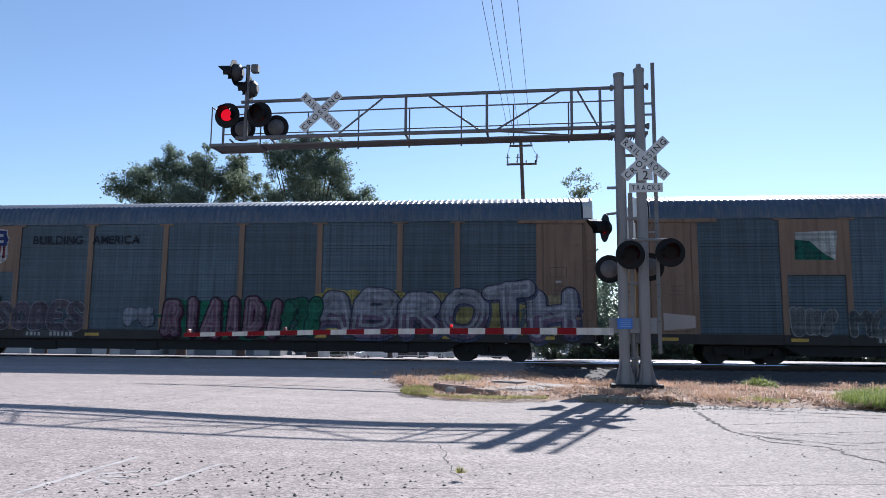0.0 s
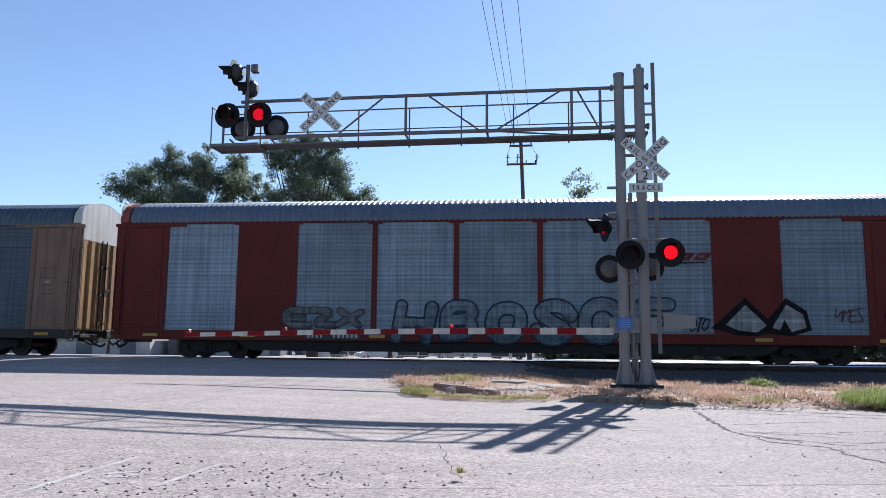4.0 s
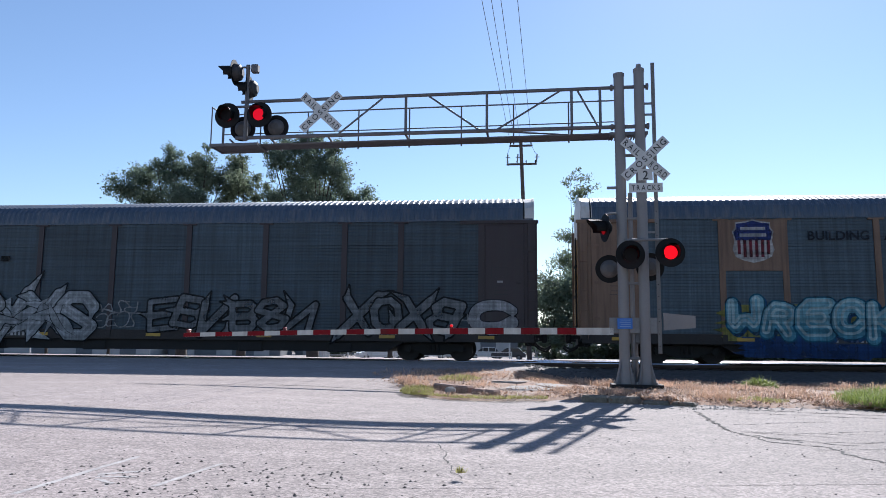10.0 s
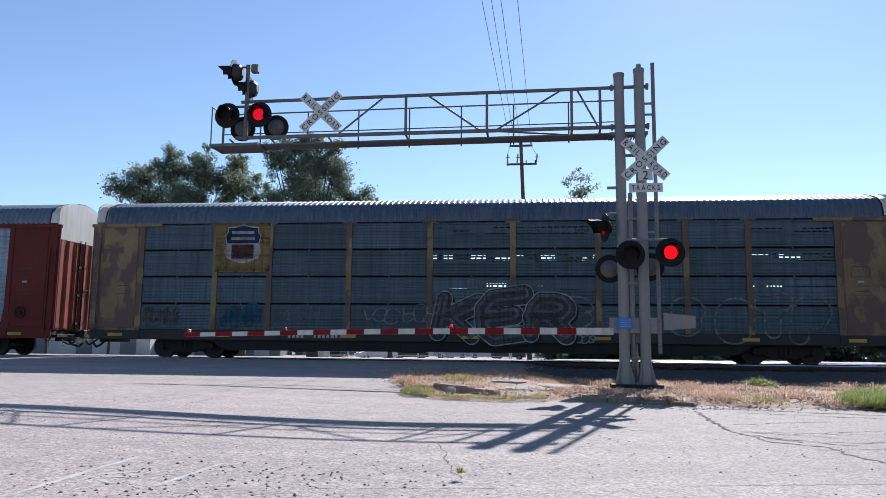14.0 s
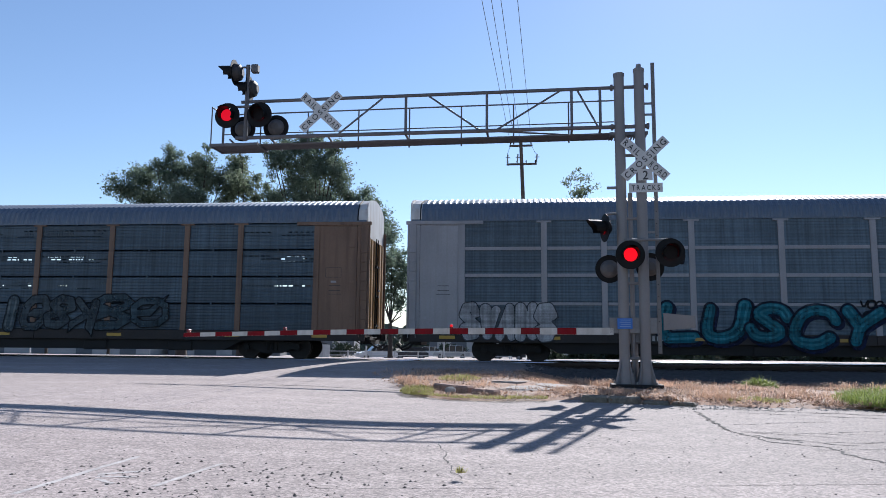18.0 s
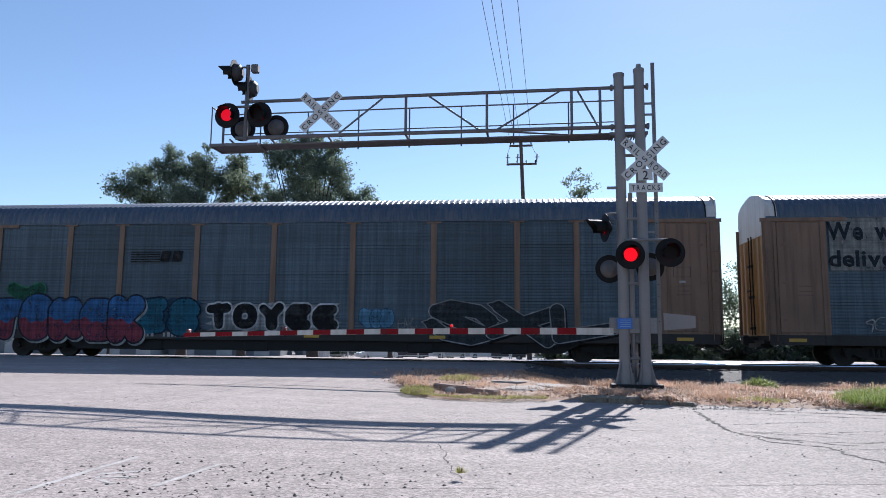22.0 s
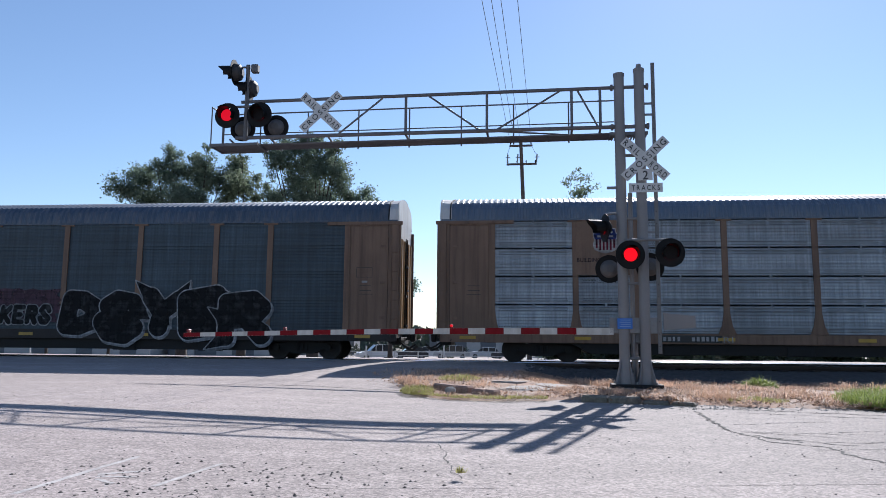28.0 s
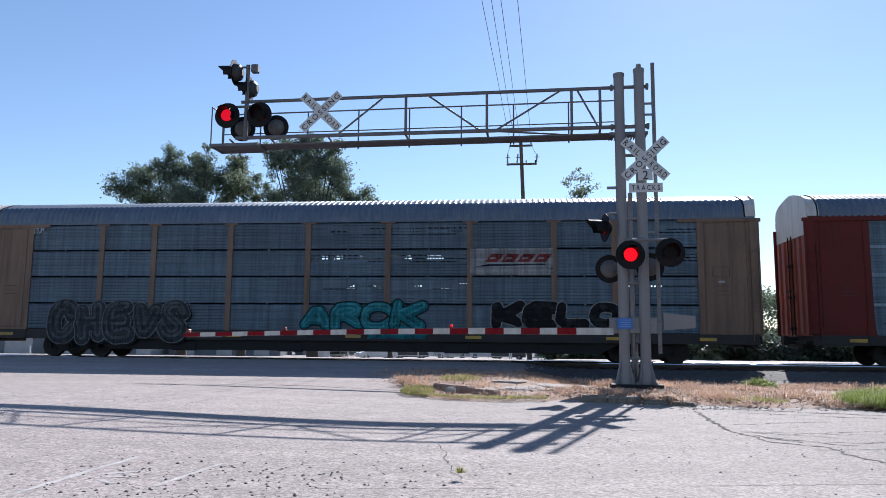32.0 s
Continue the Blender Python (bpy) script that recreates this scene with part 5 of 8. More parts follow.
def blade(p, q, bow, wide, sharp=0.5):
    """Outline of a curved, pointed stroke from p to q."""
    px, pz = p
    qx, qz = q
    nx, nz = -(qz - pz), qx - px
    ln = math.hypot(nx, nz) or 1.0
    nx, nz = nx / ln, nz / ln
    up, down = [], []
    n = 9
    for k in range(n + 1):
        u = k / n
        off = 4 * bow * u * (1 - u)
        w = wide * math.sin(math.pi * u ** sharp) if 0 < k < n else 0.0
        cx, cz = px + (qx - px) * u + nx * off, pz + (qz - pz) * u + nz * off
        up.append((cx + nx * (w + 0.002), cz + nz * (w + 0.002)))
        down.append((cx - nx * (w + 0.002), cz - nz * (w + 0.002)))
    return up + down[::-1]


def spiky(car, x, z, w, h, fill, outline, seed, dense=1.0):
    """Interlocked graffiti of pointed, curved strokes with thin dark edges."""
    rnd = random.Random(seed + 300)
    n = int(w / h * 5.5 * dense)
    for k in range(n):
        cx = x + w * (k + rnd.uniform(0, 1)) / n
        cz = z + h * rnd.uniform(0.15, 0.6)
        a = rnd.choice((0.35, 0.9, 1.5, 2.3, 2.8, -0.4)) + rnd.uniform(-0.3, 0.3)
        r = h * rnd.uniform(0.35, 0.75)
        p = (cx - r * math.cos(a), min(z + h * 1.1, max(z - 0.1, cz - r * 0.7 * math.sin(a))))
        q = (cx + r * math.cos(a), min(z + h * 1.15, max(z - 0.1, cz + r * 0.8 * math.sin(a))))
        bow, wd, sh = rnd.uniform(-0.3, 0.3) * r, rnd.uniform(0.06, 0.15) * h, rnd.choice((0.6, 1.0, 1.5))
        y = Y_ART - 0.0008 * (k % 12)
        ob = slab(car, "graffiti_stroke", blade(p, q, bow, wd + 0.028, sh), outline, y, "pointed sprayed graffiti stroke with a dark edge")
        slab(ob, "stroke_fill", blade(p, q, bow, wd, sh), fill, y - 0.0005)


# strokes of hand-sprayed letters on a board of five by five points, a to y from the top
STROKES = {"A": "ucy qs", "B": "uadjnk ntxu", "C": "jdbfpvxt", "D": "uacjtwu", "E": "eauy kn", "F": "eau kn", "G": "jdbfpvxtom", "H": "au ey ko", "I": "cw", "J": "desxvp",
           "K": "au el ly", "L": "auy", "M": "uamey", "N": "uaye", "O": "bfpvxtjdb", "P": "uadjnk", "Q": "bfpvxtjdb sy", "R": "uadjnk my", "S": "jdbfmtxvp", "T": "ae cw",
           "U": "apvxte", "V": "awe", "W": "aumye", "X": "ay eu", "Y": "am em mw", "Z": "aeuy", "4": "xdko", "8": "bfmtxvpmjdb"}
SCRAMBLE = "SRBEAKGXPQCMNWZ8"
CELL = 0.042


def letter_lines(ch, round_off):
    """The strokes of a letter in a unit square, with their corners cut off a few times."""
    out = []
    for run in STROKES[ch].split():
        pts = [((ord(k) - 97) % 5 / 4, 1 - (ord(k) - 97) // 5 / 4) for k in run]
        closed = run[0] == run[-1]
        for _ in range(round_off):
            cut = []
            for (x0, z0), (x1, z1) in zip(pts[:-1], pts[1:]):
                cut += [(0.75 * x0 + 0.25 * x1, 0.75 * z0 + 0.25 * z1), (0.25 * x0 + 0.75 * x1, 0.25 * z0 + 0.75 * z1)]
            pts = cut + [cut[0]] if closed else [pts[0]] + cut + [pts[-1]]
        out.append(pts)
    return out


class Field:
    """How far each point of a fine net lies from a set of tapered strokes."""

    def __init__(self, strokes, pad):
        xs_ = [p[0] for st in strokes for p in st[:2]]
        zs_ = [p[1] for st in strokes for p in st[:2]]
        r = max(max(st[2], st[3]) for st in strokes) + pad + CELL
        self.x = np.arange(min(xs_) - r, max(xs_) + r + CELL, CELL)
        self.z = np.arange(min(zs_) - r, max(zs_) + r + CELL, CELL)
        gx, gz = np.meshgrid(self.x, self.z)
        best = np.full(gx.shape, 1e9)
        for (ax, az), (bx, bz), ra, rb in strokes:
            dx, dz = bx - ax, bz - az
            u = np.clip(((gx - ax) * dx + (gz - az) * dz) / max(1e-9, dx * dx + dz * dz), 0, 1)
            best = np.minimum(best, np.hypot(gx - ax - u * dx, gz - az - u * dz) - (ra + (rb - ra) * u))
        self.f, self.gx, self.gz = best, gx, gz

    def mesh(self, name, g, y, dx=0.0, dz=0.0):
        """The flat shape where g is below nought, welded, in the plane y."""
        nz, nx = g.shape
        inside = g < 0
        full = inside[:-1, :-1] + 0 + inside[1:, :-1] + inside[:-1, 1:] + inside[1:, 1:]
        at, vs, fs = {}, [], []

        def vert(key, x, z):
            if key not in at:
                at[key] = len(vs)
                vs.append((x + dx, y, z + dz))
            return at[key]

        for j, i in zip(*np.nonzero(full)):
            poly = []
            ring = ((j, i), (j, i + 1), (j + 1, i + 1), (j + 1, i))
            for k in range(4):
                p, q = ring[k], ring[(k + 1) % 4]
                a, b = g[p], g[q]
                if a < 0:
                    poly.append(vert(p, self.x[p[1]], self.z[p[0]]))
                if (a < 0) != (b < 0):
                    u = a / (a - b)
                    key = (p, q) if p < q else (q, p)
                    poly.append(vert(key, self.x[p[1]] + (self.x[q[1]] - self.x[p[1]]) * u, self.z[p[0]] + (self.z[q[0]] - self.z[p[0]]) * u))
            if len(poly) > 2:
                fs.append(tuple(poly))
        me = bpy.data.meshes.new(name)
        me.from_pydata(vs, [], fs)
        me.materials.append(None)
        return me if fs else None


def spray(car, words, x, z, w, h, fill, rim=None, fat=0.13, edge=0.05, curve=1, jig=0.5, lean=0.1, seed=1, shine=None, drop=None, fade=None, ring=False, spikes=0.0, overlap=0.1, cloud=None, label="sprayed graffiti letter"):
    """Hand-sprayed letters in a box: each with a rim, a fill, and perhaps a slanted drop shade, a second colour below and a gloss line. A digit in place of the words asks for that many scrambled shapes."""
    rnd = random.Random(seed * 7 + 3)
    scramble = words.isdigit() and len(words) < 3
    marks = [rnd.choice(SCRAMBLE) for _ in range(int(words))] if scramble else list(words)
    if cloud is not None:
        blob(car, x - 0.1 - ART[0], z - 0.05, w + 0.2, h + 0.1, cloud, Y_ART + 0.006, seed)
    r = fat * h
    step = w / (len(marks) + 0.0)
    for k, ch in enumerate(marks):
        if ch == " ":
            continue
        wide = step * (1 + overlap) - 2 * r - 2 * edge * 0.5
        wide = max(wide, 0.12 * h)
        tall = h - 2 * r - edge
        if ch in "IJ":
            wide *= 0.6
        grow, turn, up = 1 + rnd.uniform(-jig, jig) * 0.16, rnd.uniform(-jig, jig) * 0.22, rnd.uniform(-jig, jig) * 0.07 * h
        cx, cz = x + step * (k + 0.5), z + h / 2 + up
        flip = (rnd.choice((-1, 1)), rnd.choice((-1, 1)), rnd.uniform(-0.25, 0.25)) if scramble else (1, 1, 0.0)
        strokes = []
        for pts in letter_lines(ch, curve):
            placed = []
            for u, v in pts:
                px, pz = (u - 0.5) * flip[0] * wide * grow, (v - 0.5) * flip[1] * tall * grow
                px += flip[2] * pz
                px, pz = px * math.cos(turn) - pz * math.sin(turn), px * math.sin(turn) + pz * math.cos(turn)
                placed.append((cx + px + lean * pz, cz + pz))
            n = len(placed) - 1
            a, b = r * rnd.uniform(0.82, 1.2), r * rnd.uniform(0.82, 1.2)
            for q in range(n):
                strokes.append((placed[q], placed[q + 1], a + (b - a) * q / n, a + (b - a) * (q + 1) / n))
            if spikes and placed[0] != placed[-1]:
                for e, o in ((placed[0], placed[1]), (placed[-1], placed[-2])):
                    if rnd.random() < 0.75:
                        ang = math.atan2(e[1] - o[1], e[0] - o[0]) + rnd.uniform(-0.9, 0.9)
                        far = spikes * h * rnd.uniform(0.5, 1.2)
                        strokes.append((e, (e[0] + far * math.cos(ang), e[1] + 0.7 * far * math.sin(ang)), r * 0.95, 0.004))
        fld = Field(strokes, edge + 0.1)
        y = Y_ART - 0.0022 * (k % 5)
        holder = None
        layers = []
        if drop is not None:
            layers.append(("letter_shade", fld.f - edge * 0.6, drop, y + 0.0005, 0.06, -0.07))
        if rim is not None:
            layers.append(("graffiti_letter", np.maximum(fld.f - edge * 0.6, -edge * 0.4 - fld.f) if ring else fld.f - edge * 0.6, rim, y, 0.0, 0.0))
        if fill is not None:
            layers.append(("letter_fill" if rim is not None else "graffiti_letter", fld.f + (edge * 0.4 if rim is not None else 0.0), fill, y - 0.0006, 0.0, 0.0))
        if fade is not None:
            level = z + fade[1] * h
            wavy = level + 0.05 * h * np.sin(fld.gx * 5.0 + seed) + 0.03 * h * np.sin(fld.gx * 13.0)
            layers.append(("letter_fade", np.maximum(fld.f + edge * 0.4, fld.gz - wavy), fade[0], y - 0.0011, 0.0, 0.0))
        if shine is not None:
            layers.append(("letter_shine", np.maximum(fld.f + 0.42 * r, -0.78 * r - fld.f), shine, y - 0.0016, -0.12 * r, 0.2 * r))
        for nm, g, colour, yy, dx, dz in layers:
            me = fld.mesh(nm, g, yy, dx, dz)
            if me is not None:
                ob = part(nm if holder is not None or nm == "graffiti_letter" else "graffiti_letter", me, paint(colour), holder or car, label if holder is None else "")
                holder = holder or ob


def scrawl(car, words, x, z, w, h, colour, thin=0.022, seed=1, jig=1.0):
    """A quick thin tag."""
    spray(car, words, x, z, w, h, colour, None, fat=thin / h, edge=0.0, curve=1, jig=jig, lean=0.2, seed=seed, overlap=0.25, label="thin sprayed tag")


# ---------------------------------------------------------------- the cars, in the order in which they pass


def plate(car, x, z, w, h, colour=None):
    """A flat plate behind an emblem, in the body's paint unless a colour is given."""
    ob = slab(car, "backing_plate", rect(x - ART[0], z, w, h), colour or (0.4, 0.4, 0.4), Y_ART + 0.008, "painted plate behind the emblem")
    if colour is None:
        ob.material_slots[0].material = yellow
    return ob


c = build_car(0, "dirty yellow autorack railcar with dark sides and flag emblem", yellow, panel_dark, roof_dark)
ART[0] = -0.56
plate(c, -9.32, 3.0, 1.86, 1.9)
f = slab(c, "flag_emblem", [(-8.5, 3.52), (-7.2, 3.5), (-7.1, 4.5), (-8.45, 4.45)], (0.6, 0.62, 0.6), Y_ART, "white and green flag emblem")
slab(f, "flag_green", [(-8.5, 3.52), (-7.2, 3.5), (-7.6, 3.75), (-8.0, 4.15), (-8.48, 4.2)], (0.02, 0.16, 0.12), Y_ART - 0.004)
spray(c, "3", -9.29, 0.92, 1.43, 0.99, (0.2, 0.21, 0.22), (0.36, 0.37, 0.38), edge=0.04, fat=0.12, seed=1)
spray(c, "5", -7.42, 0.94, 3.48, 0.98, (0.16, 0.17, 0.18), (0.3, 0.31, 0.32), edge=0.04, fat=0.12, seed=2)
spray(c, "6", -3.59, 0.98, 4.68, 0.96, None, (0.28, 0.29, 0.3), edge=0.065, fat=0.12, ring=True, seed=3)

c = build_car(1, "yellow autorack railcar with a shield emblem, slogan and colourful graffiti", yellow, panel_dark, roof_dark)
ART[0] = -0.13
plate(c, -9.42, 3.15, 2.06, 1.75)
shield(c, -9.06, 3.36, 1.35, 1.5)
slogan(c, "BUILDING", -6.6, 4.2, 1.97, 0.32)
slogan(c, "AMERICA", -4.2, 4.2, 1.84, 0.32)
spray(c, "6", -13.41, 0.92, 4.13, 1.41, (0.012, 0.12, 0.095), (0.01, 0.03, 0.035), fat=0.15, shine=(0.1, 0.2, 0.17), spikes=0.25, cloud=(0.03, 0.08, 0.065), seed=4)
spray(c, "2", -9.19, 0.98, 1.17, 1.35, (0.03, 0.2, 0.07), (0.01, 0.04, 0.03), fat=0.16, shine=(0.15, 0.35, 0.2), seed=5)
spray(c, "SOBES", -8.10, 0.96, 3.64, 1.14, (0.16, 0.13, 0.16), (0.34, 0.31, 0.36), fat=0.12, edge=0.035, curve=2, seed=6)
spray(c, "2", -2.92, 1.07, 1.18, 0.76, (0.34, 0.36, 0.42), (0.2, 0.22, 0.28), fat=0.2, curve=2, edge=0.04, seed=7)
blob(c, -1.75 - ART[0], 0.62, 5.56, 1.57, (0.02, 0.2, 0.12), Y_ART + 0.009, 8)
spray(c, "RIAIDI", -1.44, 0.74, 4.67, 1.49, (0.26, 0.13, 0.19), (0.05, 0.012, 0.03), fat=0.14, curve=0, shine=(0.36, 0.26, 0.3), drop=(0.06, 0.01, 0.03), seed=9)
spray(c, "3", 3.15, 0.77, 1.36, 1.40, (0.03, 0.2, 0.12), (0.02, 0.05, 0.06), fat=0.13, spikes=0.3, seed=10)
blob(c, 4.15 - ART[0], 0.79, 3.71, 1.81, (0.5, 0.42, 0.12), Y_ART + 0.01, 11)
blob(c, 8.42 - ART[0], 0.82, 3.48, 1.70, (0.42, 0.36, 0.14), Y_ART + 0.0105, 12)
blob(c, 11.71 - ART[0], 0.85, 1.97, 1.53, (0.4, 0.33, 0.2), Y_ART + 0.011, 13)
spray(c, "ABROTH", 4.24, 0.81, 9.31, 1.83, (0.36, 0.36, 0.43), (0.09, 0.09, 0.14), fat=0.16, curve=1, jig=0.8, shine=(0.5, 0.5, 0.55), fade=((0.24, 0.16, 0.24), 0.42), drop=(0.12, 0.13, 0.22), overlap=0.16, spikes=0.2, seed=14)

c = build_car(2, "maroon autorack railcar with blackened louvred sides and grey graffiti", maroon, panel_black, roof_dark, "louvre")
ART[0] = 0.4
emblem_bars(c, -7.3, 3.25, 2.1, 0.55, 6, (0.42, 0.42, 0.43))

RED_TALL = "red autorack railcar with galvanised sides and closed red panels"
spray(c, "4", -12.10, 0.68, 2.83, 1.40, (0.10, 0.11, 0.115), (0.24, 0.25, 0.255), edge=0.035, fat=0.12, spikes=0.2, seed=15)
spray(c, "6", -8.99, 0.71, 4.69, 1.42, (0.09, 0.1, 0.105), (0.22, 0.23, 0.235), edge=0.035, fat=0.12, spikes=0.2, seed=16)
spray(c, "CO", -4.06, 0.94, 2.50, 1.32, None, (0.2, 0.2, 0.21), edge=0.065, fat=0.2, curve=2, ring=True, seed=17)
spray(c, "UD", -1.56, 0.96, 2.17, 1.31, None, (0.22, 0.23, 0.235), edge=0.065, fat=0.2, curve=2, ring=True, seed=18)
spray(c, "SEW", 0.70, 1.07, 4.03, 1.25, None, (0.25, 0.255, 0.26), edge=0.065, fat=0.17, curve=2, ring=True, seed=19)
spray(c, "3", 4.76, 0.78, 1.45, 1.39, (0.12, 0.125, 0.13), (0.27, 0.275, 0.28), edge=0.04, fat=0.12, spikes=0.3, seed=20)
spray(c, "7", 7.23, 0.77, 5.41, 1.42, (0.14, 0.145, 0.15), (0.27, 0.275, 0.28), edge=0.04, fat=0.12, spikes=0.35, seed=21)

c = build_car(3, RED_TALL + ", blue graffiti", red_paint, panel_silver, roof_pale, solid=(1, 7), sill=red_paint)
ART[0] = 0.52
swoosh(c, 4.45, 3.35, 2.6, 0.42)
slogan(c, "BI", 12.8, 2.6, 0.35, 0.24, (0.5, 0.5, 0.5), 0.0)
ART[0] = 0.0
m0 = slab(c, "graffiti", [(7.17, 1.22), (8.29, 2.23), (9.00, 1.51), (9.59, 2.23), (10.24, 1.80), (10.37, 1.16), (9.73, 0.96), (9.01, 1.04), (8.64, 0.95), (7.93, 0.99)], BLACK, Y_ART, "black and white peaked graffiti")
slab(m0, "graffiti_fill", [(7.62, 1.32), (8.28, 1.99), (8.96, 1.31), (8.64, 1.09), (8.07, 1.13)], WHITE, Y_ART - 0.005)
slab(m0, "graffiti_fill", [(9.12, 1.23), (9.60, 2.01), (10.12, 1.68), (10.21, 1.24), (9.73, 1.10), (9.52, 1.51), (9.37, 1.16)], WHITE, Y_ART - 0.005)
spray(c, "HBOSCF", -3.76, 0.61, 9.71, 1.56, (0.33, 0.40, 0.46), (0.05, 0.08, 0.13), fat=0.13, edge=0.07, curve=2, jig=0.6, overlap=-0.05, fade=((0.16, 0.22, 0.27), 0.35), seed=22)
scrawl(c, "GOTO", 6.26, 1.10, 0.82, 0.48, BLACK, seed=23)
scrawl(c, "4", 11.16, 1.45, 0.87, 0.43, (0.2, 0.06, 0.08), seed=24)
spray(c, "3", -7.68, 1.09, 2.90, 0.76, (0.28, 0.29, 0.3), (0.08, 0.09, 0.1), edge=0.04, fat=0.14, seed=25)

c = build_car(4, "tan autorack railcar with dark ribbed sides and scrawled white tags", yellow, panel_dark, roof_dark)
ART[0] = 0.17
emblem_bars(c, -7.15, 3.28, 2.5, 0.42, 8, (0.02, 0.03, 0.06))
scrawl(c, "4", -13.52, 2.28, 0.94, 0.46, (0.5, 0.48, 0.46), seed=26)
scrawl(c, "3", -13.30, 1.78, 0.93, 0.46, (0.42, 0.4, 0.38), seed=27)
scrawl(c, "6", -12.19, 1.67, 2.71, 0.58, (0.55, 0.57, 0.58), thin=0.03, seed=28)
scrawl(c, "6", -12.15, 1.05, 2.58, 0.62, (0.4, 0.42, 0.43), thin=0.03, seed=29)
scrawl(c, "4", -9.30, 1.60, 1.67, 0.66, (0.52, 0.54, 0.55), thin=0.03, seed=30)
scrawl(c, "4", -9.23, 1.07, 1.58, 0.57, (0.4, 0.42, 0.43), thin=0.025, seed=31)
spray(c, "OCB", -7.13, 1.00, 2.16, 1.05, (0.025, 0.03, 0.036), (0.34, 0.37, 0.38), edge=0.025, fat=0.2, curve=2, seed=32)
spray(c, "7", -4.80, 0.96, 6.42, 0.95, None, (0.03, 0.038, 0.045), edge=0.065, fat=0.17, curve=2, ring=True, seed=33)
spray(c, "4", 1.70, 1.07, 2.99, 1.17, None, (0.035, 0.04, 0.05), edge=0.065, fat=0.13, curve=2, ring=True, seed=34)
scrawl(c, "3", 7.88, 1.27, 1.33, 0.49, (0.26, 0.27, 0.28), seed=35)
scrawl(c, "3", 9.75, 1.20, 1.16, 0.56, (0.42, 0.43, 0.44), seed=36)

c = build_car(5, RED_TALL + ", dark graffiti", red_paint, panel_silver, roof_pale, solid=(1, 7), sill=red_paint)
ART[0] = 0.27
swoosh(c, 4.5, 3.35, 2.6, 0.42)
slogan(c, "BI", 13.1, 2.52, 0.35, 0.24, (0.5, 0.5, 0.5), 0.0)
spray(c, "6", -1.63, 0.56, 6.41, 1.44, (0.05, 0.075, 0.075), (0.27, 0.285, 0.28), fat=0.2, edge=0.045, curve=2, jig=0.8, overlap=0.05, fade=((0.13, 0.15, 0.15), 0.3), seed=37)
blob(c, 0.86 - ART[0], 1.18, 1.37, 0.68, (0.3, 0.2, 0.18), Y_ART + 0.006, 38)
scrawl(c, "4", -8.52, 1.19, 0.72, 0.33, (0.5, 0.42, 0.4), seed=39)

c = build_car(6, "yellow autorack railcar with a shield emblem, slogan and light blue graffiti", yellow, panel_dark, roof_dark)
ART[0] = -0.04
plate(c, -9.42, 3.15, 2.06, 1.75)
shield(c, -9.02, 3.41, 1.36, 1.5)
slogan(c, "BUILDING", -6.57, 4.19, 1.94, 0.31)
slogan(c, "AMERICA", -4.15, 4.18, 1.8, 0.31)
blob(c, -9.95 - ART[0], 0.67, 7.14, 1.42, (0.30, 0.29, 0.08), Y_ART + 0.009, 40)
blob(c, -9.31 - ART[0], 0.19, 5.81, 0.81, (0.02, 0.07, 0.22), Y_ART + 0.004, 41)
spray(c, "WRECK", -9.32, 0.79, 5.62, 1.47, (0.27, 0.56, 0.66), (0.02, 0.13, 0.22), fat=0.17, curve=1, jig=0.9, overlap=0.2, shine=(0.55, 0.75, 0.78), fade=((0.12, 0.36, 0.48), 0.4), drop=(0.02, 0.08, 0.2), seed=42)
spray(c, "SKA", -3.42, 1.14, 1.54, 0.74, WHITE, (0.05, 0.05, 0.06), fat=0.08, edge=0.035, curve=0, overlap=0.0, seed=43)
scrawl(c, "II", -1.88, 1.75, 0.43, 0.24, WHITE, thin=0.03, seed=44)
blob(c, -1.45 - ART[0], 0.20, 6.00, 1.96, (0.015, 0.025, 0.07), Y_ART + 0.009, 45)
spray(c, "CARNS", -1.37, 0.98, 5.80, 1.26, (0.015, 0.025, 0.065), (0.40, 0.44, 0.48), fat=0.16, edge=0.04, curve=1, jig=0.8, spikes=0.25, overlap=0.12, drop=(0.03, 0.05, 0.14), seed=46)

c = build_car(7, "dark brown autorack railcar covered in silver graffiti", plum, panel_deep, roof_dark)
ART[0] = -0.28
emblem_bars(c, -6.2, 3.55, 0.95, 0.2, 2, (0.02, 0.02, 0.02))
for k in range(5):
    slab(c, "emblem_line", rect(-7.1, 3.45 + 0.09 * k, 1.1, 0.035), (0.02, 0.02, 0.02), Y_ART)
spiky(c, -13.1, 0.85, 10.2, 1.6, (0.50, 0.52, 0.54), (0.02, 0.022, 0.025), 16, 1.35)
spray(c, "8", -12.25, 0.67, 10.14, 1.83, (0.42, 0.44, 0.46), (0.02, 0.022, 0.026), fat=0.12, edge=0.05, curve=0, jig=1.0, spikes=0.6, overlap=0.35, shine=(0.58, 0.6, 0.62), seed=47)
scrawl(c, "4", -2.12, 1.63, 1.70, 0.44, (0.4, 0.41, 0.42), seed=48)
scrawl(c, "4", -1.94, 1.08, 1.62, 0.56, (0.4, 0.41, 0.42), seed=49)
spray(c, "6", 0.13, 0.91, 6.18, 1.33, (0.26, 0.275, 0.29), (0.015, 0.016, 0.018), fat=0.1, edge=0.06, curve=0, jig=1.0, spikes=0.5, overlap=0.3, seed=50)
spray(c, "4", 7.41, 0.82, 4.10, 1.48, (0.26, 0.275, 0.29), (0.015, 0.016, 0.018), fat=0.1, edge=0.06, curve=0, jig=1.0, spikes=0.5, overlap=0.3, seed=51)
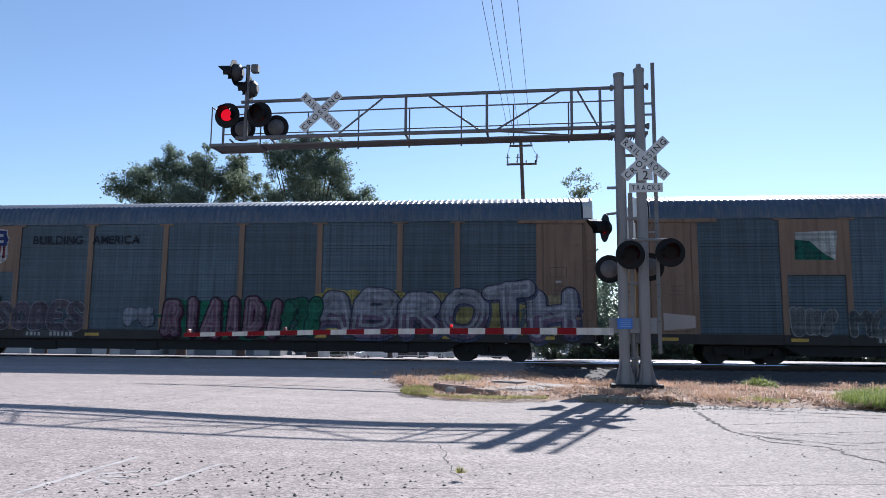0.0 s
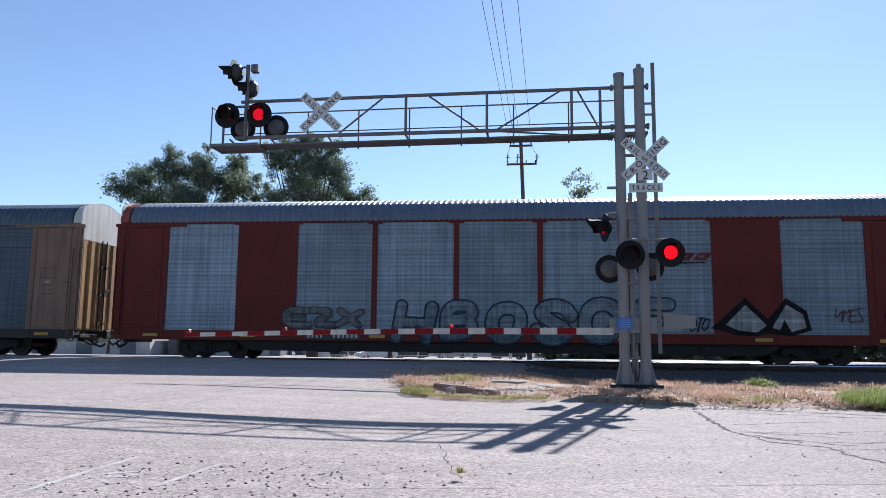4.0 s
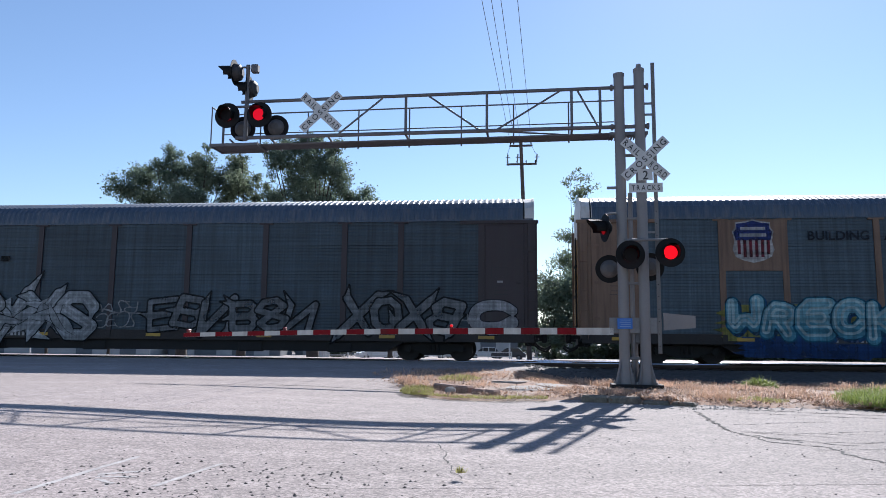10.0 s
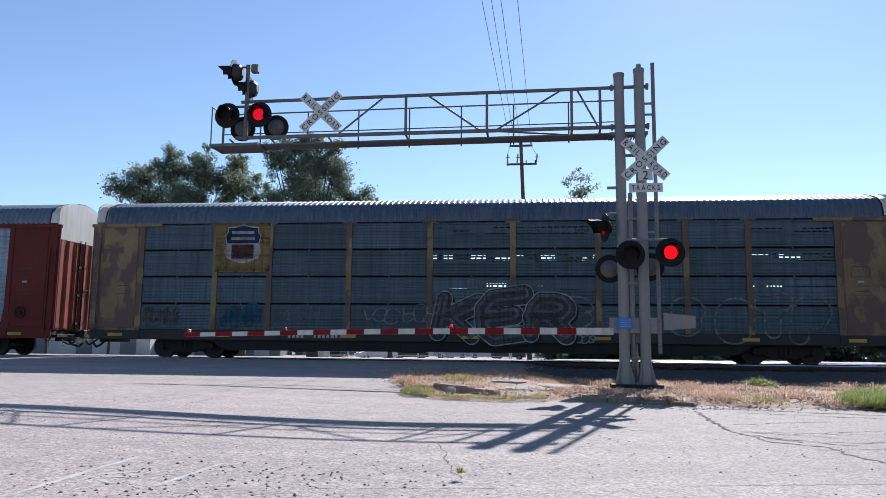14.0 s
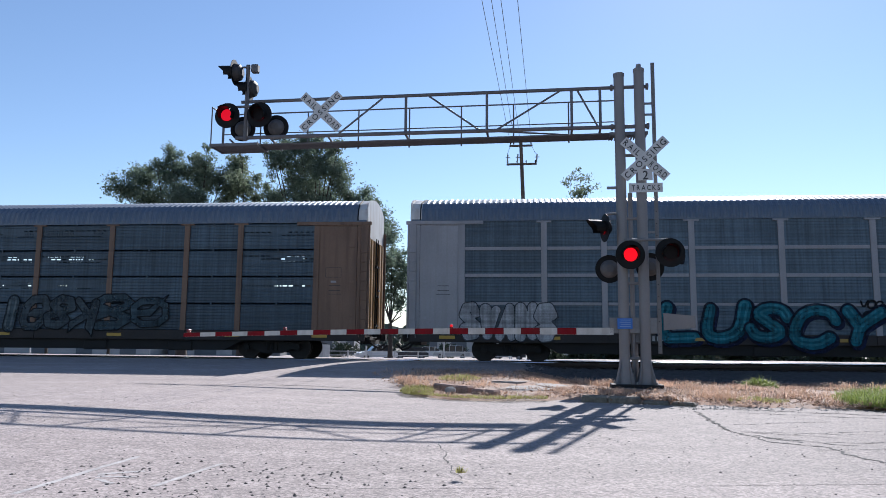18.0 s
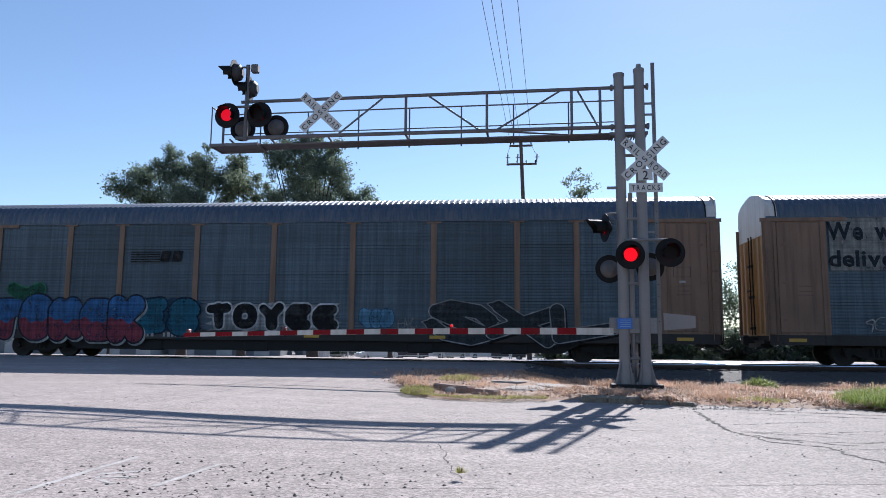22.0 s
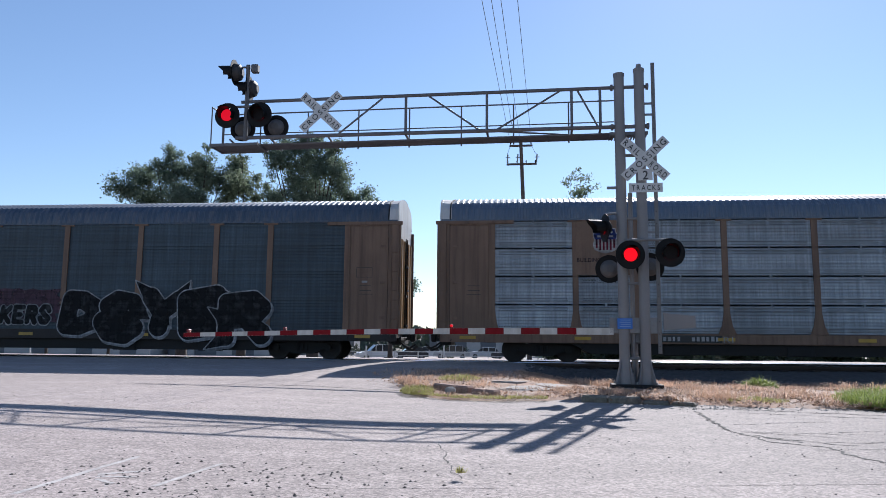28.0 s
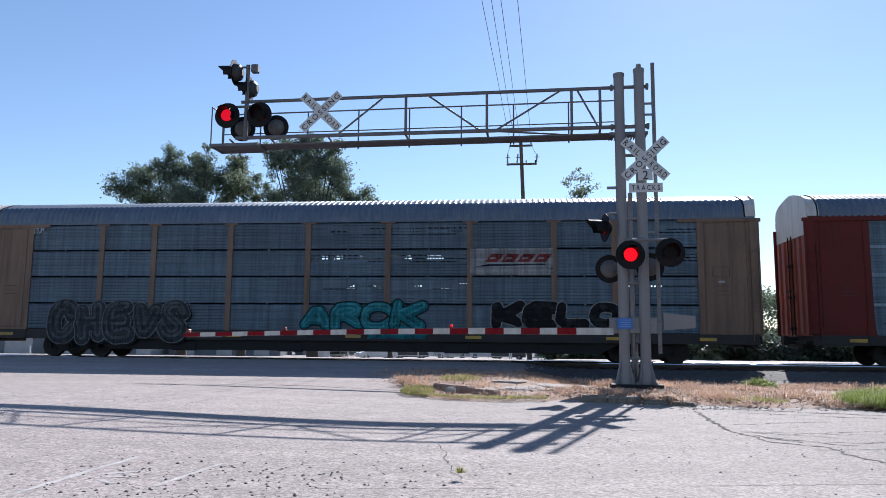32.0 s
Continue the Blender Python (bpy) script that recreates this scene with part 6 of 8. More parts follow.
spray(c, "C", 11.86, 0.84, 1.72, 1.34, (0.5, 0.5, 0.52), (0.05, 0.05, 0.06), fat=0.16, edge=0.04, curve=2, seed=52)
scrawl(c, "3", 11.33, 1.28, 0.86, 0.45, (0.4, 0.41, 0.42), seed=53)

c = build_car(8, "yellow autorack railcar with grey sides and black-and-white graffiti", yellow, panel_mid, roof_dark, pale_band=panel_silver)
ART[0] = 0.27
plate(c, -9.52, 3.15, 2.16, 1.75)
shield(c, -9.2, 3.41, 1.36, 1.5)
slogan(c, "BUILDING", -7.1, 4.22, 1.97, 0.31)
slogan(c, "AMERICA", -4.6, 4.2, 1.86, 0.31)
spray(c, "EXVFI", -12.24, 0.89, 5.35, 0.96, (0.26, 0.31, 0.37), (0.08, 0.11, 0.18), fat=0.15, edge=0.045, jig=0.7, curve=1, overlap=0.15, seed=54)
spray(c, "MEME", -4.58, 0.95, 5.50, 1.23, (0.40, 0.42, 0.44), (0.015, 0.016, 0.02), fat=0.19, edge=0.055, curve=2, jig=0.35, lean=0.0, overlap=0.08, fade=((0.22, 0.24, 0.26), 0.25), seed=55)
spray(c, "GOER", 1.40, 1.07, 3.34, 0.90, (0.2, 0.22, 0.235), (0.025, 0.03, 0.035), fat=0.15, edge=0.05, curve=2, jig=0.6, overlap=0.15, seed=56)
blob(c, 8.73 - ART[0], 0.46, 4.67, 1.44, (0.42, 0.4, 0.2), Y_ART + 0.009, 57)
spray(c, "CHUCK", 9.11, 0.50, 3.55, 1.57, (0.9, 0.9, 0.9), (0.012, 0.012, 0.014), fat=0.16, edge=0.045, curve=2, jig=0.7, lean=0.0, overlap=0.16, fade=((0.62, 0.63, 0.65), 0.2), seed=58)
spray(c, "O", 12.49, 0.66, 0.67, 0.85, (0.6, 0.6, 0.56), (0.03, 0.03, 0.03), fat=0.3, edge=0.04, curve=2, seed=59)
scrawl(c, "4", -13.69, 2.96, 1.04, 1.79, (0.2, 0.12, 0.08), seed=60)

c = build_car(9, "worn yellow autorack railcar with peeling paint and louvred dark sides", yellow_worn, panel_dark, roof_dark, "louvre")
ART[0] = 0.07
plate(c, -9.42, 3.12, 2.06, 1.82, (0.33, 0.22, 0.09))
shield(c, -9.03, 3.44, 1.4, 1.45, True)

RED_FLARED = "red autorack railcar with silver sheets between flared posts"
spray(c, "KER", -1.25, 0.64, 4.80, 1.88, (0.075, 0.09, 0.105), (0.5, 0.51, 0.53), fat=0.16, edge=0.04, curve=1, jig=0.7, overlap=0.2, drop=(0.03, 0.034, 0.04), shine=(0.18, 0.2, 0.21), seed=61)
spray(c, "C", 2.97, 1.20, 1.19, 1.13, None, (0.3, 0.31, 0.32), fat=0.14, edge=0.065, ring=True, seed=62)
scrawl(c, "3", 3.61, 0.66, 0.65, 0.31, (0.35, 0.36, 0.37), seed=63)
spray(c, "S", 6.66, 0.81, 1.27, 1.52, None, (0.3, 0.31, 0.32), fat=0.2, edge=0.065, curve=2, ring=True, seed=64)
spray(c, "GTP", 8.26, 0.72, 3.68, 1.62, None, (0.27, 0.28, 0.295), fat=0.18, edge=0.065, curve=2, jig=0.9, overlap=0.1, spikes=0.2, ring=True, seed=65)
spray(c, "3", -12.11, 1.13, 1.35, 0.74, (0.12, 0.13, 0.14), (0.22, 0.235, 0.24), fat=0.13, edge=0.03, seed=66)
spray(c, "2", -9.04, 1.11, 1.41, 0.94, (0.04, 0.13, 0.2), (0.1, 0.18, 0.24), fat=0.2, edge=0.03, curve=2, seed=67)
scrawl(c, "4", -6.99, 1.17, 1.55, 0.73, (0.2, 0.22, 0.24), seed=68)
scrawl(c, "VOC", -3.84, 1.31, 1.26, 0.52, (0.3, 0.32, 0.33), seed=69)
scrawl(c, "3", -2.37, 1.32, 1.17, 0.63, (0.28, 0.3, 0.31), seed=70)

c = build_car(10, RED_FLARED, red_paint, panel_silver, roof_pale, flare=0.2, sill=red_paint)
ART[0] = 0.99
swoosh(c, 4.0, 3.42, 2.6, 0.38)

c = build_car(11, "pale grey autorack railcar with bold red and teal graffiti", grey_paint, panel_mid, roof_pale, pale_band=grey_paint)
ART[0] = 0.36
plate(c, 4.45, 3.08, 2.65, 0.98, (0.45, 0.45, 0.46))
swoosh(c, 4.5, 3.36, 2.5, 0.42)
emblem_bars(c, -6.7, 3.38, 1.7, 0.3, 8, (0.03, 0.03, 0.04))
xx = slab(c, "emblem", [(-7.3, 3.3), (-7.15, 3.3), (-6.75, 3.8), (-6.9, 3.8)], (0.05, 0.05, 0.06), Y_ART, "plain crossed emblem")
slab(xx, "emblem_shape", [(-6.95, 3.3), (-6.75, 3.3), (-7.1, 3.8), (-7.3, 3.8)], (0.25, 0.06, 0.05), Y_ART - 0.004)
for k in range(14):
    rr = random.Random(70 + k)
    px, pz, r = (0.7 if k < 8 else 9.7) + rr.uniform(0, 1.5), 1.0 + rr.uniform(0, 1.0), rr.uniform(0.08, 0.24)
    slab(c, "graffiti_dot", [(px + r * math.cos(a * math.pi / 6), pz + r * math.sin(a * math.pi / 6)) for a in range(12)], (0.02, 0.03, 0.04), Y_ART - 0.001 * k, "dark sprayed dots")
spray(c, "SVANS", -12.31, 0.75, 3.24, 1.29, (0.6, 0.61, 0.63), (0.12, 0.13, 0.15), fat=0.14, edge=0.035, curve=0, jig=0.8, overlap=0.2, spikes=0.2, seed=71)
spray(c, "LUSCY", -5.58, 0.54, 7.17, 1.56, (0.015, 0.19, 0.26), (0.008, 0.016, 0.045), fat=0.14, edge=0.07, curve=1, jig=0.8, lean=0.3, overlap=0.15, shine=(0.06, 0.32, 0.4), drop=(0.01, 0.02, 0.08), spikes=0.15, seed=72)
scrawl(c, "VOC", 0.91, 1.87, 0.72, 0.32, BLACK, thin=0.03, seed=73)
spray(c, "JAPZ", 2.43, 0.51, 7.88, 1.50, (0.19, 0.035, 0.05), (0.5, 0.5, 0.52), fat=0.17, edge=0.05, curve=0, jig=0.9, lean=0.2, overlap=0.2, drop=(0.1, 0.02, 0.03), spikes=0.2, seed=74)

c = build_car(12, "yellow autorack railcar with dark louvred sides and pale roof", yellow, panel_dark, roof_pale, "louvre")
ART[0] = -0.02
emblem_bars(c, -6.75, 3.4, 1.6, 0.55, 3, (0.5, 0.36, 0.06), 0.0, (0.5, 0.36, 0.06))
spray(c, "2", -10.11, 0.90, 3.85, 1.27, (0.085, 0.125, 0.14), (0.012, 0.014, 0.018), fat=0.13, edge=0.045, curve=0, jig=0.8, spikes=0.8, seed=75)
spray(c, "EBNU", -5.67, 0.97, 4.08, 1.29, (0.105, 0.135, 0.15), (0.01, 0.012, 0.015), fat=0.15, edge=0.05, curve=0, jig=0.8, overlap=0.1, shine=(0.2, 0.24, 0.25), seed=76)
spray(c, "OI", -1.55, 0.96, 2.87, 1.31, (0.10, 0.14, 0.16), (0.012, 0.014, 0.018), fat=0.15, edge=0.045, curve=1, jig=0.5, overlap=0.1, shine=(0.2, 0.24, 0.25), seed=77)
spray(c, "3", 1.07, 1.02, 2.94, 1.26, (0.11, 0.14, 0.155), (0.012, 0.014, 0.018), fat=0.12, edge=0.045, curve=0, jig=0.8, spikes=0.4, seed=78)
spray(c, "2", 3.81, 1.00, 3.02, 1.24, (0.09, 0.14, 0.165), (0.012, 0.014, 0.018), fat=0.12, edge=0.045, curve=0, jig=0.8, spikes=0.8, seed=79)
scrawl(c, "4", -13.66, 2.16, 1.26, 0.89, (0.03, 0.025, 0.02), thin=0.03, seed=80)

c = build_car(13, "yellow autorack railcar with shield emblem and large black slogan", yellow, panel_dark, roof_dark)
ART[0] = -0.27
plate(c, -9.42, 3.15, 2.06, 1.75)
shield(c, -9.0, 3.4, 1.3, 1.48)
plate(c, -12.12, 3.15, 2.65, 1.78, (0.36, 0.36, 0.34))
slogan(c, "We will", -11.9, 4.2, 2.55, 0.62, (0.02, 0.03, 0.045), 0.03)
slogan(c, "deliver", -11.87, 3.3, 2.36, 0.55, (0.02, 0.03, 0.045), 0.03)
blob(c, -6.08 - ART[0], 0.98, 4.39, 1.21, (0.025, 0.025, 0.03), Y_ART + 0.004, 81)
spray(c, "BSGI", -5.95, 0.97, 3.78, 1.17, (0.55, 0.55, 0.55), (0.02, 0.02, 0.022), fat=0.13, edge=0.04, curve=0, jig=0.4, lean=0.05, overlap=0.1, seed=82)
spray(c, "SENIR", -1.16, 1.09, 4.60, 1.14, (0.52, 0.52, 0.52), (0.12, 0.12, 0.125), fat=0.16, edge=0.035, curve=1, jig=0.5, lean=0.0, overlap=0.08, fade=((0.34, 0.34, 0.35), 0.3), seed=83)
blob(c, -0.03 - ART[0], 1.52, 0.56, 0.44, (0.3, 0.06, 0.06), Y_ART + -0.012, 84)
scrawl(c, "3", 3.60, 1.81, 0.66, 0.27, (0.5, 0.5, 0.5), seed=85)
scrawl(c, "3", 4.60, 1.24, 0.73, 0.66, (0.42, 0.42, 0.42), seed=86)
scrawl(c, "4GEN", -11.18, 1.13, 1.49, 0.45, (0.45, 0.45, 0.46), seed=87)

c = build_car(14, "yellow autorack railcar with dark sides and blue, red and white graffiti", yellow, panel_dark, roof_dark)
ART[0] = 0.29
for k in range(5):
    slab(c, "emblem_line", rect(-7.25, 3.5 + 0.09 * k, 1.15, 0.035), (0.02, 0.02, 0.02), Y_ART)
emblem_bars(c, -6.1, 3.52, 0.9, 0.4, 2, (0.02, 0.02, 0.02))
spray(c, "V", -11.76, 1.99, 1.42, 0.75, (0.02, 0.12, 0.07), (0.06, 0.26, 0.14), fat=0.3, edge=0.05, curve=1, jig=0.1, lean=0.0, seed=88)
spray(c, "TOMEK", -12.31, 0.60, 5.91, 1.65, (0.06, 0.19, 0.44), (0.015, 0.02, 0.04), fat=0.19, edge=0.06, curve=1, jig=0.5, lean=0.0, overlap=0.14, fade=((0.30, 0.06, 0.09), 0.45), drop=(0.5, 0.52, 0.5), seed=89)
spray(c, "ES", -6.65, 0.71, 2.50, 1.50, (0.03, 0.18, 0.28), (0.01, 0.03, 0.06), fat=0.19, edge=0.06, curve=2, cloud=(0.02, 0.08, 0.16), seed=90)
blob(c, -4.06 - ART[0], 0.95, 5.24, 1.08, (0.44, 0.45, 0.46), Y_ART + 0.002, 91)
spray(c, "TOYEE", -3.93, 0.99, 4.95, 1.04, (0.012, 0.013, 0.015), (0.78, 0.79, 0.8), fat=0.2, edge=0.06, curve=1, jig=0.3, lean=0.0, overlap=0.06, seed=92)
spray(c, "3", 1.82, 1.13, 1.15, 0.71, (0.16, 0.36, 0.55), (0.08, 0.18, 0.3), fat=0.25, edge=0.03, curve=2, overlap=0.4, seed=93)
scrawl(c, "BVC", 3.20, 1.14, 0.66, 0.35, (0.3, 0.32, 0.33), seed=94)
spray(c, "SXL", 4.33, 0.68, 6.43, 1.42, (0.05, 0.06, 0.068), (0.46, 0.47, 0.48), fat=0.15, edge=0.04, curve=0, jig=0.8, overlap=0.15, drop=(0.02, 0.02, 0.024), spikes=0.25, seed=95)
scrawl(c, "4", -13.53, 1.90, 0.90, 0.42, (0.06, 0.05, 0.045), seed=96)

c = build_car(15, RED_FLARED + ", blue graffiti", red_paint, panel_silver, roof_pale, flare=0.2, sill=red_paint)
ART[0] = 0
swoosh(c, 3.95, 3.4, 2.65, 0.38)
spray(c, "STEK", -12.21, 0.60, 5.44, 1.52, (0.30, 0.31, 0.325), (0.015, 0.016, 0.02), fat=0.12, edge=0.06, curve=0, jig=0.7, lean=0.25, overlap=0.2, spikes=0.4, drop=(0.2, 0.22, 0.18), seed=97)
scrawl(c, "4", -2.43, 1.83, 0.86, 0.64, (0.03, 0.16, 0.06), thin=0.03, seed=98)
scrawl(c, "3", -3.03, 1.42, 0.62, 0.40, (0.04, 0.16, 0.07), seed=99)
blob(c, -2.50 - ART[0], 0.47, 8.66, 1.39, (0.05, 0.075, 0.14), Y_ART + 0.009, 100)
spray(c, "SMAS", -1.41, 0.74, 5.52, 1.61, (0.045, 0.09, 0.22), (0.008, 0.012, 0.03), fat=0.16, edge=0.06, curve=0, jig=0.9, overlap=0.25, spikes=0.4, shine=(0.2, 0.27, 0.38), drop=(0.02, 0.03, 0.08), seed=101)
spray(c, "3", -2.62, 0.59, 1.53, 1.25, (0.10, 0.14, 0.22), (0.02, 0.03, 0.05), fat=0.12, edge=0.04, spikes=0.3, seed=102)
spray(c, "3", 4.15, 0.53, 2.03, 1.16, (0.08, 0.10, 0.18), (0.25, 0.28, 0.33), fat=0.15, edge=0.04, curve=2, seed=103)
scrawl(c, "3", 4.51, 1.54, 0.77, 0.93, (0.03, 0.13, 0.07), thin=0.03, seed=104)
scrawl(c, "3", 12.60, 1.07, 0.68, 0.75, (0.6, 0.55, 0.53), thin=0.03, seed=105)

c = build_car(16, "tan autorack railcar with silver ribbed sides, purple and blue graffiti", yellow, panel_silver, roof_dark, flare=0.12)
ART[0] = 0.02
emblem_bars(c, -7.1, 3.32, 2.5, 0.42, 8, (0.02, 0.04, 0.10))
spray(c, "CHEX", -11.61, 0.49, 6.29, 1.88, (0.13, 0.035, 0.17), (0.07, 0.02, 0.11), fat=0.2, edge=0.05, curve=1, jig=0.4, lean=0.15, overlap=0.1, seed=106)
spray(c, "TT", 0.73, 1.54, 2.87, 0.76, (0.55, 0.2, 0.4), None, fat=0.26, edge=0.0, curve=0, jig=0.2, lean=0.0, overlap=-0.2, seed=107)
spray(c, "STE", -0.39, 1.06, 4.80, 1.04, (0.02, 0.10, 0.34), (0.85, 0.88, 0.9), fat=0.19, edge=0.07, curve=0, jig=0.15, lean=0.0, overlap=0.1, seed=108)
blob(c, 1.04 - ART[0], 0.60, 5.63, 0.41, (0.02, 0.06, 0.2), Y_ART + 0.004, 109)

c = build_car(17, "clean tan autorack railcar with bright perforated side sheets", yellow, panel_bright, roof_pale, "perforated", flare=0.2, sill=yellow)
ART[0] = -0.11
plate(c, -9.40, 3.0, 2.03, 1.92)
shield(c, -8.8, 3.75, 0.85, 0.95)
slogan(c, "BUILDING AMERICA", -9.25, 3.46, 1.7, 0.15, (0.03, 0.035, 0.06), 0.0)
slogan(c, "RI", -4.45, 0.72, 0.32, 0.22, (0.5, 0.5, 0.48), 0.0)

c = build_car(18, "yellow autorack railcar with dark sides and heavy black graffiti", yellow, panel_deep, roof_dark)
ART[0] = 0.07
plate(c, -9.42, 3.15, 2.06, 1.75)
shield(c, -9.03, 3.36, 1.34, 1.5)
blob(c, -2.21 - ART[0], 1.14, 3.82, 1.45, (0.13, 0.075, 0.10), Y_ART + 0.01, 110)
spray(c, "METW", -9.44, 0.61, 6.31, 2.06, (0.05, 0.022, 0.032), (0.55, 0.55, 0.57), fat=0.17, edge=0.045, curve=1, jig=0.8, overlap=0.18, spikes=0.2, drop=(0.03, 0.015, 0.025), shine=(0.09, 0.055, 0.07), seed=111)
spray(c, "THE", -3.16, 1.61, 1.14, 0.67, (0.015, 0.015, 0.018), (0.5, 0.51, 0.52), fat=0.12, edge=0.035, curve=0, jig=0.4, seed=112)
spray(c, "WORKERS", -2.56, 1.14, 3.64, 0.80, (0.015, 0.015, 0.018), (0.42, 0.44, 0.45), fat=0.13, edge=0.04, curve=0, jig=0.3, lean=0.05, overlap=0.1, seed=113)
spray(c, "DSYER", 1.48, 0.60, 7.86, 1.84, (0.012, 0.012, 0.015), (0.55, 0.56, 0.58), fat=0.19, edge=0.045, curve=0, jig=1.0, overlap=0.2, spikes=0.5, drop=(0.38, 0.39, 0.41), seed=114)
spray(c, "5", -12.15, 0.90, 2.83, 1.17, (0.10, 0.12, 0.11), (0.2, 0.22, 0.2), fat=0.12, edge=0.03, seed=115)

c = build_car(19, "red autorack railcar with banded grey sides, maroon and blue graffiti", red_paint, panel_mid, roof_pale, flare=0.06, pale_band=panel_silver)
ART[0] = 0.5
swoosh(c, 4.55, 3.36, 2.5, 0.45, True)
m1 = slab(c, "graffiti", [(0.7, 1.15), (0.7, 1.45), (1.45, 1.9), (2.2, 1.45), (2.2, 1.15)], BLACK, Y_ART, "small painted house shape")
slab(m1, "graffiti_fill", [(0.78, 1.3), (0.78, 1.4), (2.1, 1.4), (2.1, 1.3)], (0.2, 0.26, 0.26), Y_ART - 0.004)
blob(c, -11.92 - ART[0], 0.47, 7.24, 1.86, (0.03, 0.15, 0.22), Y_ART + 0.009, 116)
spray(c, "DARH", -11.43, 0.56, 6.57, 1.73, (0.10, 0.05, 0.08), (0.02, 0.03, 0.06), fat=0.19, edge=0.05, curve=1, jig=0.6, overlap=0.12, fade=((0.06, 0.05, 0.10), 0.4), drop=(0.05, 0.22, 0.34), seed=117)
spray(c, "SBS", -4.36, 0.90, 5.18, 1.29, (0.045, 0.09, 0.10), (0.36, 0.46, 0.44), fat=0.13, edge=0.04, curve=0, jig=0.8, lean=0.25, overlap=0.2, spikes=0.4, drop=(0.015, 0.02, 0.03), seed=118)
blob(c, 3.29 - ART[0], 0.48, 9.28, 1.85, (0.03, 0.12, 0.30), Y_ART + 0.01, 119)
spray(c, "OMS", 3.73, 0.47, 7.13, 1.77, (0.10, 0.04, 0.065), (0.55, 0.56, 0.58), fat=0.2, edge=0.045, curve=1, jig=0.5, overlap=0.1, drop=(0.05, 0.02, 0.04), shine=(0.17, 0.08, 0.11), seed=120)
spray(c, "EST", 10.84, 0.81, 0.74, 0.89, (0.5, 0.5, 0.5), None, fat=0.1, edge=0.0, seed=121)

c = build_car(20, "tan autorack railcar with dark louvred sides and teal and black graffiti", yellow, panel_mid, roof_pale, "louvre")
ART[0] = 0.34
plate(c, 4.43, 3.0, 2.9, 0.95, (0.5, 0.5, 0.5))
swoosh(c, 4.55, 3.3, 2.6, 0.45)
spray(c, "CHEVS", -11.28, 0.50, 5.41, 1.58, (0.055, 0.062, 0.068), (0.26, 0.275, 0.285), fat=0.18, edge=0.04, curve=2, jig=0.7, overlap=0.15, drop=(0.02, 0.02, 0.022), shine=(0.14, 0.15, 0.16), seed=122)
spray(c, "ARCK", -1.62, 1.02, 4.43, 1.08, (0.02, 0.28, 0.33), (0.01, 0.04, 0.05), fat=0.18, edge=0.05, curve=1, jig=0.7, overlap=0.15, shine=(0.08, 0.42, 0.46), seed=123)
spray(c, "KELO", 5.20, 1.08, 4.44, 1.01, (0.012, 0.012, 0.014), (0.5, 0.51, 0.52), fat=0.19, edge=0.035, curve=1, jig=0.5, lean=0.15, overlap=0.1, spikes=0.2, seed=124)
blob(c, 0.64 - ART[0], 0.72, 2.43, 0.59, (0.02, 0.22, 0.26), Y_ART + 0.006, 125)
scrawl(c, "3", -12.17, 4.60, 0.42, 0.35, (0.5, 0.5, 0.5), seed=126)


# ---------------------------------------------------------------- island: kerbs, dead grass, weeds, stones
def kerb(pts, w, h, label, mat=None):
    """A run of old kerb lying a little uneven."""
    sh = Shape()
    for (x0, y0), (x1, y1) in zip(pts[:-1], pts[1:]):
        d = Vector((x1 - x0, y1 - y0, 0))
        ang = math.atan2(d.y, d.x)
        z = ground_z((x0 + x1) / 2, (y0 + y1) / 2)
        m = Matrix.Translation(((x0 + x1) / 2, (y0 + y1) / 2, z)) @ Matrix.Rotation(ang, 4, "Z")
        sh.box(-d.length / 2 + 0.01, d.length / 2 - 0.01, -w / 2, w / 2, -0.08, h, 0.03, m)
    return tagged(part("kerb", sh, mat or concrete), label, "kerb", kind="structure")


kerb([(2.35, 12.3), (2.75, 12.08), (3.2, 11.82)], 0.22, 0.11, "old mossy concrete kerb along the dry island, colour darkened for shade", kerb_moss_shade)
kerb([(3.22, 11.8), (3.6, 11.6), (3.95, 11.4)], 0.18, 0.06, "old mossy concrete kerb along the dry island, colour darkened for shade", kerb_moss_shade)
kerb([(-0.08, 14.5), (0.08, 14.15), (0.3, 13.85), (0.55, 13.6)], 0.22, 0.19, "broken stained concrete kerb nose of the dry island", kerb_stain)
kerb([(0.6, 13.55), (0.82, 13.3), (1.0, 13.1)], 0.22, 0.15, "broken stained concrete kerb nose of the dry island", kerb_stain)
rockm = Matrix.Translation((0.16, 13.55, 0.03)) @ Matrix.Rotation(0.5, 4, "Z")
tagged(part("broken_rock", Shape().box(-0.10, 0.10, -0.07, 0.07, -0.02, 0.10, 0.04, rockm), concrete), "pale lump of broken concrete beside the kerb", "rock")


def slab_piece(x, y, w, d, turn, tilt):
    """A broken piece of old paving that lies in the dry soil."""
    m = pose(x, y, ground_z(x, y) + 0.045, tilt, 0, turn)
    sh = Shape().prism([(-w, -d), (w * 0.7, -d * 1.1), (w, -d * 0.2), (w * 0.8, d), (-w * 0.6, d * 0.9), (-w * 1.1, d * 0.2)], "z", -0.03, 0.03)
    sh.v = [tuple(m @ Vector(p)) for p in sh.v]
    tagged(part("paving_slab", sh, concrete), "broken pale slab of old paving in the dry soil", "slab")


slab_piece(1.75, 14.6, 0.42, 0.55, 12, 2)
slab_piece(1.55, 16.3, 0.35, 0.4, -20, -2)
slab_piece(2.35, 15.7, 0.3, 0.35, 40, 3)


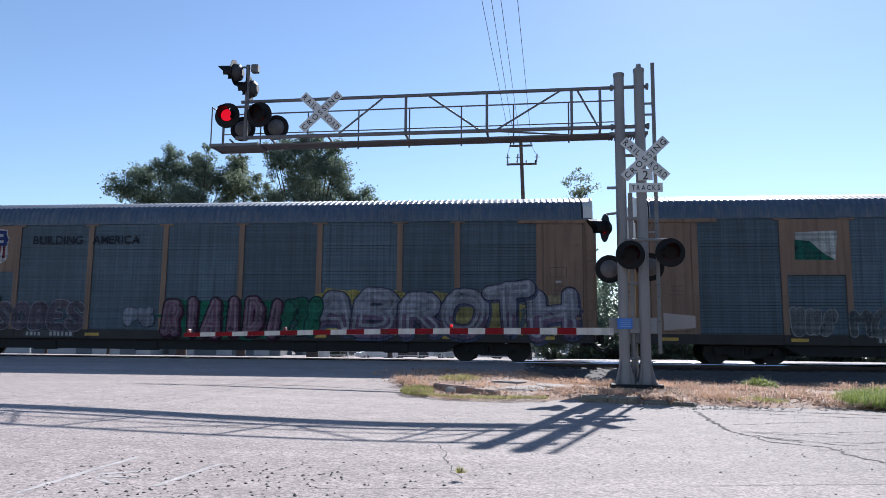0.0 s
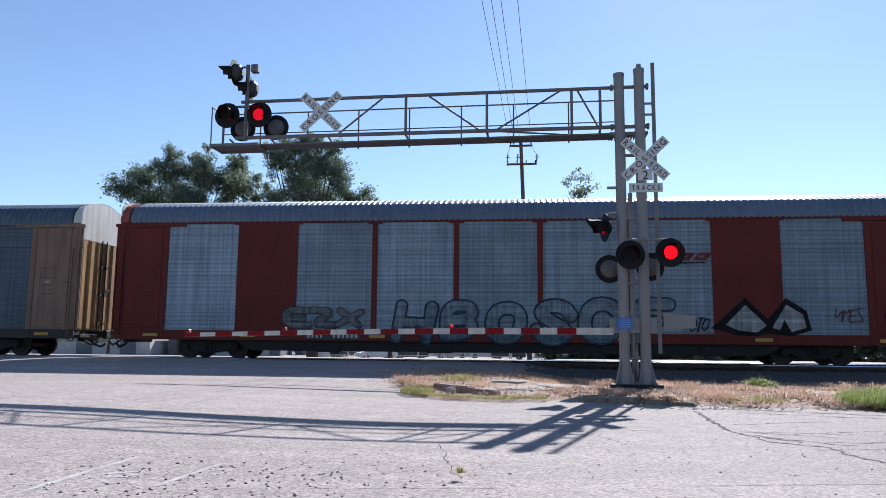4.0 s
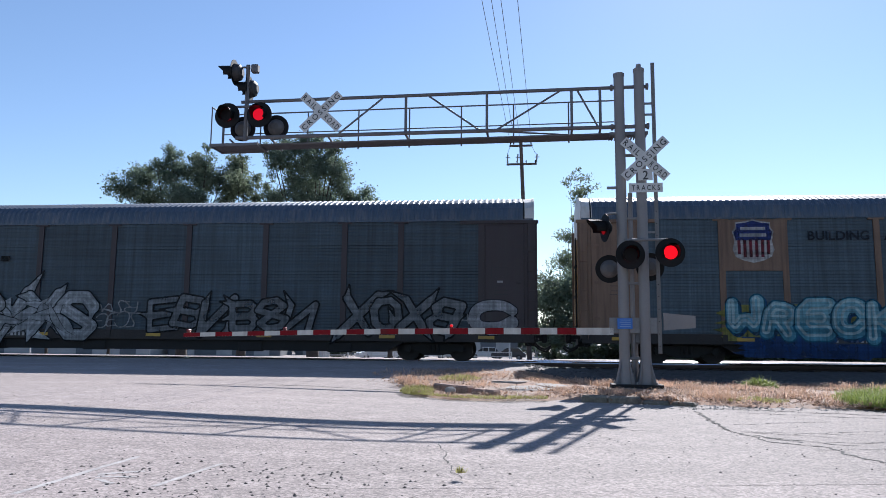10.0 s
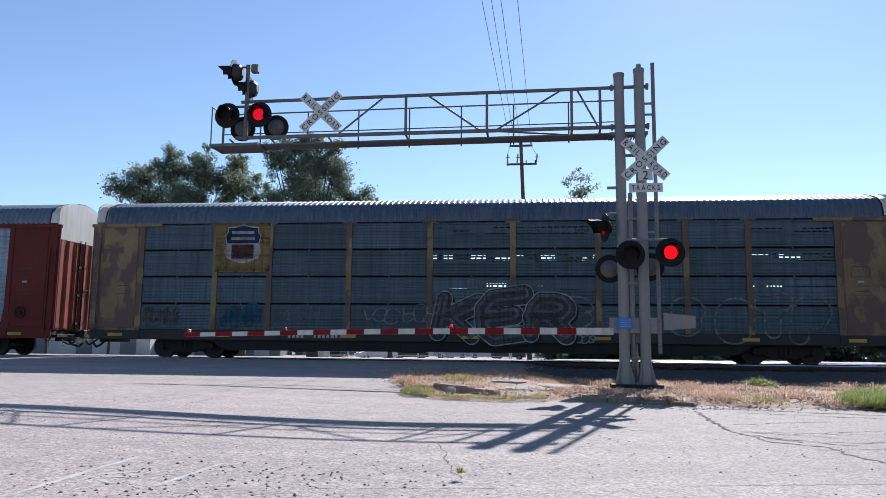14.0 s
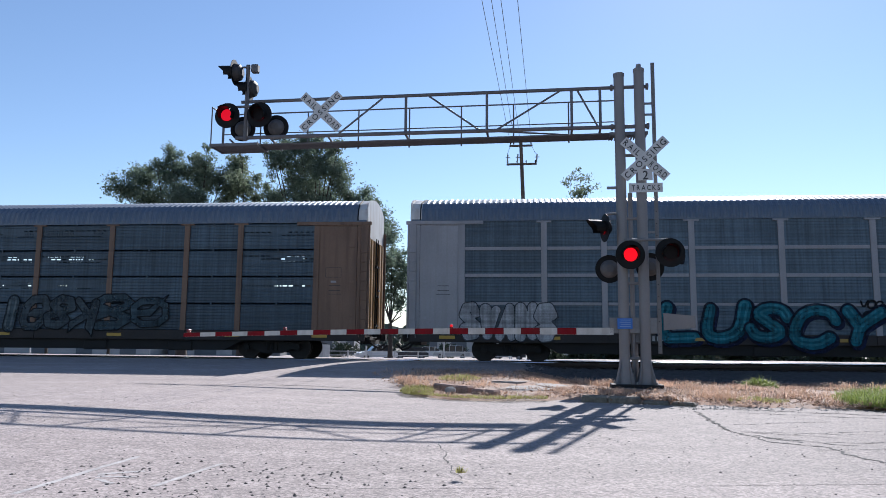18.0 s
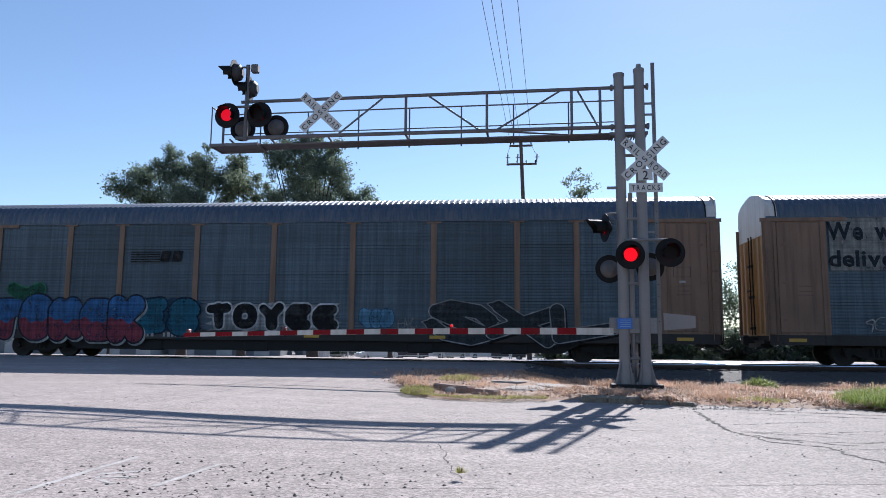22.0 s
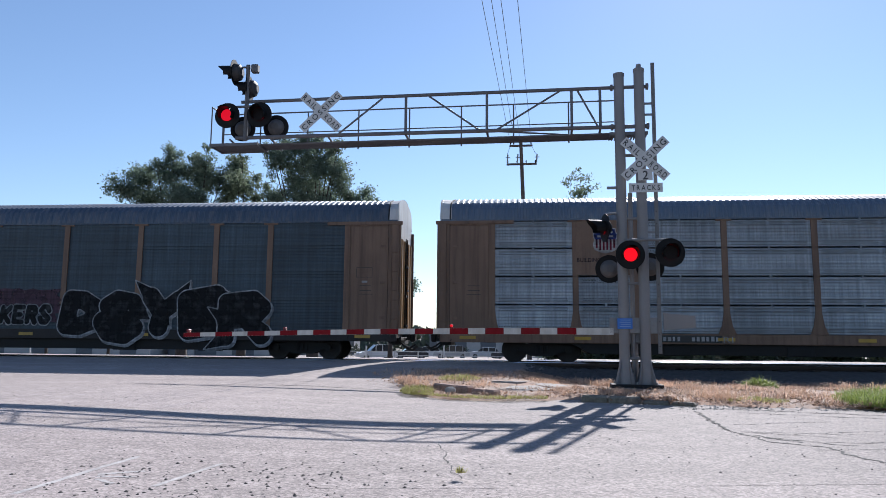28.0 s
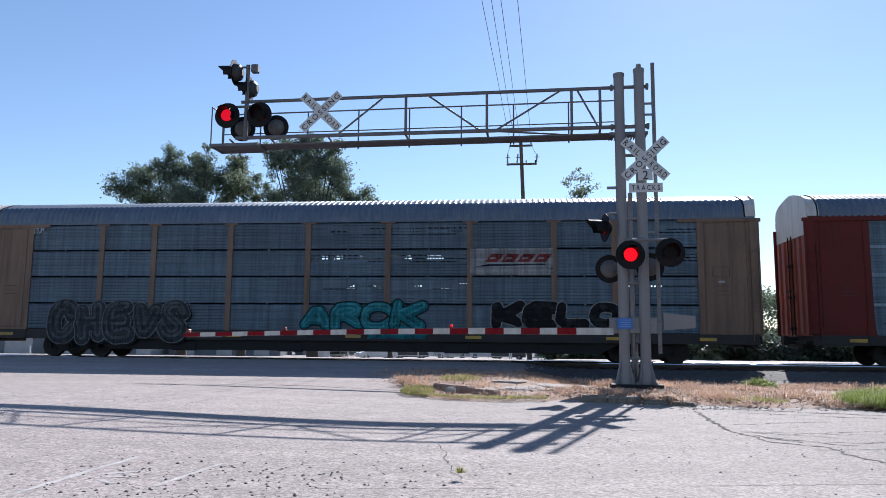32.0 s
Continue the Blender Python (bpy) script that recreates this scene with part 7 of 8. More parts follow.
def blades(name, count, place, height, width, mat, seed, label, flat=0.4):
    """Tufts of thin bent blades scattered by a function that gives a spot on the ground."""
    rnd = random.Random(seed)
    sh = Shape()
    for _ in range(count):
        x, y, k = place(rnd)
        z = ground_z(x, y) + 0.05
        a = rnd.uniform(0, 2 * math.pi)
        h = height * rnd.uniform(0.4, 1.15) * k
        lean = rnd.uniform(0.1, 1.0) * flat * 2
        d = Vector((math.cos(a), math.sin(a), 0))
        o = Vector((-d.y, d.x, 0)) * width * rnd.uniform(0.6, 1.3)
        p = Vector((x, y, z))
        m1 = p + d * h * lean * 0.5 + Vector((0, 0, h * 0.6))
        t1 = p + d * h * lean * 1.3 + Vector((0, 0, h * (1.0 - 0.45 * lean)))
        sh.add([p - o, p + o, m1 + o * 0.7, m1 - o * 0.7, t1], [(0, 1, 2, 3), (3, 2, 4)])
    return tagged(part(name, sh, mat), label, "grass", kind="stuff")


def on_island(rnd):
    """Spots in tufts; bare ground between them and round the foot of the mast."""
    while True:
        x = -1.0 + 16.5 * rnd.random() ** 1.4
        y0, y1 = along_line(ISLAND_NEAR, x), along_line(ISLAND_FAR, x)
        y = y0 + (y1 - y0) * rnd.random() ** 1.3
        if abs(x - MAST.x - 0.2) < 0.75 and -1.5 < y - MAST.y < 0.5:
            continue
        if x < 2.0 and rnd.random() < 0.8:
            continue
        n = noise.noise((x * 0.8, y * 0.8, 0.3)) + 0.7 * noise.noise((x * 3.1, y * 1.7, 5.0))
        if n > 0.02 or rnd.random() < 0.10:
            k = 1.0 + 0.9 * max(0.0, min(1.0, n))
            return x, y, k if n > 0.12 else 0.5


def in_tufts(rnd):
    """Spots in a few dense tufts of standing dry grass."""
    k = rnd.randrange(46)
    r2 = random.Random(700 + k)
    x = r2.uniform(2.2, 12.0) if k > 3 else r2.uniform(-0.8, 1.4)
    y0, y1 = along_line(ISLAND_NEAR, x) + 0.7, along_line(ISLAND_FAR, x)
    y = y0 + (y1 - y0) * r2.random() ** 1.5
    if abs(x - MAST.x - 0.2) < 1.0 and -2.4 < y - MAST.y < 0.6:
        y = MAST.y + 1.2
    return x + rnd.gauss(0, 0.16), y + rnd.gauss(0, 0.2), r2.uniform(0.5, 1.1)


blades("dead_grass", 34000, on_island, 0.10, 0.005, straw, 5, "matted dry brown dead grass on the island", 1.1)
blades("dead_grass", 9000, in_tufts, 0.24, 0.005, straw, 15, "taller tufts of dry brown grass on the island", 0.8)
blades("grey_dead_grass", 12000, on_island, 0.11, 0.006, straw_dark, 55, "grey-brown weathered stalks among the dead grass", 1.0)


def litter():
    """Broken stalks, leaves and crumbs lying about the island."""
    rnd = random.Random(91)
    sh = Shape()
    for _ in range(16000):
        x, y, _k = on_island(rnd)
        x, y = x + rnd.gauss(0, 0.25), y + rnd.gauss(0, 0.25)
        p = Vector((x, y, ground_z(x, y) + rnd.uniform(0.045, 0.10)))
        a, l, w = rnd.uniform(0, 6.3), rnd.uniform(0.015, 0.07), rnd.uniform(0.006, 0.02)
        u = Vector((math.cos(a), math.sin(a), rnd.uniform(-0.6, 0.6))) * l
        v = Vector((-math.sin(a), math.cos(a), rnd.uniform(-0.8, 0.8))) * w
        sh.add([p - u, p + v, p + u, p - v], [(0, 1, 2, 3)])
    tagged(part("leaf_litter", sh, litter_mat), "brown leaf litter and broken stalks on the island", "litter", kind="stuff")


litter()


def far_grass(rnd):
    a, w = rnd.uniform(-1.0, 24.0), rnd.uniform(6.6, 8.3)
    p = ORIGIN + D * a - N * w
    return p.x, p.y, 0.8


blades("dry_weeds", 3500, far_grass, 0.16, 0.006, straw, 6, "thin dry weeds along the ballast", 0.6)


def at_clump(cx, cy, rx, ry):
    def place(rnd):
        r, a = math.sqrt(rnd.random()), rnd.uniform(0, 2 * math.pi)
        return cx + rx * r * math.cos(a), cy + ry * r * math.sin(a), 1.15 - 0.6 * r
    return place


def along_edge(rnd):
    x = rnd.uniform(-0.75, 1.8)
    return x, along_line(ISLAND_NEAR, x) + abs(rnd.gauss(0, 0.22)) - 0.05, 0.9


blades("green_grass", 7000, at_clump(7.55, 11.4, 1.35, 1.1), 0.42, 0.0055, green_blade, 7, "tall green grass tuft beside the road", 0.5)
blades("green_grass", 2200, at_clump(8.6, 11.3, 1.3, 0.7), 0.4, 0.009, green_blade, 8, "tall green grass tuft beside the road", 0.5)
blades("edge_grass", 1500, along_edge, 0.07, 0.006, olive_blade, 9, "short yellow-green grass along the kerb nose", 0.6)
blades("edge_grass", 1500, at_clump(-0.45, 14.2, 0.35, 0.9), 0.14, 0.007, olive_blade, 10, "short yellow-green grass along the kerb nose", 0.6)
blades("yellow_grass", 400, at_clump(5.1, 11.9, 0.5, 0.35), 0.12, 0.007, olive_blade, 12, "yellowed grass tuft beside the road", 0.6)
blades("green_weeds", 700, at_clump(6.75, 15.6, 0.35, 0.35), 0.34, 0.012, green_blade, 13, "low green weeds by the ballast", 0.6)
blades("crack_weed", 60, at_clump(0.14, 5.19, 0.035, 0.035), 0.07, 0.004, olive_blade, 14, "tiny weed growing from a crack", 0.6)
blades("green_weeds", 700, at_clump(0.4, 16.8, 0.5, 0.5), 0.16, 0.009, olive_blade, 15, "low green weeds on the island", 0.6)


def stones(name, count, place, size, mat, seed, label, kind="stuff"):
    rnd = random.Random(seed)
    sh = Shape()
    for _ in range(count):
        x, y = place(rnd)
        r = size * rnd.uniform(0.4, 1.4) ** 1.5
        z = ground_z(x, y)
        vs = []
        for dx, dy, dz in ((1, 0, 0.3), (0.3, 0.9, 0.35), (-0.8, 0.6, 0.3), (-0.9, -0.5, 0.35), (0.2, -1, 0.3), (0.0, 0.1, 1.0)):
            vs.append((x + dx * r * rnd.uniform(0.7, 1.2), y + dy * r * rnd.uniform(0.7, 1.2), z + dz * r * rnd.uniform(0.6, 1.0)))
        vs += [(x + r * 0.9, y, z - 0.01), (x - r * 0.6, y + r * 0.7, z - 0.01), (x - r * 0.4, y - r * 0.8, z - 0.01)]
        sh.add(vs, [(0, 1, 5), (1, 2, 5), (2, 3, 5), (3, 4, 5), (4, 0, 5), (0, 6, 1), (1, 7, 2), (2, 7, 3), (3, 8, 4), (4, 6, 0), (6, 7, 1), (7, 8, 3), (8, 6, 4)])
    return tagged(part(name, sh, mat), label, "gravel", kind=kind)


def near_stones(rnd):
    x = rnd.gauss(-1.6, 0.9)
    return x, max(4.3, rnd.gauss(5.2, 0.55) + 0.1 * x)


def all_stones(rnd):
    return rnd.uniform(-8, 8), rnd.uniform(4.2, 16)


stones("road_gravel", 420, near_stones, 0.0085, stone_mat, 3, "loose dark gravel scattered on the asphalt")
stones("road_gravel", 2600, all_stones, 0.006, stone_mat, 4, "small loose stones scattered on the asphalt")
stones("pale_gravel", 500, lambda r: (r.uniform(2.8, 6.5), r.uniform(10.8, 12.4)), 0.018, concrete, 5, "pale gravel along the edge of the road")


def ballast_spot(rnd):
    p = ORIGIN + D * rnd.uniform(2.8, 22) - N * rnd.uniform(0.9, 6.5)
    return p.x, p.y


stones("ballast_stones", 6000, ballast_spot, 0.045, ballast, 6, "dark crushed ballast stones beside the rail")


# ---------------------------------------------------------------- trees
bark = material("grey_bark", (0.055, 0.045, 0.038), 0.9, 0, 0.6, 0.3, 4, 30, 0.5)
leaf_a = leafy("dark_green_leaves", (0.17, 0.225, 0.165), 0.6)
leaf_far = leafy("far_wood_leaves", (0.06, 0.085, 0.06), 0.15)
# shade put into the scrub's leaf colour, with hardly any light let through
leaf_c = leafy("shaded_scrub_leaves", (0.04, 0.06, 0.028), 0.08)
leaf_b = leafy("olive_green_leaves", (0.19, 0.235, 0.155), 0.6)


def tree(x, y, base, clumps, seed, leaves, leaf, mat, label, trunk_r=0.3):
    """Trunk and limbs that reach into clumps of leafy puffs with gaps between; a clump is x, y, z, radius."""
    rnd = random.Random(seed)
    rng = np.random.default_rng(seed)
    t = empty("tree", pose(x, y, base))
    tagged(t, label, "tree")
    sh = Shape()
    top = max(c[2] for c in clumps)
    fork = Vector((rnd.uniform(-0.3, 0.3), rnd.uniform(-0.3, 0.3), top * 0.3))
    sh.rod((0, 0, -0.4), fork, trunk_r * 1.25, trunk_r * 0.8, 12)
    puffs = []
    for cx, cy, cz, r in clumps:
        e = Vector((cx, cy, cz - 0.3 * r))
        m = fork.lerp(e, 0.55) + Vector((rnd.uniform(-0.6, 0.6), rnd.uniform(-0.6, 0.6), rnd.uniform(-0.6, 0.2)))
        sh.rod(fork, m, trunk_r * 0.32, trunk_r * 0.18, 7).rod(m, e, trunk_r * 0.18, trunk_r * 0.06, 6)
        for _ in range(9 if r > 0.6 else 5):
            d = Vector((rnd.gauss(0, 0.55), rnd.gauss(0, 0.6), rnd.gauss(0.0, 0.48))) * r
            if d.length > 1.15 * r:
                d *= 1.15 * r / d.length
            q = Vector((cx, cy, cz)) + d
            sh.rod(e, q, trunk_r * 0.05, trunk_r * 0.02, 5, False)
            puffs.append((q.x, q.y, q.z, r * rnd.uniform(0.3, 0.6)))
    part("trunk", sh, bark, t, "grey trunk and limbs")
    weight = np.array([p[3] ** 1.7 for p in puffs])
    pick = rng.choice(len(puffs), size=leaves, p=weight / weight.sum())
    at = np.array(puffs)[pick]
    ball = rng.normal(size=(leaves, 3))
    ball *= (rng.random((leaves, 1)) ** 0.7 * 1.5) / np.linalg.norm(ball, axis=1, keepdims=True)
    stray = 1 + 0.6 * (rng.random((leaves, 1)) < 0.12)
    p = at[:, :3] + ball * stray * at[:, 3:4] * np.array([1.1, 1.2, 0.9])
    u = rng.normal(size=(leaves, 3))
    u /= np.linalg.norm(u, axis=1, keepdims=True)
    v = np.cross(u, rng.normal(size=(leaves, 3)))
    v /= np.linalg.norm(v, axis=1, keepdims=True)
    size = leaf * rng.uniform(0.6, 1.4, (leaves, 1))
    vs = np.stack([p - u * size, p + v * size * 0.5, p + u * size, p - v * size * 0.5], 1).reshape(-1, 3)
    me = bpy.data.meshes.new("crown")
    me.from_pydata(vs.tolist(), [], np.arange(leaves * 4).reshape(-1, 4).tolist())
    me.materials.append(None)
    part("crown", me, mat, t)
    return t


def crown(seed, n, w, h0, h1, r0, r1, shape):
    rnd = random.Random(seed)
    out = []
    for _ in range(n):
        x = rnd.uniform(-w, w)
        hi = shape(x / w)
        z = rnd.uniform(h0, max(h0 + 0.3, h0 + (h1 - h0) * hi))
        out.append((x, rnd.uniform(-w * 0.45, w * 0.45), z, rnd.uniform(r0, r1)))
    return out


LEAFY = "broad leafy green tree behind the railway"
tree(-21.4, 60, -1.2, [(-5.2, -0.9, 14.6, 1.0), (-4.9, 0.8, 16.2, 0.8), (-3.6, 0.6, 15.4, 1.1), (-2.6, -0.6, 16.3, 0.8), (-1.6, -0.0, 17.5, 0.75), (-1.2, -0.1, 15.8, 1.2), (0.0, 0.4, 16.7, 0.9), (0.6, 0.7, 15.4, 1.2), (1.5, -1.0, 16.7, 0.8), (1.6, -1.1, 18.1, 0.35), (2.2, 0.8, 15.6, 1.1), (-4.0, -0.2, 13.8, 1.3), (-1.5, 0.6, 13.8, 1.6), (1.2, -1.2, 13.6, 1.5), (-3.0, -0.1, 11.2, 1.8), (0.0, 0.5, 10.7, 2), (2.5, -0.7, 11.2, 1.6)], 1, 48000, 0.10, leaf_a, LEAFY, 0.4)
tree(-16.9, 61, -1.2, [(-1.4, 1.1, 17.3, 0.8), (-0.8, 1.1, 16.2, 1.1), (-0.2, -1.1, 17.6, 0.5), (-0.4, -1.0, 14.8, 1.2), (0.6, 0.8, 16.4, 0.6), (1.0, 0.6, 14.4, 0.9), (-1.6, 0.4, 14.6, 1.0), (1.8, -0.5, 15.6, 0.5), (0.2, 0.3, 12.7, 1.6), (1.7, 0.3, 11.2, 1.8)], 2, 21000, 0.10, leaf_b, LEAFY, 0.35)
tree(-10.6, 60, -1.2, [(-3.8, -0.6, 17.8, 0.8), (-2.8, 0.1, 18.3, 0.8), (-1.6, -0.3, 18.6, 0.9), (-0.4, 0.2, 18.7, 0.8), (0.8, 0.3, 18.4, 0.8), (1.7, -1.0, 18.1, 0.5), (-3.0, -1.2, 16.6, 1.1), (-1.4, 0.8, 16.8, 1.4), (0.2, -0.6, 16.7, 1.2), (1.4, -0.6, 16.1, 1.0), (-4.0, 1.2, 14.6, 0.9), (-2.0, -0.1, 14.6, 1.5), (0.2, 0.8, 14.6, 1.6), (2.2, -0.1, 15.1, 1.0), (3.3, 0.3, 14.3, 0.9), (4.2, -0.8, 13.5, 0.8), (5.0, 0.3, 13.7, 0.4), (2.6, 0.9, 12.6, 1.5), (-0.4, 0.1, 11.7, 2), (4.4, 0.6, 11.6, 1.1), (5.6, 0.4, 10.8, 0.8), (5.8, -1.0, 9.0, 0.7), (4.2, 0.6, 9.2, 1.2), (5.4, 0.2, 7.2, 0.7)], 3, 56000, 0.10, leaf_a, LEAFY, 0.45)
tree(11.4, 60, -1.2, [(-0.7, 0, 15.6, 0.55), (0.2, 0, 16.2, 0.6), (0.9, 0, 15.2, 0.55), (0.0, 0, 14.6, 0.7), (-0.4, 0, 12.6, 0.5), (-0.9, 0, 11.0, 0.8), (-1.2, 0, 9.4, 1.1), (0.4, 0, 8.6, 1.2), (-0.3, 0, 6.8, 1.5), (0.9, 0, 10.4, 0.5), (-2.0, 0, 7.2, 1.2)], 4, 8500, 0.10, leaf_b, "slender tree with a sparse crown behind the railway", 0.18)
tree(-4.4, 62, -1.2, [(-0.9, 0.2, 12.3, 0.9), (-1.0, -0.3, 10.9, 1.1), (-0.4, 0.4, 9.6, 1.0), (0.5, 0.0, 9.3, 0.8), (1.2, -0.2, 8.4, 0.7), (-1.3, 0.0, 8.2, 1.1), (0.1, 0.3, 7.6, 1.0), (1.3, 0.0, 6.8, 0.7), (-0.8, 0.1, 6.3, 1.0), (0.6, 0.0, 5.6, 0.8)], 11, 15000, 0.10, leaf_a, "slender leafy green tree behind the railway", 0.2)
SHRUB = "scrubby roadside tree beyond the tracks"
for k, (x, y, w, h) in enumerate(((9.6, 52, 1.6, 9.0), (7.9, 52, 0.9, 8.0), (13.2, 55, 1.8, 8.0), (17.5, 58, 2.2, 6.6), (22.5, 62, 2.6, 8.2), (26.0, 60, 2.4, 9.0), (30.5, 58, 2.6, 8.5), (36, 66, 3.0, 8.0), (-32, 70, 3.2, 9.0), (-40, 74, 3.4, 9.5))):
    tree(x, y, -1.2, crown(20 + k, 12, w, 2.0, h, 0.7, 1.4, lambda u: 1 - 0.6 * u * u), 30 + k, 7000, 0.12, leaf_b if k % 2 else leaf_a, SHRUB, 0.14)
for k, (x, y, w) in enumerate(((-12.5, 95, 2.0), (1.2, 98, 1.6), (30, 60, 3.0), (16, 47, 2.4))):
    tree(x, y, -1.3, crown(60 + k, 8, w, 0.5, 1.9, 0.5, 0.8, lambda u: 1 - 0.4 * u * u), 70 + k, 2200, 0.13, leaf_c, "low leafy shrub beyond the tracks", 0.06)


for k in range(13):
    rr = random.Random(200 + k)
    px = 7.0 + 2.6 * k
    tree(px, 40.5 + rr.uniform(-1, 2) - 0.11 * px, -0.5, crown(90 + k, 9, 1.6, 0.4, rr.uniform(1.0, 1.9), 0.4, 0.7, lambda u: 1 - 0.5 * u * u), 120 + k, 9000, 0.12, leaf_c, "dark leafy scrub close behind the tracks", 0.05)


# ---------------------------------------------------------------- utility pole and wires
pole_wood = material("weathered_pole_wood", (0.11, 0.085, 0.07), 0.9, 0, 0.6, 0.25, 3, 40, 0.3)
wire_mat = material("dark_wire", (0.05, 0.05, 0.052), 0.6, 0.3, 0.8, 0.1, 3, 40, 0.0)


def build_pole():
    p = empty("utility_pole", pose(5.55, 46, -1.2, 0, -2.0, 0))
    tagged(p, "tall wooden utility pole with two crossarms behind the railway", "utility pole")
    part("pole", Shape().rod((0, 0, -0.3), (0, 0, 15.25), 0.17, 0.11, 14), pole_wood, p)
    for z, w, n in ((14.93, 0.75, 3), (13.7, 0.98, 4)):
        arm = part("crossarm", Shape().box(-w, w, -0.06, 0.06, z - 0.06, z + 0.06, 0.01), pole_wood, p)
        for k in range(n):
            x = -w + 0.08 + k * (2 * w - 0.16) / (n - 1)
            part("insulator", Shape().rod((x, 0, z + 0.06), (x, 0, z + 0.14), 0.03, n=8).rod((x, 0, z + 0.14), (x, 0, z + 0.24), 0.055, 0.035, 8), underside, arm)
    for x in (-0.95, -0.3, 0.95):
        part("cutout_fuse", Shape().rod((x, -0.15, 13.75), (x + 0.05, -0.25, 14.3), 0.045, n=8).rod((x - 0.1, -0.2, 14.1), (x + 0.2, -0.2, 14.1), 0.025, n=6), galv, p, "grey cutout fuse")
    part("drop_wire", Shape().tube([(-0.7, 0, 14.95), (-0.85, -0.1, 14.5), (-0.95, -0.2, 14.3)], 0.012, 5).tube([(0.7, 0, 14.95), (0.85, -0.1, 14.5), (0.95, -0.2, 14.3)], 0.012, 5), wire_mat, p)
    return p


build_pole()
for k, (x0, x1) in enumerate(((4.32, 1.32), (4.62, 1.67), (4.98, 2.02), (5.72, 2.63))):
    sh = Shape()
    pts = []
    for i in range(19):
        y = 46 - 66 * i / 18
        u = (46 - y) / 21
        pts.append((x0 + (x1 - x0) * u, y, 13.98 - 0.75 * u + 0.16 * u * u))
    sh.tube(pts, 0.0125, 5)
    tagged(part("overhead_wire", sh, wire_mat), "thin dark overhead power line from the pole", "power line", group="overhead wires")


# ---------------------------------------------------------------- lot beyond the tracks
LOT_Z = -1.23
lot_mat = material("pale_sunlit_concrete_lot", (0.22, 0.21, 0.20), 0.9, 0, 0.85, 0.12, 0.4, 8, 0.1)
wall_pale = material("pale_rendered_wall", (0.45, 0.43, 0.41), 0.85, 0, 0.85, 0.08, 1, 20, 0.1)
wall_dark = material("grey_metal_wall", (0.15, 0.16, 0.17), 0.7, 0.2, 0.85, 0.08, 1, 20, 0.1)
glass_dark = material("dark_window_glass", (0.02, 0.025, 0.03), 0.08, 0, 0.9, 0.05, 2, 20, 0.0)
tyre = material("black_tyre", (0.015, 0.015, 0.015), 0.8, 0, 0.8, 0.1, 4, 40, 0.1)
white_car = material("white_car_paint", (0.6, 0.61, 0.62), 0.25, 0, 0.95, 0.02, 2, 20, 0.0)
dark_car = material("dark_car_paint", (0.03, 0.035, 0.045), 0.25, 0, 0.95, 0.02, 2, 20, 0.0)
grey_car = material("silver_car_paint", (0.32, 0.34, 0.36), 0.3, 0.5, 0.95, 0.02, 2, 20, 0.0)
tagged(part("parking_lot", Shape().box(-60, 60, 70, 130, LOT_Z - 0.2, LOT_Z + 0.02), lot_mat), "pale sunlit paved lot beyond the railway", "parking lot", kind="structure")


def parked_car(x, y, turn, mat, label, tall=1.55, long=4.5):
    c = empty("parked_car", pose(x, y, LOT_Z + 0.02, 0, 0, turn))
    tagged(c, label, "car", group="parked cars")
    h = long / 2
    side = [(-h, 0.35), (-h, 0.8), (-h * 0.9, 0.95), (-h * 0.5, 1.0), (h * 0.55, 1.0), (h * 0.97, 0.85), (h, 0.6), (h, 0.35)]
    body = part("body", Shape().prism(side, "y", -0.88, 0.88), mat, c)
    cabin = [(-h * 0.85, 0.98), (-h * 0.62, tall), (h * 0.12, tall), (h * 0.45, 0.98)]
    part("cabin", Shape().prism(cabin, "y", -0.78, 0.78), glass_dark, c, "dark glazed cabin")
    part("roof_panel", Shape().box(-h * 0.62, h * 0.12, -0.76, 0.76, tall - 0.02, tall + 0.03, 0.02), mat, c)
    for s in (-1, 1):
        for px in (-h * 0.62, h * 0.6):
            wh = part("wheel", Shape().rod((px, s * 0.72, 0.33), (px, s * 0.91, 0.33), 0.33, n=18), tyre, c)
            part("rim", Shape().rod((px, s * 0.91, 0.33), (px, s * 0.92, 0.33), 0.2, n=14), galv, wh)
        part("headlight", Shape().box(h - 0.06, h + 0.01, s * 0.6 - 0.18, s * 0.6 + 0.18, 0.62, 0.76, 0.02), white_sign, c)
        part("tail_light", Shape().box(-h - 0.01, -h + 0.05, s * 0.65 - 0.14, s * 0.65 + 0.14, 0.68, 0.84, 0.02), lamp_red, c)
    for px in (-h * 0.62, -h * 0.22, h * 0.12):
        part("pillar", Shape().box(px - 0.04, px + 0.04, -0.79, 0.79, 0.98, tall, 0.005), mat, c)
    return c


parked_car(-7.7, 86, 200, white_car, "white parked sport utility vehicle in the lot", 1.75, 4.7)
parked_car(-3.9, 89, 190, dark_car, "dark parked car in the lot", 1.5, 4.3)
parked_car(1.2, 93, 180, grey_car, "silver parked pickup in the lot", 1.7, 4.6)
parked_car(5.6, 96, 180, white_car, "white parked car in the lot", 1.5, 4.3)
parked_car(8.4, 92, 170, dark_car, "dark parked car in the lot", 1.45, 4.3)
parked_car(-1.2, 97, 0, white_car, "white parked car in the lot", 1.5, 4.4)


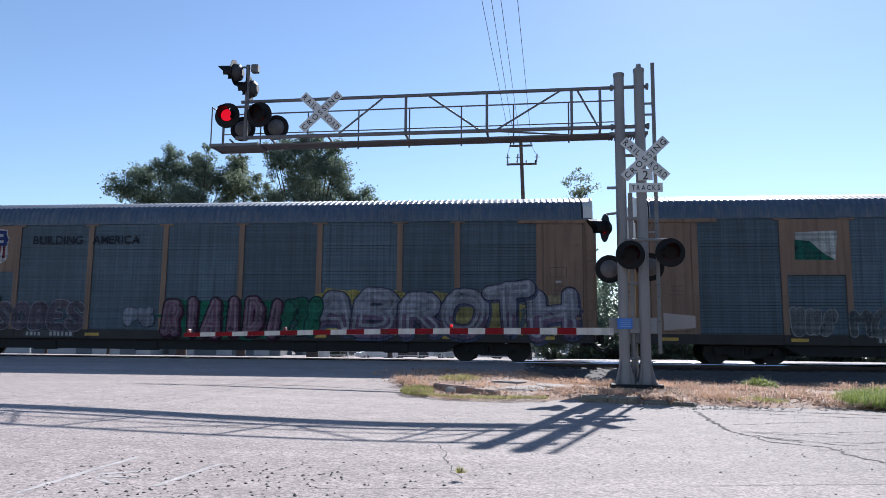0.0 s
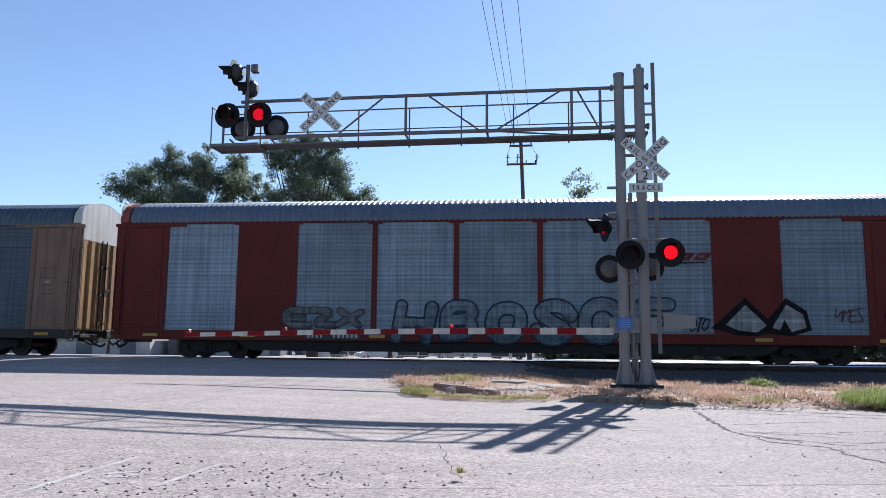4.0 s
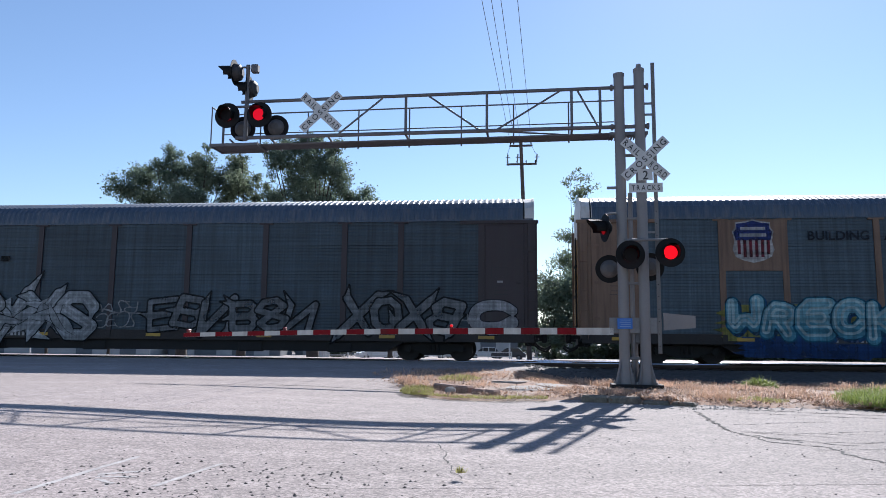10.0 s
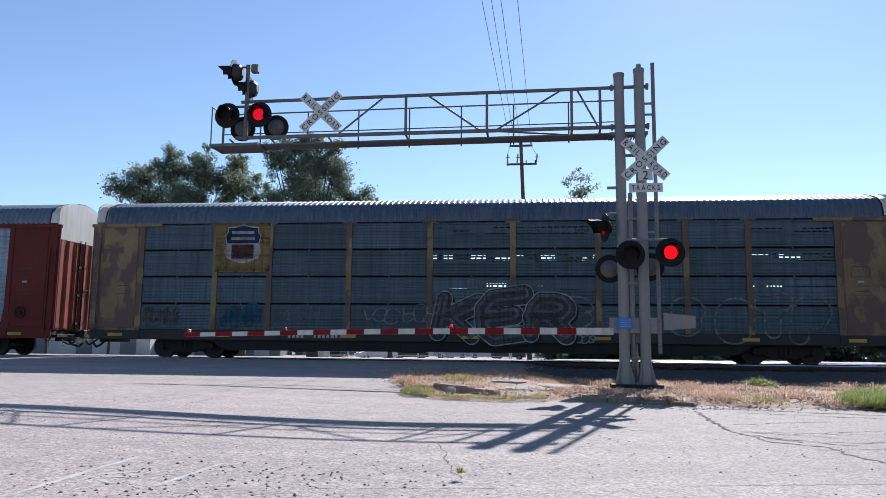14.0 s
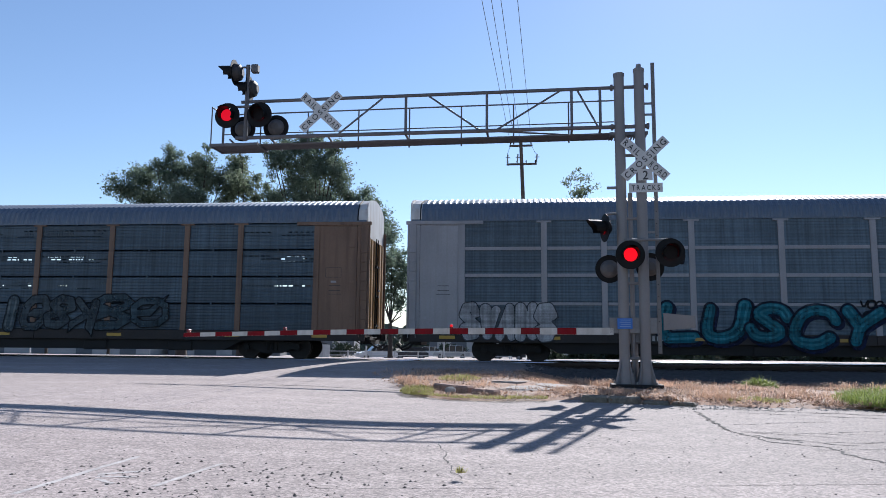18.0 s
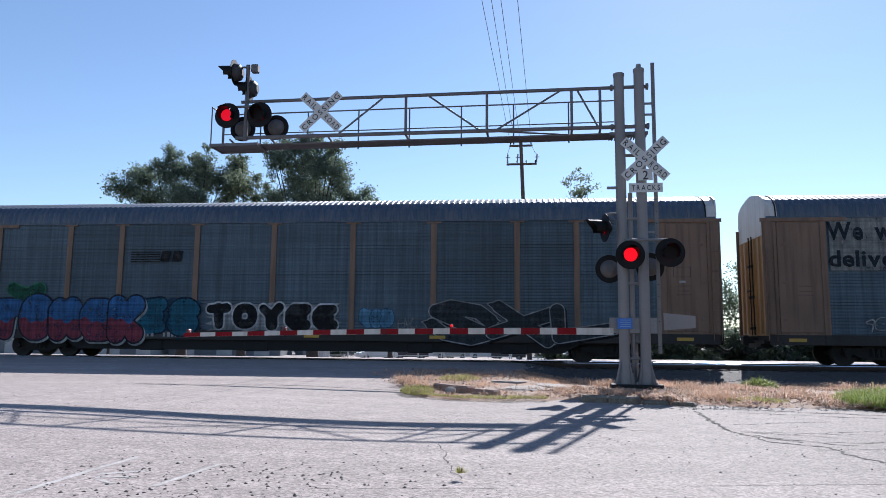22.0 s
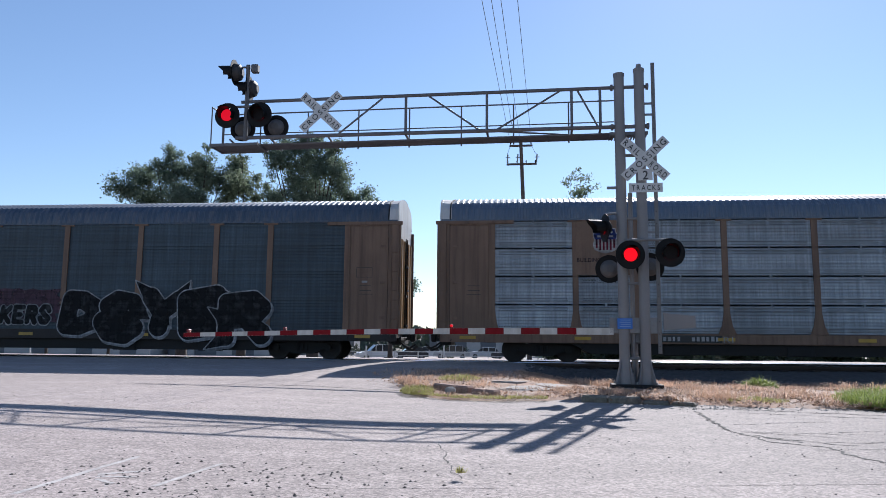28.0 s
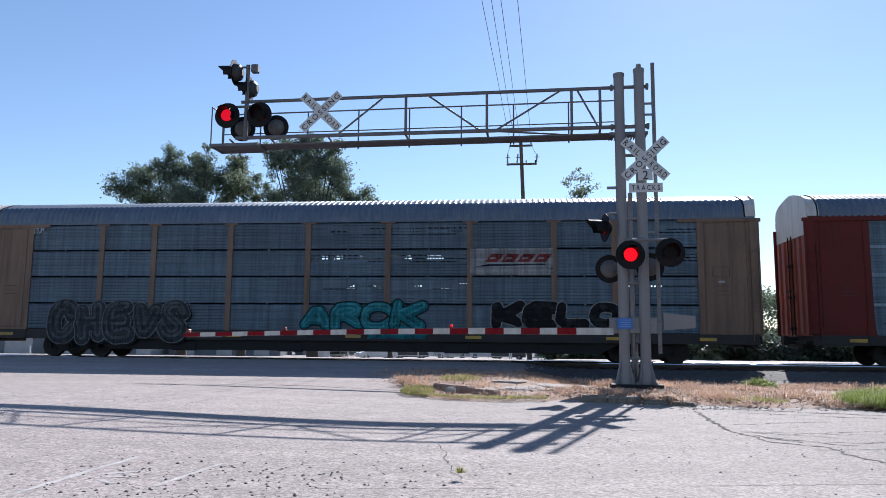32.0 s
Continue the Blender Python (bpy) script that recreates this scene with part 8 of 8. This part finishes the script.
def shed(x, y):
    s = empty("storage_shed", pose(x, y, LOT_Z, 0, 0, 20))
    tagged(s, "small white storage shed in the lot", "shed")
    part("wall", Shape().box(-1.2, 1.2, -0.9, 0.9, 0, 1.75, 0.01), white_sign, s)
    part("shed_roof", Shape().prism([(-1.35, 1.72), (0, 2.1), (1.35, 1.72), (1.35, 1.78), (0, 2.18), (-1.35, 1.78)], "y", -1.0, 1.0), wall_dark, s, "low dark roof")
    part("door", Shape().box(-0.4, 0.4, -0.93, -0.9, 0.05, 1.5, 0.005), wall_pale, s)


shed(-15.2, 90)


def building(x, y, w, d, h, mat, label, doors=3):
    b = empty("warehouse", pose(x, y, LOT_Z))
    tagged(b, label, "building")
    part("wall", Shape().box(-w / 2, w / 2, 0, d, 0, h, 0.02), mat, b)
    part("roof_edge", Shape().box(-w / 2 - 0.1, w / 2 + 0.1, -0.1, d + 0.1, h, h + 0.18, 0.02), galv, b)
    for k in range(doors):
        px = -w / 2 + w * (k + 0.5) / doors
        part("door", Shape().box(px - 1.1, px + 1.1, -0.04, 0.0, 0.02, min(2.2, h - 0.3), 0.01), wall_pale if mat is wall_dark else wall_dark, b)


building(-52, 100, 24, 10, 3.4, wall_pale, "long low pale building beyond the lot", 4)
building(-31, 104, 16, 8, 3.6, wall_dark, "long low grey building beyond the lot", 3)
building(-18, 112, 9, 8, 3.0, wall_dark, "small grey building beyond the lot", 2)
building(5, 116, 14, 8, 3.2, wall_dark, "grey metal building beyond the lot", 3)
building(24, 110, 18, 8, 3.0, wall_dark, "long low grey building beyond the lot", 3)


def fence(x0, x1, y):
    f = empty("rail_fence", pose(0, y, LOT_Z))
    tagged(f, "pale metal rail fence around the lot", "fence")
    n = int((x1 - x0) / 2.4)
    for k in range(n + 1):
        x = x0 + k * (x1 - x0) / n
        part("post", Shape().box(x - 0.06, x + 0.06, -0.06, 0.06, 0, 1.15, 0.01), white_sign, f)
    for z in (0.55, 1.0):
        part("fence_rail", Shape().box(x0, x1, -0.03, 0.03, z, z + 0.09, 0.01), white_sign, f)


fence(-13.5, 8.0, 84)
for x, y, h in ((-8.3, 80, 1.7), (0.2, 82, 2.2), (-44, 78, 1.4), (7.4, 80, 2.6)):
    tagged(part("marker_post", Shape().rod((x, y, LOT_Z), (x, y, LOT_Z + h), 0.09, n=10), white_sign), "short white marker post beyond the tracks", "post")


def far_woods():
    """A low belt of far trees all along behind the lot."""
    rnd = random.Random(77)
    sh = Shape()
    for _ in range(26000):
        a = rnd.uniform(-1.15, 1.15)
        r = rnd.uniform(135, 165)
        x, y = r * math.sin(a), r * math.cos(a)
        top = 3.2 + 2.2 * noise.noise((x * 0.06, 4.0, 0.0)) + 1.2 * noise.noise((x * 0.3, 9.0, 0.0))
        p = Vector((x, y, LOT_Z + rnd.random() ** 0.7 * max(1.0, top + 1.4)))
        u = Vector((rnd.uniform(-1, 1), rnd.uniform(-1, 1), rnd.uniform(-1, 1))).normalized()
        v = u.orthogonal().normalized()
        s = rnd.uniform(0.5, 1.0)
        sh.add([p - u * s, p + v * s * 0.6, p + u * s, p - v * s * 0.6], [(0, 1, 2, 3)])
    me = bpy.data.meshes.new("far_woods")
    me.from_pydata(sh.v, [], sh.f)
    tagged(part("far_woods", me, leaf_far), "low belt of distant green trees", "woods", kind="stuff")


far_woods()

# ---------------------------------------------------------------- motion of the train and of the lamps
def train_at(t):
    """How far the train has come along the track."""
    return CAR_SCALE * (6.031 + 17.5947 * t + 0.0149411 * t * t - 0.000152514 * t ** 3)


SHIFT = (-.01, 0, -.01, .02, .03, 0, .01, -.02, -.06, .01, .04, .02, .02, -.03, -.04, -.03, -.01, .03, .09, .02, -.07)
TURN_M = Matrix.Rotation(-TURN, 4, "Z")
FLASH = 0.614


def motions():
    times = [float(k) for k in range(33)]
    # small shifts of the train at whole seconds, fitted to the camera's view
    fit_shift = {2: -0.04, 7: -0.01, 12: -0.04, 13: -0.2, 14: 0.13, 15: 0.1, 16: 0.08, 17: 0.06, 18: 0.04, 20: -0.06, 21: -0.04, 23: -0.02, 24: -0.08, 25: -0.07, 27: 0.03, 28: 0.04, 29: 0.02, 30: 0.15, 31: -0.11, 32: -0.03}
    for i, car in CARS:
        off = CAR_SCALE * (-29.883 * (i - 0.5) + SHIFT[i])
        walk(car, [(t, Matrix.Translation(ORIGIN + D * (train_at(t) + off + fit_shift.get(int(t), 0.0))) @ TURN_M) for t in times])
    # wheels roll: one turn of the wheel for its girth of track
    first = {}
    for ws, s in WHEELS:
        if s not in first:
            steps = [k / FPS for k in range(int(SECONDS * FPS) + 1)]
            base = train_at(0)
            walk(ws, [(t, Matrix.Translation((s, 0, 0.42)) @ Matrix.Rotation((train_at(t) - base) / (0.42 * CAR_SCALE), 4, "Y")) for t in steps])
            first[s] = ws
        else:
            src = first[s].animation_data
            ws.rotation_mode = "QUATERNION"
            ad = ws.animation_data_create()
            ad.action = src.action
            ad.action_slot = src.action_slot
    # crossing lamps flash: the added shutter swings up under the visor and drops again
    def lit(side, t):
        return (side == "right") == (math.floor((t - 17.365) / FLASH) % 2 == 0)
    for shut, side, phase in TURNERS:
        rows, was = [], None
        for k in range(int(SECONDS * FPS) + 1):
            t = k / FPS
            now = 84.0 if lit(side, t) and not (phase == 1 and t < 0.65) else 0.0
            if now != was:
                if was is not None and rows[-1][0] < t - 1.5 / FPS:
                    rows.append((t - 1 / FPS, was))
                rows.append((t, now))
                was = now
        rows.append((SECONDS, was))
        walk(shut, [(t, Matrix.Translation((0, 0.050, 0.150)) @ Matrix.Rotation(radians(a), 4, "X")) for t, a in rows])


motions()
